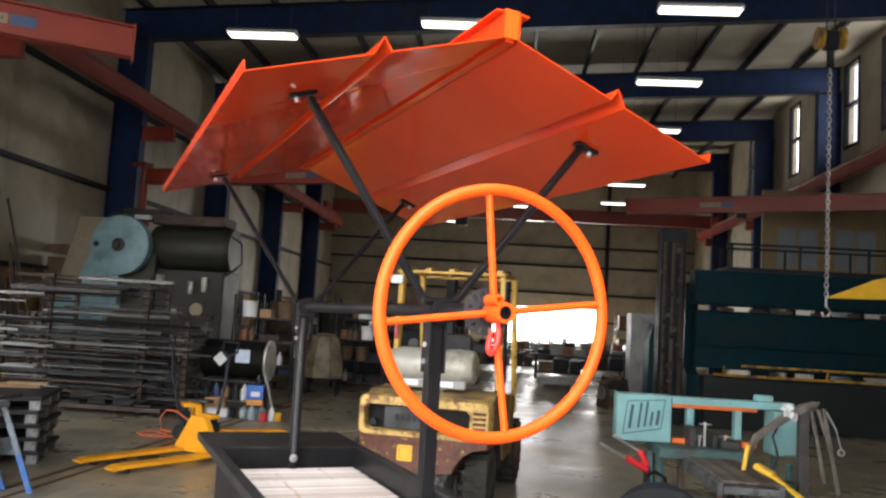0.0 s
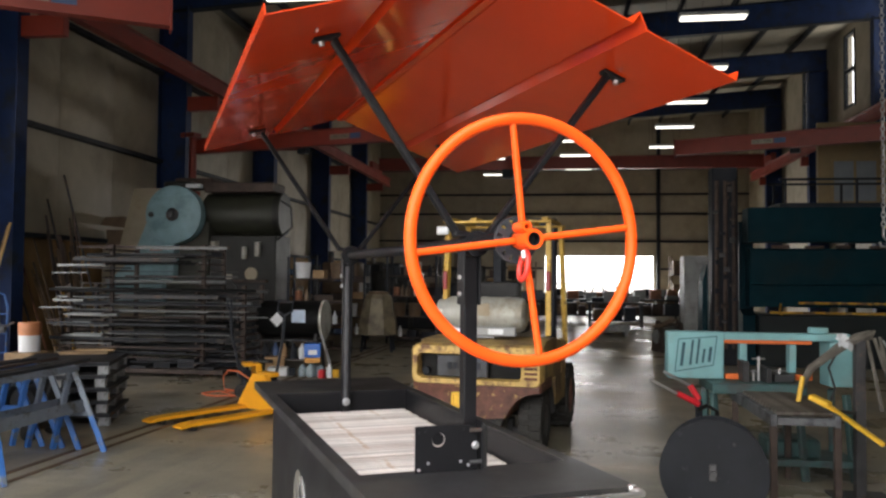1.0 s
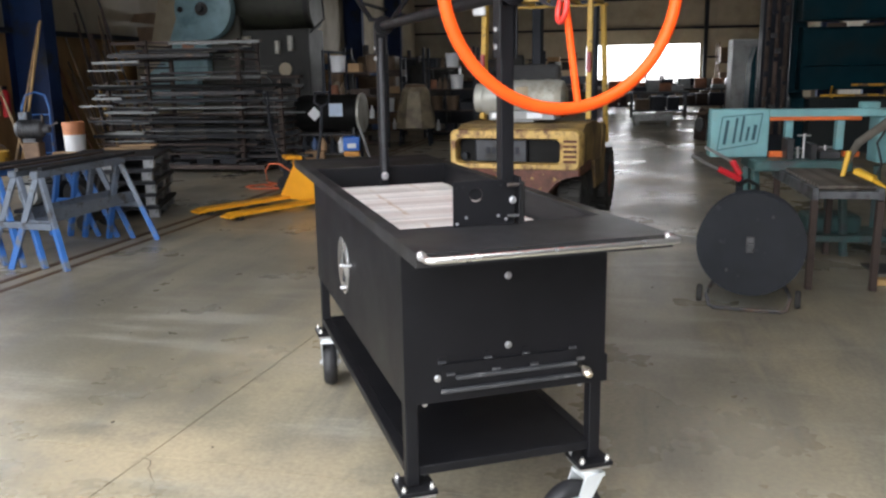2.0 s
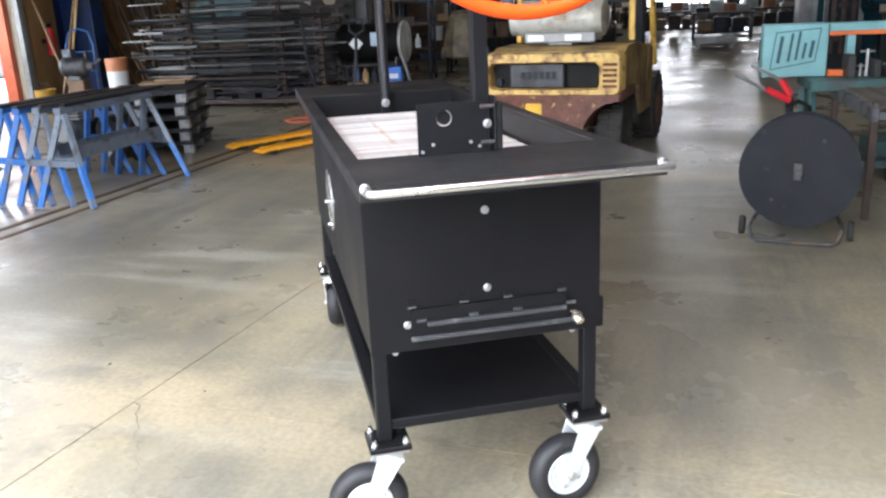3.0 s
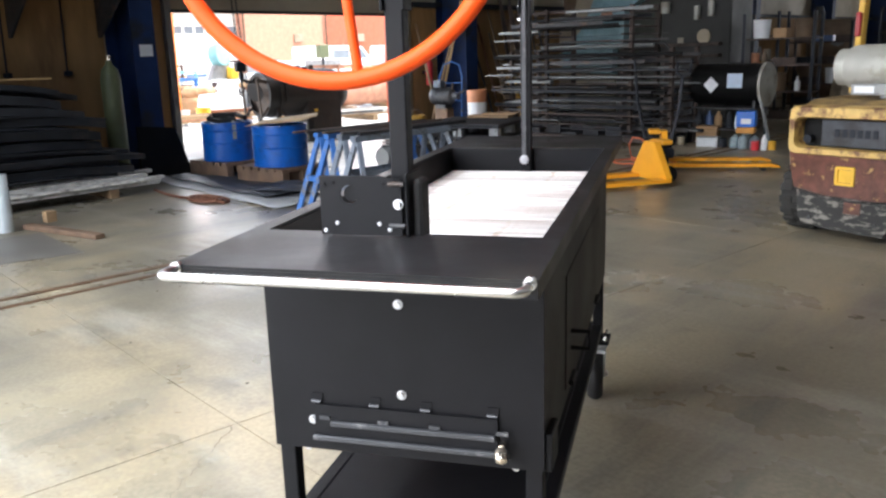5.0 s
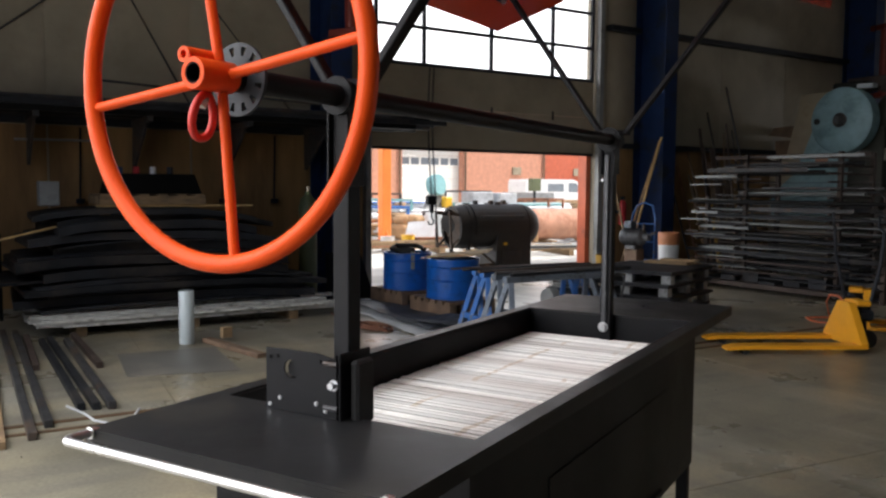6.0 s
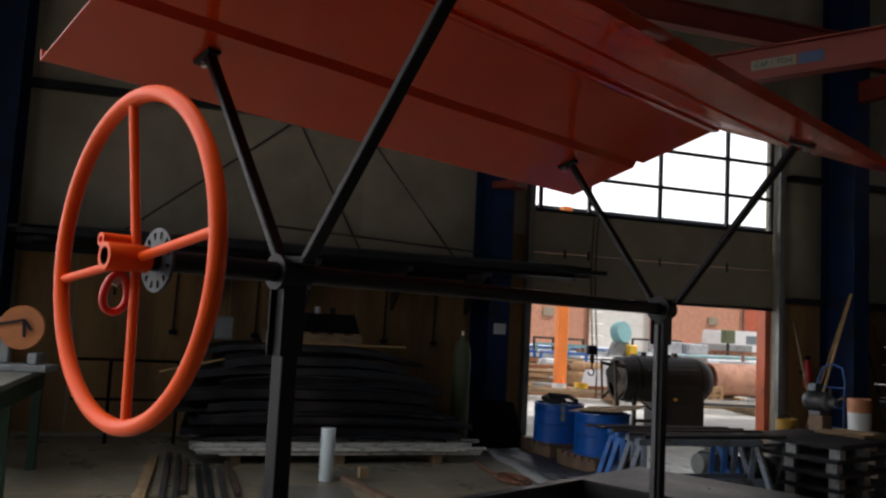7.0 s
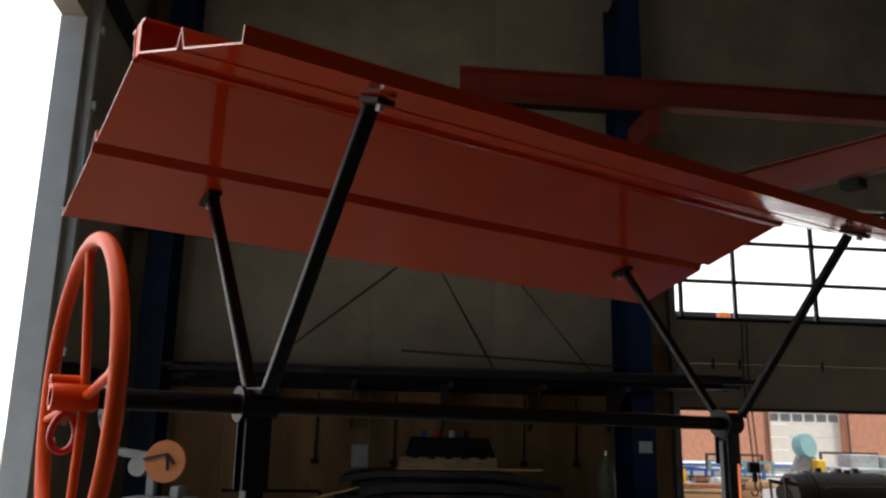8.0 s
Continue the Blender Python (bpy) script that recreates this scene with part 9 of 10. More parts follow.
# on the floor in front of the plates
for k, (y0, y1, x0, x1, mat, nm) in enumerate(((-0.38, -0.22, -4.35, -7.3, "wood", "wooden_strip"), (-0.34, -0.18, -3.66, -7.6, "wood", "wooden_strip"), (-0.17, -0.05, -3.77, -7.7, "steel", "square_tube"), (-0.06, 0.05, -3.99, -7.6, "steel", "square_tube"), (0.17, 0.22, -4.31, -7.0, "plate", "square_tube"), (0.26, 0.30, -4.28, -7.1, "plate", "square_tube"), (0.35, 0.42, -4.25, -6.9, "steel", "square_tube"), (0.05, 0.12, -5.75, -7.3, "rust_dark", "square_tube"), (0.50, 0.52, -5.6, -7.2, "rust_dark", "square_tube"))):
    b = BM()
    r = 0.025
    bar(b, (x0, y0, r), (x1, y1, r), 2 * r, 2 * r, 0.003)
    o = solid(nm, b, M[mat], {"wooden_strip": "long wooden strip lying on the floor", "square_tube": "dark square steel tube lying on the floor"}[nm], "tube" if "tube" in nm else "strip", group="floor stock")
b = BM()
lathe(b, [(0.02, 0.0), (0.066, 0.0), (0.070, 0.006), (0.070, 0.494), (0.066, 0.5), (0.02, 0.5)], 26)
solid("wrap_roll", b, M["roll_white"], "white roll of stretch wrap standing on end", "wrap roll", m=pose(-6.31, 1.38, 0.0005), smooth=True)
b = BM()
box(b, 0, 1.0, -0.045, 0.045, 0, 0.04, 0.003)
solid("timber", b, M["wood_dark"], "short timber lying on the floor", "timber", m=pose(-6.3, 1.56, 0.0045, 0, 0, 11))
b = BM()
box(b, -0.03, 0.03, -0.05, 0.05, 0, 0.1, 0.004)
solid("wood_block", b, M["wood"], "small wooden block behind the roll", "wood block", m=pose(-6.2, 1.72, 0.046, 0, 0, 10))
b = BM()
prism(b, [(-6.1, 0.72), (-5.15, 0.62), (-4.95, 1.45), (-6.0, 1.55)], 0.004, Matrix.Translation((0, 0, 0.0005)))
solid("floor_plate", b, M["floor_plate"], "thin steel plate lying flat on the floor", "steel plate")
b = BM()
pipe(b, [(-4.45, 0.1, 0.009), (-4.2, 0.17, 0.009), (-4.0, 0.2, 0.009), (-3.82, 0.3, 0.009), (-3.95, 0.42, 0.009), (-4.15, 0.5, 0.009)], 0.008, 6)
solid("cable", b, M["sheet_white"], "thin pale cable lying on the floor", "cable")

# saw bench by the south door
sb = thing("saw_bench", pose(-5.2, -1.52, 0.05, 0, 0, -1), "long grey steel saw bench with a green frame", "bench")
b = BM()
box(b, -1.9, 1.5, -0.25, 0.25, 0.85, 0.90, 0.005)
part("bench_top", b, M["bench_top"], sb)
b = BM()
box(b, -1.9, 1.5, -0.24, 0.24, 0.70, 0.849, 0.005)
part("apron", b, M["bench_green"], sb)
for x in (-1.8, -0.3, 1.3):
    for y in (-0.2, 0.2):
        b = BM()
        box(b, x - 0.04, x + 0.04, y - 0.04, y + 0.04, -0.0495, 0.699)
        part("leg", b, M["bench_green"], sb)
b = BM()
box(b, 0.3, 0.9, -0.18, 0.2, -0.0495, 0.55, 0.02)
part("dust_bin", b, M["pale_metal"], sb)
cs = thing("chop_saw", pose(-6.5, -1.42, 0.9505, 0, 0, 80), "chop saw with a faded orange round blade guard", "chop saw")
b = BM()
lathe(b, [(0.02, -0.02), (0.19, -0.02), (0.195, -0.015), (0.195, 0.015), (0.19, 0.02), (0.02, 0.02)], 36, Matrix.Translation((0.03, -0.02, 0.38)) @ pose(0, 0, 0, 90, 0, 0))
part("blade_guard", b, M["disc_orange"], cs, "faded orange round guard", smooth=True)
b = BM()
bar(b, (-0.17, -0.055, 0.40), (0.05, -0.055, 0.45), 0.022, 0.02), bar(b, (0.05, -0.055, 0.45), (0.12, -0.055, 0.36), 0.03, 0.02), bar(b, (0.05, -0.055, 0.44), (0.06, -0.055, 0.30), 0.02, 0.018)
part("guard_arm", b, M["dark_steel"], cs)
b = BM()
bar(b, (-0.02, 0.05, 0.40), (-0.45, 0.05, 0.46), 0.08, 0.08, 0.01)
rod(b, (-0.25, 0.0, 0.33), (-0.25, 0.2, 0.33), 0.09, 16)
part("motor_arm", b, M["grey"], cs)
b = BM()
box(b, -0.3, 0.3, -0.15, 0.2, 0.0, 0.06, 0.01), box(b, -0.16, -0.08, 0.02, 0.12, 0.06, 0.36, 0.01), box(b, 0.12, 0.2, -0.1, 0.15, 0.06, 0.16, 0.01)
part("base", b, M["grey"], cs)
hr = thing("hand_rail", pose(-8.6, -0.75, 0), "thin dark pipe rail by the wall", "rail")
for y in (0, 0.75):
    b = BM()
    rod(b, (0, y, 0), (0, y, 0.95), 0.02, 10)
    part("rail_post", b, M["smoker"], hr)
for z in (0.5, 0.95):
    b = BM()
    rod(b, (0, -0.4, z), (0, 0.75, z), 0.018, 10)
    part("rail", b, M["smoker"], hr)

# ---- the yard outside the side door ----
def smoker():
    s = thing("barrel_smoker", pose(-10.4, 7.72, -0.03, 0, 0, 91) @ Matrix.Diagonal((0.93, 0.93, 1.05, 1)), "black horizontal barrel smoker on a box stand", "smoker")
    Z = 0.80
    T = Matrix.Translation((0, 0, Z)) @ pose(0, 0, 0, 0, 90, 0)
    b = BM()
    hoop(b, [(0.29, -0.87), (0.345, -0.87), (0.352, -0.7), (0.352, 0.80), (0.33, 0.88), (0.26, 0.99), (0.24, 0.99), (0.31, 0.86), (0.33, -0.86)], 36, T)
    part("barrel", b, M["smoker_body"], s, smooth=True)
    b = BM()
    lathe(b, [(0.02, -0.80), (0.329, -0.80), (0.329, -0.78), (0.02, -0.78)], 30, T)
    part("end_plate", b, M["smoker_brown"], s, "brown heat-stained end plate")
    for x in (-0.62, 0.08, 0.72):
        b = BM()
        hoop(b, [(0.353, x - 0.035), (0.366, x - 0.035), (0.366, x + 0.035), (0.353, x + 0.035)], 36, T)
        part("lid_band", b, M["smoker_body"], s)
    # lid: a shell over the upper half with a lip and hinges
    b = BM()
    arc = [radians(a) for a in range(-20, 126, 12)]
    rings = [[b.verts.new((x, -r * math.cos(a), Z + r * math.sin(a))) for a in arc] for x, r in ((-0.55, 0.357), (0.66, 0.357), (0.66, 0.376), (-0.55, 0.376))]
    for A, B in zip(rings, rings[1:] + rings[:1]):
        for k in range(len(arc) - 1):
            b.faces.new((A[k], A[k + 1], B[k + 1], B[k]))
    b.faces.new([r[0] for r in rings][::-1]), b.faces.new([r[-1] for r in rings])
    bmesh.ops.recalc_face_normals(b, faces=b.faces)
    part("lid", b, M["smoker_body"], s)
    for x in (-0.4, 0.1, 0.5):
        b = BM()
        box(b, x - 0.05, x + 0.05, 0.15, 0.26, Z + 0.30, Z + 0.385, 0.006)
        part("lid_hinge", b, M["smoker_body"], s)
    b = BM()
    pipe(b, [(-0.45, -0.34, Z + 0.16), (-0.45, -0.42, Z + 0.18), (0.5, -0.42, Z + 0.18), (0.5, -0.34, Z + 0.16)], 0.014, 8)
    part("lid_handle", b, M["steel"], s)
    b = BM()
    box(b, -0.08, 0.74, -0.345, 0.345, 0.03, 0.78, 0.02)
    part("firebox", b, M["smoker_body"], s)
    b = BM()
    box(b, 0.02, 0.48, -0.362, -0.3455, 0.12, 0.42, 0.006)
    part("firebox_door", b, M["smoker_body"], s)
    for x in (-0.68, 0.66):
        for y in (-0.28, 0.28):
            b = BM()
            box(b, x - 0.03, x + 0.03, y - 0.03, y + 0.03, 0.0, 0.60)
            part("leg", b, M["smoker_body"], s)
    b = BM()
    bar(b, (-0.68, -0.28, 0.18), (-0.09, -0.28, 0.18), 0.04, 0.05), bar(b, (-0.66, -0.3, 0.55), (-0.1, -0.3, 0.2), 0.03, 0.03)
    part("brace", b, M["smoker_brown"], s)
    b = BM()
    rod(b, (-0.3, 0.05, Z + 0.34), (-0.3, 0.05, Z + 0.43), 0.05, 14)
    part("vent_cap", b, M["smoker_body"], s, smooth=True)
    for x, y, h in ((0.02, 0.0, 0.05), (0.14, -0.05, 0.03), (0.33, 0.02, 0.055)):
        b = BM()
        box(b, x - 0.04, x + 0.04, y - 0.05, y + 0.05, Z + 0.36, Z + 0.38 + h, 0.012)
        part("lid_lug", b, M["smoker_brown"], s)
    # open bracket frame and swung-out damper at the barrel's end
    for y in (-0.24, 0.22):
        b = BM()
        bar(b, (-0.86, y, Z + 0.2), (-1.08, y, Z + 0.24), 0.03, 0.05), bar(b, (-1.06, y, Z + 0.25), (-1.02, y, Z - 0.34), 0.035, 0.03), bar(b, (-1.02, y, Z - 0.32), (-0.86, y, Z - 0.18), 0.03, 0.04)
        part("end_bracket", b, M["smoker_brown"], s)
    b = BM()
    lathe(b, [(0.02, -0.012), (0.15, -0.012), (0.15, 0.012), (0.02, 0.012)], 20, Matrix.Translation((-0.98, -0.05, Z + 0.05)) @ pose(0, 0, 0, 0, 70, 20))
    part("damper", b, M["smoker_body"], s)
    b = BM()
    box(b, 0.08, 0.16, -0.351, -0.3455, 0.5, 0.54)
    part("tag", b, M["grip_yellow"], s, "small yellow tag")
    return s


smoker()
b = BM()
hoop(b, [(0.39, -1.5), (0.42, -1.5), (0.42, 1.5), (0.39, 1.5)], 40, pose(0, 0, 0, 90, 0, 0))
bmesh.ops.recalc_face_normals(b, faces=b.faces)
solid("rusty_pipe", b, M["rust_light"], "large rusty steel pipe section lying outdoors", "pipe", m=pose(-16.4, 14.55, 0.50, 0, 0, 2), smooth=True)
for y in (13.7, 15.5):
    b = BM()
    box(b, -17.0, -15.8, y - 0.08, y + 0.08, -0.03, 0.085)
    solid("pipe_bearer", b, M["wood"], "wooden bearer under the rusty pipe", "bearer", group="pipe bearers")
gp = thing("gantry_post", pose(-18.8, 10.1, -0.03), "orange painted steel gantry post in the yard", "post")
b = BM()
box(b, -0.14, 0.14, -0.14, 0.14, 0.05, 5.0, 0.02)
part("post", b, M["orange_steel_bright"], gp)
b = BM()
box(b, -0.3, 0.3, -0.3, 0.3, 0, 0.049)
prism(b, [(-0.28, 0.05), (0.28, 0.05), (0.145, 0.35), (-0.145, 0.35)], 0.03, Matrix.Translation((0, -0.015, 0)) @ AY)
part("base_plate", b, M["orange_steel_bright"], gp)
ch = thing("hanging_chain", pose(-9.05, 5.68, 0), "dark chain hanging in the side door", "chain")
for dy in (0.0, 0.07):
    b = BM()
    z = 3.2
    k = 0
    while z > (0.62 if dy else 1.30):
        m = Matrix.Translation((0.02 * math.sin(z * 2.2), dy + 0.03 * math.sin(z * 1.7), z)) @ Matrix.Rotation(math.pi / 2 * (k % 2), 4, "Z")
        pipe(b, [m @ Vector((0.014 * math.cos(t), 0, 0.03 * math.sin(t))) for t in [i * math.pi / 3 for i in range(6)]], 0.006, 4, True)
        z -= 0.046
        k += 1
    part("chain", b, M["dark_steel"], ch)
b = BM()
box(b, -0.05, 0.05, -0.06, 0.10, 1.22, 1.36, 0.025, seg=2), box(b, -0.03, 0.03, 0.0, 0.06, 1.10, 1.22, 0.012)
pipe(b, [(0, 0.03, 1.1), (0, 0.03, 1.03), (0, 0.07, 0.99), (0, 0.05, 0.93), (0, -0.01, 0.93), (0, -0.03, 0.98)], 0.012, 8)
part("hook", b, M["dark_steel"], ch)

# brick building opposite
FX = -42.0
bld = thing("brick_building", pose(FX, 0, -0.03), "long orange brick building with white doors", "building")
for k, (y0, y1, mat) in enumerate(((-10, 23.6, "brick"), (27.9, 34.5, "brick"), (34.5, 70, "brick_red"))):
    b = BM()
    box(b, -6, 0, y0, y1, 0, 8.5)
    part("wall", b, M[mat], bld)
b = BM()
box(b, -6, 0, 23.6, 27.9, 4.2, 8.5)
part("wall", b, M["brick"], bld)
b = BM()
box(b, -6.2, 0.3, -10.2, 70.2, 8.5, 8.8)
part("roof_edge", b, M["dark_steel"], bld)
dw = new("loading_door")
dw.parent, dw.matrix_basis = bld, pose(-0.4, 23.62, 0)
for k in range(6):
    b = BM()
    if k == 4:
        for z0, z1 in ((k * 0.7 + 0.005, k * 0.7 + 0.14), (k * 0.7 + 0.56, k * 0.7 + 0.695)):
            box(b, 0, 0.06, 0, 4.26, z0, z1)
        for i in range(7):
            yy = i * 4.26 / 6
            box(b, 0.001, 0.059, max(0, yy - 0.07), min(4.26, yy + 0.07), k * 0.7 + 0.141, k * 0.7 + 0.559)
    else:
        box(b, 0, 0.06, 0, 4.26, k * 0.7 + 0.005, k * 0.7 + 0.695, 0.01)
    part("section", b, M["facade_door"], dw)
for i in range(6):
    b = BM()
    box(b, 0.02, 0.03, i * 0.71 + 0.072, i * 0.71 + 0.638, 2.943, 3.357)
    part("pane", b, M["dark_glass"], dw)
for y in (13.0, 46.0):
    b = BM()
    box(b, 0.001, 0.1, y, y + 4.2, 0, 4.1, 0.02)
    part("loading_door", b, M["facade_door"], bld)
for y in (20.5, 31.8, 37.0):
    b = BM()
    box(b, 0.001, 0.08, y, y + 0.7, 2.4, 2.9, 0.01)
    part("wall_lamp", b, M["machine_cream"], bld)
for y in (23.4, 28.1, 34.4):
    b = BM()
    rod(b, (0.1, y, 0), (0.1, y, 8.4), 0.06, 8)
    part("downpipe", b, M["machine_brown"], bld)


def van(x, y, yaw):
    v = thing("white_van", pose(x, y, -0.03, 0, 0, yaw), "white panel van parked in front of the building", "van")
    b = BM()
    prism(b, [(-2.4, 0.4), (2.3, 0.4), (2.4, 0.8), (2.2, 1.15), (1.7, 1.3), (1.15, 1.95), (0.9, 2.05), (-2.3, 2.05), (-2.4, 1.9)], 1.9, Matrix.Translation((0, -0.95, 0)) @ AY)
    bmesh.ops.recalc_face_normals(b, faces=b.faces)
    part("body", b, M["van"], v)
    for s in (-1, 1):
        b = BM()
        prism(b, [(1.55, 1.32), (1.08, 1.85), (0.55, 1.85), (0.55, 1.32)], 0.01, Matrix.Translation((0, s * 0.955 - 0.005, 0)) @ AY)
        part("side_window", b, M["dark_glass"], v)
        b = BM()
        box(b, -0.9, 0.2, s * 0.955 - 0.005, s * 0.955 + 0.005, 1.35, 1.8)
        part("side_window", b, M["dark_glass"], v)
        for x0 in (-1.5, 1.5):
            w = new("wheel")
            w.parent, w.matrix_basis = v, pose(x0, s * 0.85, 0.34, 90, 0, 0)
            b = BM()
            lathe(b, [(0.2, -0.11), (0.32, -0.11), (0.34, 0), (0.32, 0.11), (0.2, 0.11)], 24)
            part("tyre", b, M["tyre"], w, smooth=True)
            b = BM()
            lathe(b, [(0.02, -0.09), (0.199, -0.1), (0.199, 0.1), (0.02, 0.09)], 20)
            part("rim", b, M["pale_metal"], w)
    return v


van(-36.5, 30.6, 85)
van(-37.5, 37.4, 88)
rs = random.Random(3)


def yard_pile(x, y, yaw, n, L, mats, name, label, size):
    """A pile of loose lengths on two bearers."""
    p = thing(name, pose(x, y, -0.03, 0, 0, yaw), label, "material pile", name + " piles")
    for xx in (-L * 0.3, L * 0.3):
        b = BM()
        box(b, xx - 0.06, xx + 0.06, -0.7, 0.7, 0, 0.12)
        part("bearer", b, M["wood"], p)
    for k in range(n):
        row, col = divmod(k, 8)
        w, h = rs.uniform(0.5, 1) * size, rs.uniform(0.5, 1) * size
        b = BM()
        l = L * rs.uniform(0.75, 1.1)
        if rs.random() < 0.4:
            rod(b, (-l / 2, 0, h / 2), (l / 2, 0, h / 2), h / 2, 10)
        else:
            box(b, -l / 2, l / 2, -w / 2, w / 2, 0, h)
        part("length", b, M[rs.choice(mats)], p, m=pose(rs.uniform(-0.2, 0.2), -0.62 + col * 0.17, 0.121 + row * size * 1.02, 0, 0, rs.uniform(-3, 3)))
    return p


for k, (x, y, yaw, n, L, mats, nm, lab, sz) in enumerate((
        (-13.6, 10.9, 78, 16, 3.0, ("wood", "rust_dark", "steel", "pale_metal"), "timber", "pile of timber and steel lengths in the yard", 0.06),
        (-15.5, 8.6, 70, 16, 3.4, ("wood", "rust", "rust_dark"), "timber", "pile of weathered timber in the yard", 0.07),
        (-20.5, 8.5, 85, 30, 4.0, ("wood", "card", "rust"), "timber", "pile of brown boards in the yard", 0.12),
        (-22.0, 12.6, 95, 32, 4.5, ("rust", "rust_dark", "wood"), "steel", "pile of rusty steel sections in the yard", 0.15),
        (-24.5, 16.0, 80, 32, 5.0, ("pale_metal", "bright_steel", "white"), "steel", "pile of pale galvanised sections in the yard", 0.15),
        (-21.5, 17.8, 92, 24, 4.0, ("rust", "orange_steel", "wood"), "steel", "pile of orange and rusty steel in the yard", 0.14),
        (-27.0, 20.5, 88, 40, 6.0, ("white", "pale_metal", "teal"), "steel", "pile of pale steel sections in the yard", 0.16),
        (-26.0, 12.0, 86, 32, 5.0, ("saw_grey", "rust", "pale_metal"), "steel", "pile of blue and rusty steel sections in the yard", 0.16),
        (-29.5, 26.0, 90, 40, 6.0, ("rust", "white", "wood"), "steel", "pile of mixed steel sections in the yard", 0.17),
        (-31.0, 16.0, 90, 40, 6.0, ("pale_metal", "saw_blue", "white"), "steel", "pile of grey and blue sections in the yard", 0.17),
        (-19.0, 20.5, 84, 32, 4.0, ("wood", "rust", "white"), "timber", "pile of pallets boards and steel in the yard", 0.14))):
    yard_pile(x, y, yaw, n, L, mats, nm + "_pile", lab, sz)
for x, y, h in ((-27.2, 18.95, 1.36), (-27.0, 20.0, 1.32), (-33.0, 12.0, 1.7)):
    w = thing("wrapped_pallet", pose(x, y, -0.03, 0, 0, rs.uniform(-8, 8)), "pallet load in grey shrink wrap in the yard", "pallet load", "wrapped pallets")
    b = BM()
    box(b, -0.5, 0.5, -0.5, 0.5, 0.14, h, 0.05, seg=2)
    part("load", b, M["wrap"], w)
    b = BM()
    for yy in (-0.5, 0, 0.5):
        box(b, -0.6, 0.6, yy - 0.05, yy + 0.05, 0, 0.1)
    box(b, -0.6, 0.6, -0.6, 0.6, 0.1005, 0.139)
    part("pallet", b, M["wood"], w)
ym = thing("yard_machine", pose(-27.5, 17.1, -0.03, 0, 0, 0), "pale teal machine with a round cover outdoors", "machine")
b = BM()
lathe(b, [(0.05, -0.2), (0.42, -0.2), (0.46, 0), (0.42, 0.2), (0.05, 0.2)], 28, Matrix.Translation((0, 0, 1.62)) @ pose(0, 0, 0, 0, 80, 20))
part("round_cover", b, M["teal"], ym, smooth=True)
b = BM()
box(b, -0.5, 0.5, -0.75, 0.75, 0, 0.7, 0.04), prism(b, [(-0.55, 0.7), (0.55, 0.7), (0.3, 1.25), (-0.3, 1.25)], 0.3, Matrix.Translation((-0.15, 0, 0)) @ AX)
part("base", b, M["grey"], ym)
b = BM()
box(b, 0.16, 0.5, 0.15, 0.5, 0.701, 1.15, 0.04)
part("drive_box", b, M["grip_yellow"], ym)
for x, y, w, h, mat in ((-23.0, 9.6, 1.6, 0.9, "grip_yellow"), (-28.5, 9.0, 2.0, 1.2, "rust_light"), (-30.5, 29.5, 2.4, 1.5, "pale_metal"), (-28.8, 23.0, 2.0, 1.0, "rust"), (-33.5, 26.5, 2.6, 1.3, "grey")):
    c = thing("scrap_bin", pose(x, y, -0.03, 0, 0, rs.uniform(-10, 10)), "painted steel scrap bin in the yard", "bin", "scrap bins")
    b = BM()
    holed(b, -w / 2, w / 2, -0.7, 0.7, -w / 2 + 0.05, w / 2 - 0.05, -0.65, 0.65, 0.12, h)
    part("shell", b, M[mat], c)
    b = BM()
    box(b, -w / 2 + 0.051, w / 2 - 0.051, -0.649, 0.649, 0.12, h * 0.8)
    part("load", b, M["rust_dark"], c)
    b = BM()
    box(b, -w / 2, w / 2, -0.55, -0.4, 0, 0.119), box(b, -w / 2, w / 2, 0.4, 0.55, 0, 0.119)
    part("skids", b, M["dark_steel"], c)

# loose clutter between the piles: frames, crates, drums and short lengths
def pipe_frame(x, y, w, h, d, yaw, mat):
    f = thing("welded_stand", pose(x, y, -0.03, 0, 0, yaw), "open welded steel stand outdoors among the piles", "stand", "yard stands")
    for sx in (-1, 1):
        for sy in (-1, 1):
            b = BM()
            box(b, sx * w / 2 - 0.04, sx * w / 2 + 0.04, sy * d / 2 - 0.04, sy * d / 2 + 0.04, 0, h)
            part("leg", b, M[mat], f)
    for sy in (-1, 1):
        b = BM()
        box(b, -w / 2 + 0.041, w / 2 - 0.041, sy * d / 2 - 0.035, sy * d / 2 + 0.035, h - 0.08, h)
        part("rail", b, M[mat], f)
    for sx in (-1, 1):
        b = BM()
        box(b, sx * w / 2 - 0.035, sx * w / 2 + 0.035, -d / 2 + 0.041, d / 2 - 0.041, h - 0.08, h)
        part("rail", b, M[mat], f)
    return f


for x, y, w, h, d, yaw, mat in ((-21.0, 11.3, 1.2, 0.95, 0.8, 10, "saw_blue"), (-24.0, 11.0, 1.6, 0.9, 0.9, -8, "blue"), (-25.5, 13.6, 2.2, 1.1, 1.0, 5, "teal"),
                                (-28.0, 14.6, 1.8, 1.3, 1.0, 14, "rust_dark"), (-23.0, 17.0, 1.5, 0.9, 0.8, -12, "grey"), (-26.5, 21.8, 1.7, 1.1, 0.9, 8, "rust"),
                                (-22.5, 19.0, 1.2, 0.8, 0.8, 20, "pale_metal"), (-31.0, 21.0, 2.0, 1.4, 1.2, 0, "dark_steel"), (-29.0, 11.8, 2.2, 1.9, 1.2, 4, "dark_steel")):
    pipe_frame(x, y, w, h, d, yaw, mat)
rc = random.Random(11)
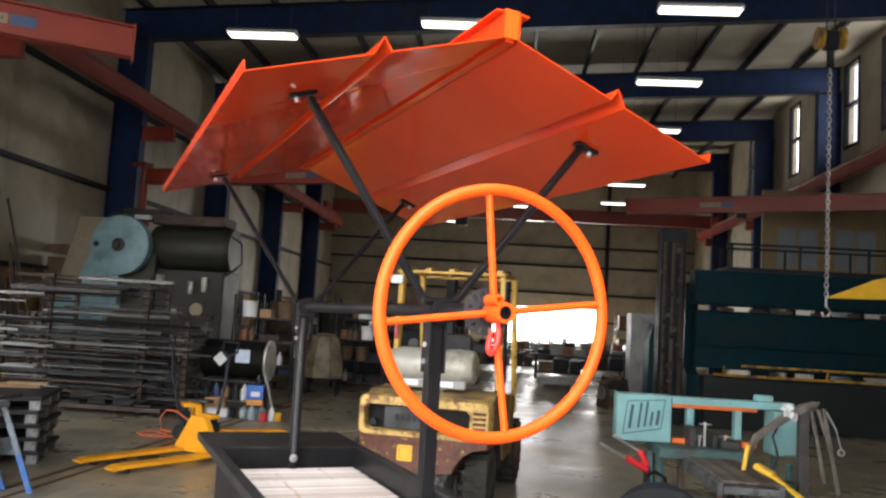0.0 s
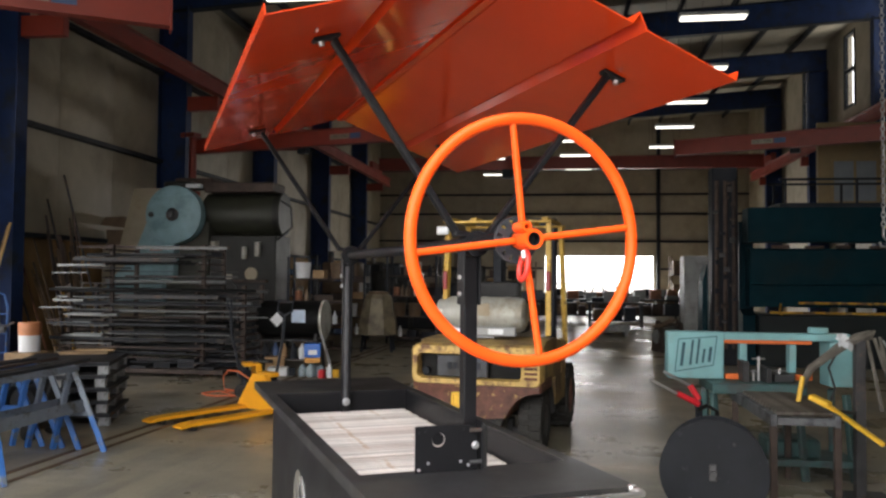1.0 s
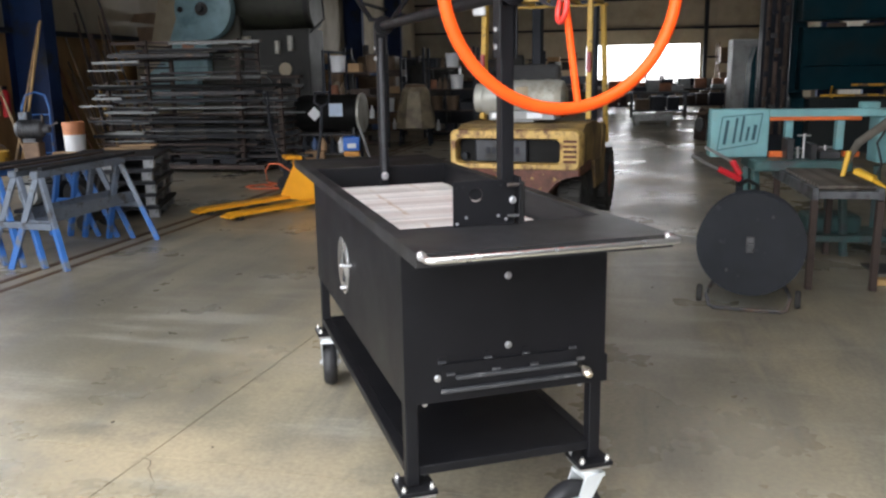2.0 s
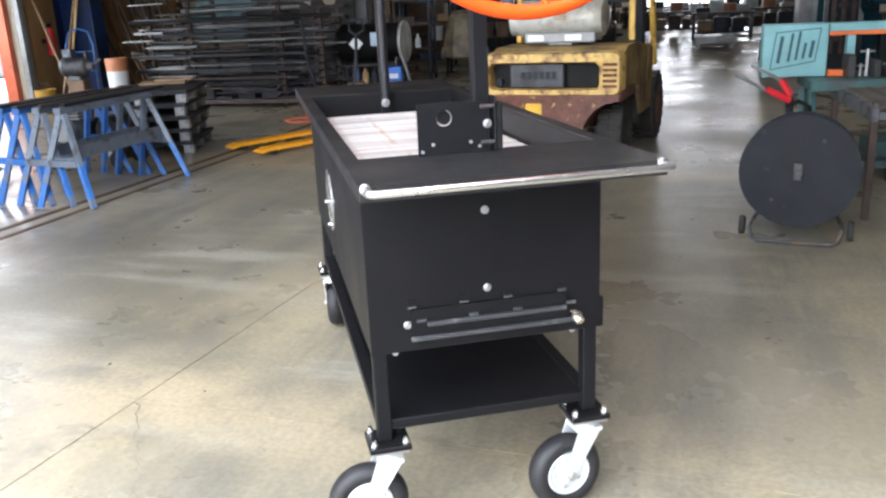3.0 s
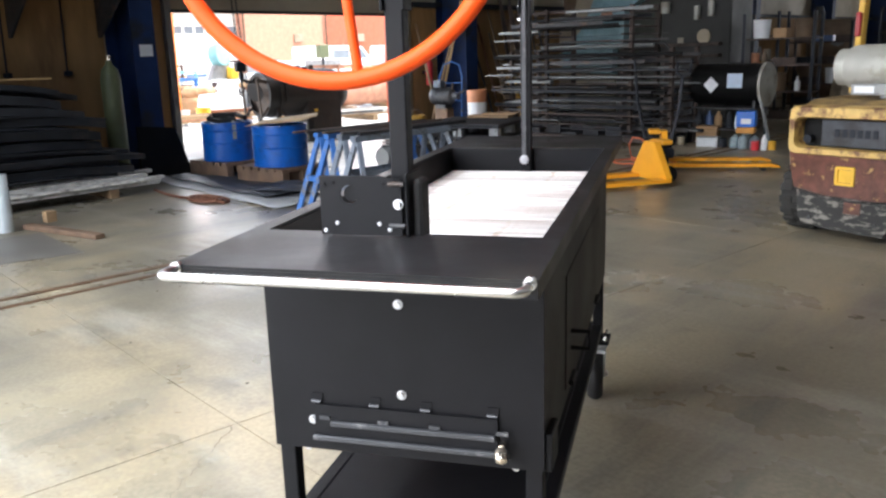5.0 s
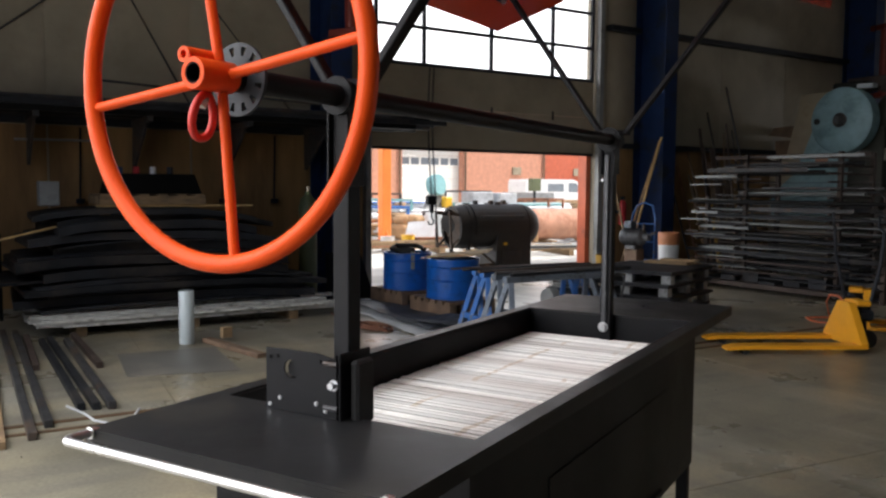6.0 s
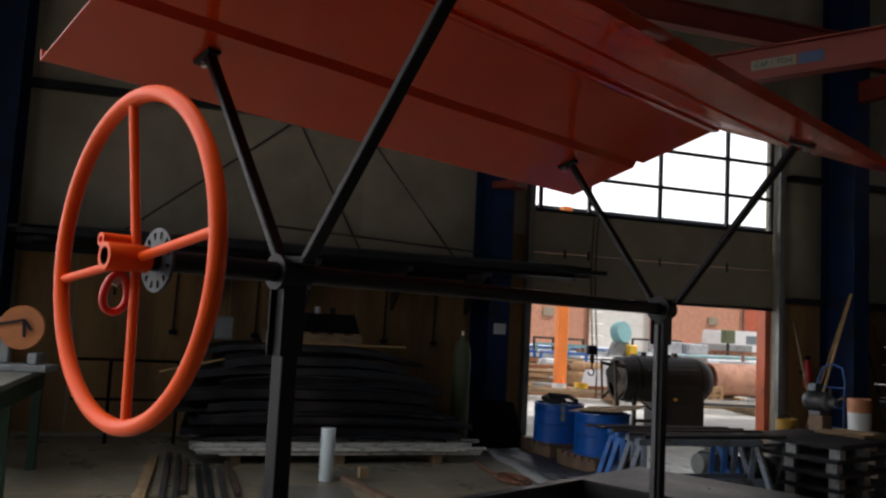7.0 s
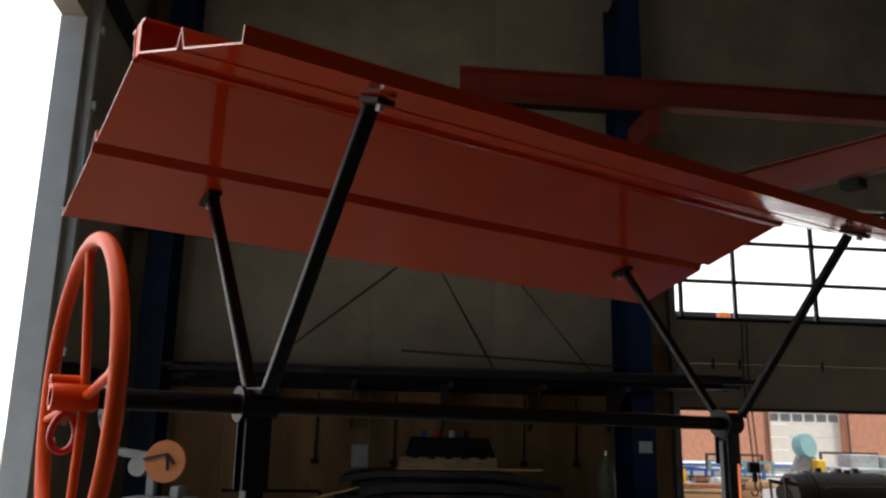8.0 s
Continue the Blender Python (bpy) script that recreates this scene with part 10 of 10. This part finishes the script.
for k in range(34):
    x = rc.uniform(-31, -17.5)
    y = 10.6 - 0.62 * (x + 17.5) + rc.uniform(-4.2, 5.0)
    w, d, h = rc.uniform(0.35, 1.1), rc.uniform(0.3, 0.8), rc.uniform(0.25, 0.85)
    m = pose(x, y, -0.03, 0, 0, rc.uniform(0, 180))
    kind = k % 4
    mat = M[rc.choice(("wood", "rust", "white", "saw_grey", "pale_metal", "rust_light", "saw_blue", "card", "rust_dark", "sheet_white"))]
    if kind == 0:
        c = thing("wooden_crate", m, "slatted wooden crate standing in the yard", "crate", "yard crates")
        for j in range(4):
            for sy in (-1, 1):
                b = BM()
                box(b, -w / 2, w / 2, sy * d / 2 - 0.012, sy * d / 2 + 0.012, h * j / 4 + 0.01, h * (j + 1) / 4 - 0.015)
                part("slat", b, M["wood"], c)
        b = BM()
        box(b, -w / 2 + 0.01, w / 2 - 0.01, -d / 2 + 0.013, d / 2 - 0.013, 0, h * 0.9)
        part("load", b, mat, c)
    elif kind == 1:
        b = BM()
        lathe(b, [(0.01, 0), (0.28, 0), (0.29, 0.02), (0.285, 0.3), (0.295, 0.31), (0.285, 0.32), (0.285, 0.6), (0.295, 0.61), (0.285, 0.62), (0.29, 0.86), (0.28, 0.88), (0.01, 0.87)], 20, Matrix.Scale(0.6 + 0.4 * rc.random(), 4))
        solid("yard_drum", b, mat, "painted steel drum standing in the yard", "drum", group="yard drums", m=m, smooth=True)
    elif kind == 2:
        b = BM()
        for j in range(6):
            z0 = j * 0.045
            bar(b, (-w, rc.uniform(-0.2, 0.2), z0 + 0.022), (w, rc.uniform(-0.2, 0.2), z0 + 0.022 + rc.uniform(0, 0.02)), 0.07, 0.04)
        solid("offcut_heap", b, mat, "heap of loose offcuts lying in the yard", "offcuts", kind="stuff", m=m)
    else:
        c = thing("scrap_machine", m, "painted scrap machine standing in the yard", "machine", "yard machines")
        b = BM()
        box(b, -w / 2, w / 2, -d / 2, d / 2, 0, h * 0.6, 0.03)
        part("base", b, mat, c)
        b = BM()
        rod(b, (-w * 0.3, 0, h * 0.6 + 0.16), (w * 0.3, 0, h * 0.6 + 0.16), 0.16, 16)
        part("drum", b, M["rust_dark"], c, smooth=True)
YARD = {}


def yard_item(kind, mat, m):
    """A small loose item of the yard; items of one kind and colour share their mesh."""
    if (kind, mat) not in YARD:
        b = BM()
        if kind == "pipe_offcut":
            hoop(b, [(0.10, -0.5), (0.12, -0.5), (0.12, 0.5), (0.10, 0.5)], 14, pose(0, 0, 0.12, 90, 0, 0))
        elif kind == "steel_sheet":
            prism(b, [(-0.7, 0), (0.7, 0), (0.66, 0.5), (0.1, 0.62), (-0.7, 0.55)], 0.012, pose(0, 0, 0, 72, 0, 0))
        elif kind == "bagged_load":
            box(b, -0.4, 0.4, -0.35, 0.35, 0, 0.45, 0.12, seg=2), box(b, -0.3, 0.35, -0.3, 0.3, 0.40, 0.72, 0.13, seg=2)
        elif kind == "beam_end":
            box(b, -0.9, 0.9, -0.1, 0.1, 0, 0.016), box(b, -0.9, 0.9, -0.008, 0.008, 0.0165, 0.2), box(b, -0.9, 0.9, -0.1, 0.1, 0.2005, 0.216)
        elif kind == "yard_pallet":
            for y in (-0.4, 0.0, 0.4):
                box(b, -0.55, 0.55, y - 0.06, y + 0.06, 0, 0.10)
            for x in (-0.48, -0.24, 0.0, 0.24, 0.48):
                box(b, x - 0.05, x + 0.05, -0.5, 0.5, 0.1, 0.125)
        else:
            lathe(b, [(0.14, 0), (0.15, 0.01), (0.17, 0.34), (0.18, 0.35), (0.16, 0.35), (0.14, 0.02)], 14)
        YARD[kind, mat] = solid(kind, b, M[mat], "", "", m=m, smooth=kind == "pail")
        ob = YARD[kind, mat]
    else:
        ob = new(kind, YARD[kind, mat].data)
        ob.matrix_basis = m
    words = {"pipe_offcut": "short steel pipe offcut lying in the yard", "steel_sheet": "bent steel sheet propped among the yard piles", "bagged_load": "pale bagged load dumped in the yard", "beam_end": "steel beam end lying in the yard", "yard_pallet": "grey wooden pallet stacked in the yard", "pail": "plastic pail standing in the yard"}
    return tagged(ob, words[kind], kind.replace("_", " "), "yard " + kind + "s")


ry = random.Random(77)
for k in range(110):
    x = ry.uniform(-33, -15.5)
    y = -0.5 + (1.5 - x) * ry.uniform(0.50, 0.98)
    if (abs(x + 16.4) < 1.2 and 12.6 < y < 16.5) or (abs(x + 18.8) < 0.8 and abs(y - 10.1) < 0.8):
        continue
    kind = ry.choice(("pipe_offcut", "steel_sheet", "bagged_load", "beam_end", "yard_pallet", "pail", "beam_end"))
    mat = ry.choice({"pipe_offcut": ("rust", "rust_light", "white", "saw_blue"), "steel_sheet": ("pale_metal", "white", "rust_light"), "bagged_load": ("sheet_white", "card", "wrap"), "beam_end": ("rust", "orange_steel", "rust_dark", "pale_metal"), "yard_pallet": ("wood", "card"), "pail": ("white", "grip_yellow", "saw_blue", "tool_red")}[kind])
    turn = ry.uniform(0, 180)
    for level in range(ry.choice((2, 3, 5)) if kind == "yard_pallet" else 1):
        yard_item(kind, mat, pose(x, y, -0.0295 + 0.126 * level, 0, 0, turn + 2.5 * (level % 2)))
gb = thing("sign_post", pose(-27.0, 21.83, -0.03), "dull green box on a post in the yard", "post")
b = BM()
box(b, -0.04, 0.04, -0.04, 0.04, 0, 1.4)
part("post", b, M["dark_steel"], gb)
b = BM()
box(b, -0.15, 0.15, -0.25, 0.25, 1.4005, 1.95, 0.02)
part("box", b, M["cyl_green"], gb)

# ---- white haze low in the sky beyond the yard ----
b = BM()
n = 48
ring = [(260 * math.cos(radians(70 + 220 * k / n)), 260 * math.sin(radians(70 + 220 * k / n))) for k in range(n + 1)]
low, high = [b.verts.new((x, y, -0.5)) for x, y in ring], [b.verts.new((x, y, 150)) for x, y in ring]
for k in range(n):
    b.faces.new((low[k], high[k], high[k + 1], low[k + 1]))
solid("backdrop", b, M["haze"], "bright white hazy sky low over the yard", "sky", "structure")

# ---- floor slabs, wall panels and boards, piece by piece ----
def clipped(poly, lo, hi):
    """Cuts a flat outline to the hall's rectangle."""
    for ax, lim, sg in ((0, lo[0], 1), (0, hi[0], -1), (1, lo[1], 1), (1, hi[1], -1)):
        out = []
        for p, q in zip(poly, poly[1:] + poly[:1]):
            dp, dq = sg * (p[ax] - lim), sg * (q[ax] - lim)
            if dp >= 0:
                out.append(p)
            if dp * dq < 0:
                t = dp / (dp - dq)
                out.append((p[0] + (q[0] - p[0]) * t, p[1] + (q[1] - p[1]) * t))
        poly = out
        if len(poly) < 3:
            return []
    return poly


CROSS, TURN, STEP, GAP = Vector((-1.455, 0.487, 0)), Matrix.Rotation(radians(-5.4), 3, "Z"), 4.4, 0.0024
for i in range(-5, 6):
    for j in range(-4, 12):
        x0, y0 = i * STEP + GAP, j * STEP + GAP
        quad = [CROSS + TURN @ Vector((x, y, 0)) for x, y in ((x0, y0), (x0 + STEP - 2 * GAP, y0), (x0 + STEP - 2 * GAP, y0 + STEP - 2 * GAP), (x0, y0 + STEP - 2 * GAP))]
        ol = clipped([(v.x, v.y) for v in quad], (XL - 0.29, YB - 0.29), (XR + 0.29, YF + 0.29))
        if ol:
            b = BM()
            prism(b, ol, 0.019, Matrix.Translation((0, 0, -0.019)))
            part("slab", b, M["concrete"], floor)
for x, w in ((-4.07, 0.06), (-3.88, 0.05)):
    b = BM()
    bar(b, (x - 0.13, YB + 0.01, 0.0028), (x + 0.13 + 1.3, YF - 0.01, 0.0028), w, 0.0045)
    solid("floor_rail", b, M["rail_rust"], "rusty flush steel rail in the concrete", "rail", "structure")

# insulation panels of the west wall
for i, y in enumerate(BAYS):
    if i in (0, 2):
        spans = [] if i == 0 else [(9.3, 9.93)]
    elif i == 1:
        spans = [(-1.9, -1.26), (-1.24, 0.56), (0.58, 2.21), (2.23, 3.83)]
    else:
        a, c = y + 0.17, min(y + BAY - 0.17, YF - 0.02)
        spans = [(a + (c - a) * k / 3 + 0.01, a + (c - a) * (k + 1) / 3 - 0.01) for k in range(3)]
    for a, c in spans:
        for z0, z1 in ((2.27, 4.14), (4.26, 6.24), (6.36, 8.5)):
            b = BM()
            sagged(b, XL + 0.0015, a, c, z0, z1, 0.05)
            part("panel", b, M["cream"], wall_w, smooth=True)
        b = BM()
        box(b, XL + 0.0015, XL + 0.02, a + 0.003, c - 0.003, 0.05, 2.17, 0.002)
        part("liner_board", b, M["wood_liner"], wall_w)
b = BM()
box(b, XL + 0.0015, XL + 0.02, 4.16, 4.64, 0.05, 2.9, 0.002)
part("liner_board", b, M["wood_liner"], wall_w)
for k in range(9):
    a = XL + 0.05 + k * 2.12
    c = min(a + 2.1, XR - 0.05)
    for z0, z1 in ((0.05, 1.94), (2.06, 3.34), (3.46, 4.74), (4.86, 5.74), (5.86, 7.04), (7.16, 9.0)):
        if z1 < 3.4 and a < 5.0 and c > -0.55:
            if c < 1 and z1 < 3.4 and a < -0.55:
                c2 = -0.56
            else:
                continue
        else:
            c2 = c
        b = BM()
        box(b, a, c2 - 0.02, YF - 0.03, YF - 0.0015, z0, z1, 0.006)
        part("panel", b, M["cream"], wall_n)

# a hairline crack from the crossing of two saw cuts, and small chips lying about
def crack(x0, y0, x1, y1, seed):
    rk = random.Random(seed)
    b = BM()
    n = 22
    left, right = [], []
    d = Vector((x1 - x0, y1 - y0, 0))
    side = Vector((-d.y, d.x, 0)).normalized()
    for k in range(n + 1):
        c = Vector((x0, y0, 0.0006)) + d * (k / n) + side * rk.uniform(-0.012, 0.012)
        w = 0.0022 * (1 - 0.7 * k / n)
        left.append(b.verts.new(c - side * w)), right.append(b.verts.new(c + side * w))
    for k in range(n):
        b.faces.new((left[k], right[k], right[k + 1], left[k + 1]))
    part("crack", b, M["dirt"], floor)


crack(-1.445, 0.46, -1.05, -0.12, 1)
crack(2.9, 0.09, 2.1, 1.9, 3)
rd = random.Random(21)
b = BM()
for k in range(80):
    x, y = rd.uniform(-3.5, 3.2), rd.uniform(-1.6, 6.5)
    if abs(x + 0.3) < 0.5 and -0.4 < y < 2.2:
        continue
    s = rd.choice((0.003, 0.004, 0.006, 0.008))
    box(b, -s, s * rd.uniform(0.6, 1.6), -s * 0.5, s * 0.5, 0.0003, s * 0.35, m=pose(x, y, 0, 0, 0, rd.uniform(0, 180)))
solid("floor_chips", b, M["rust_dark"], "small dark steel chips scattered on the concrete", "debris", "stuff")
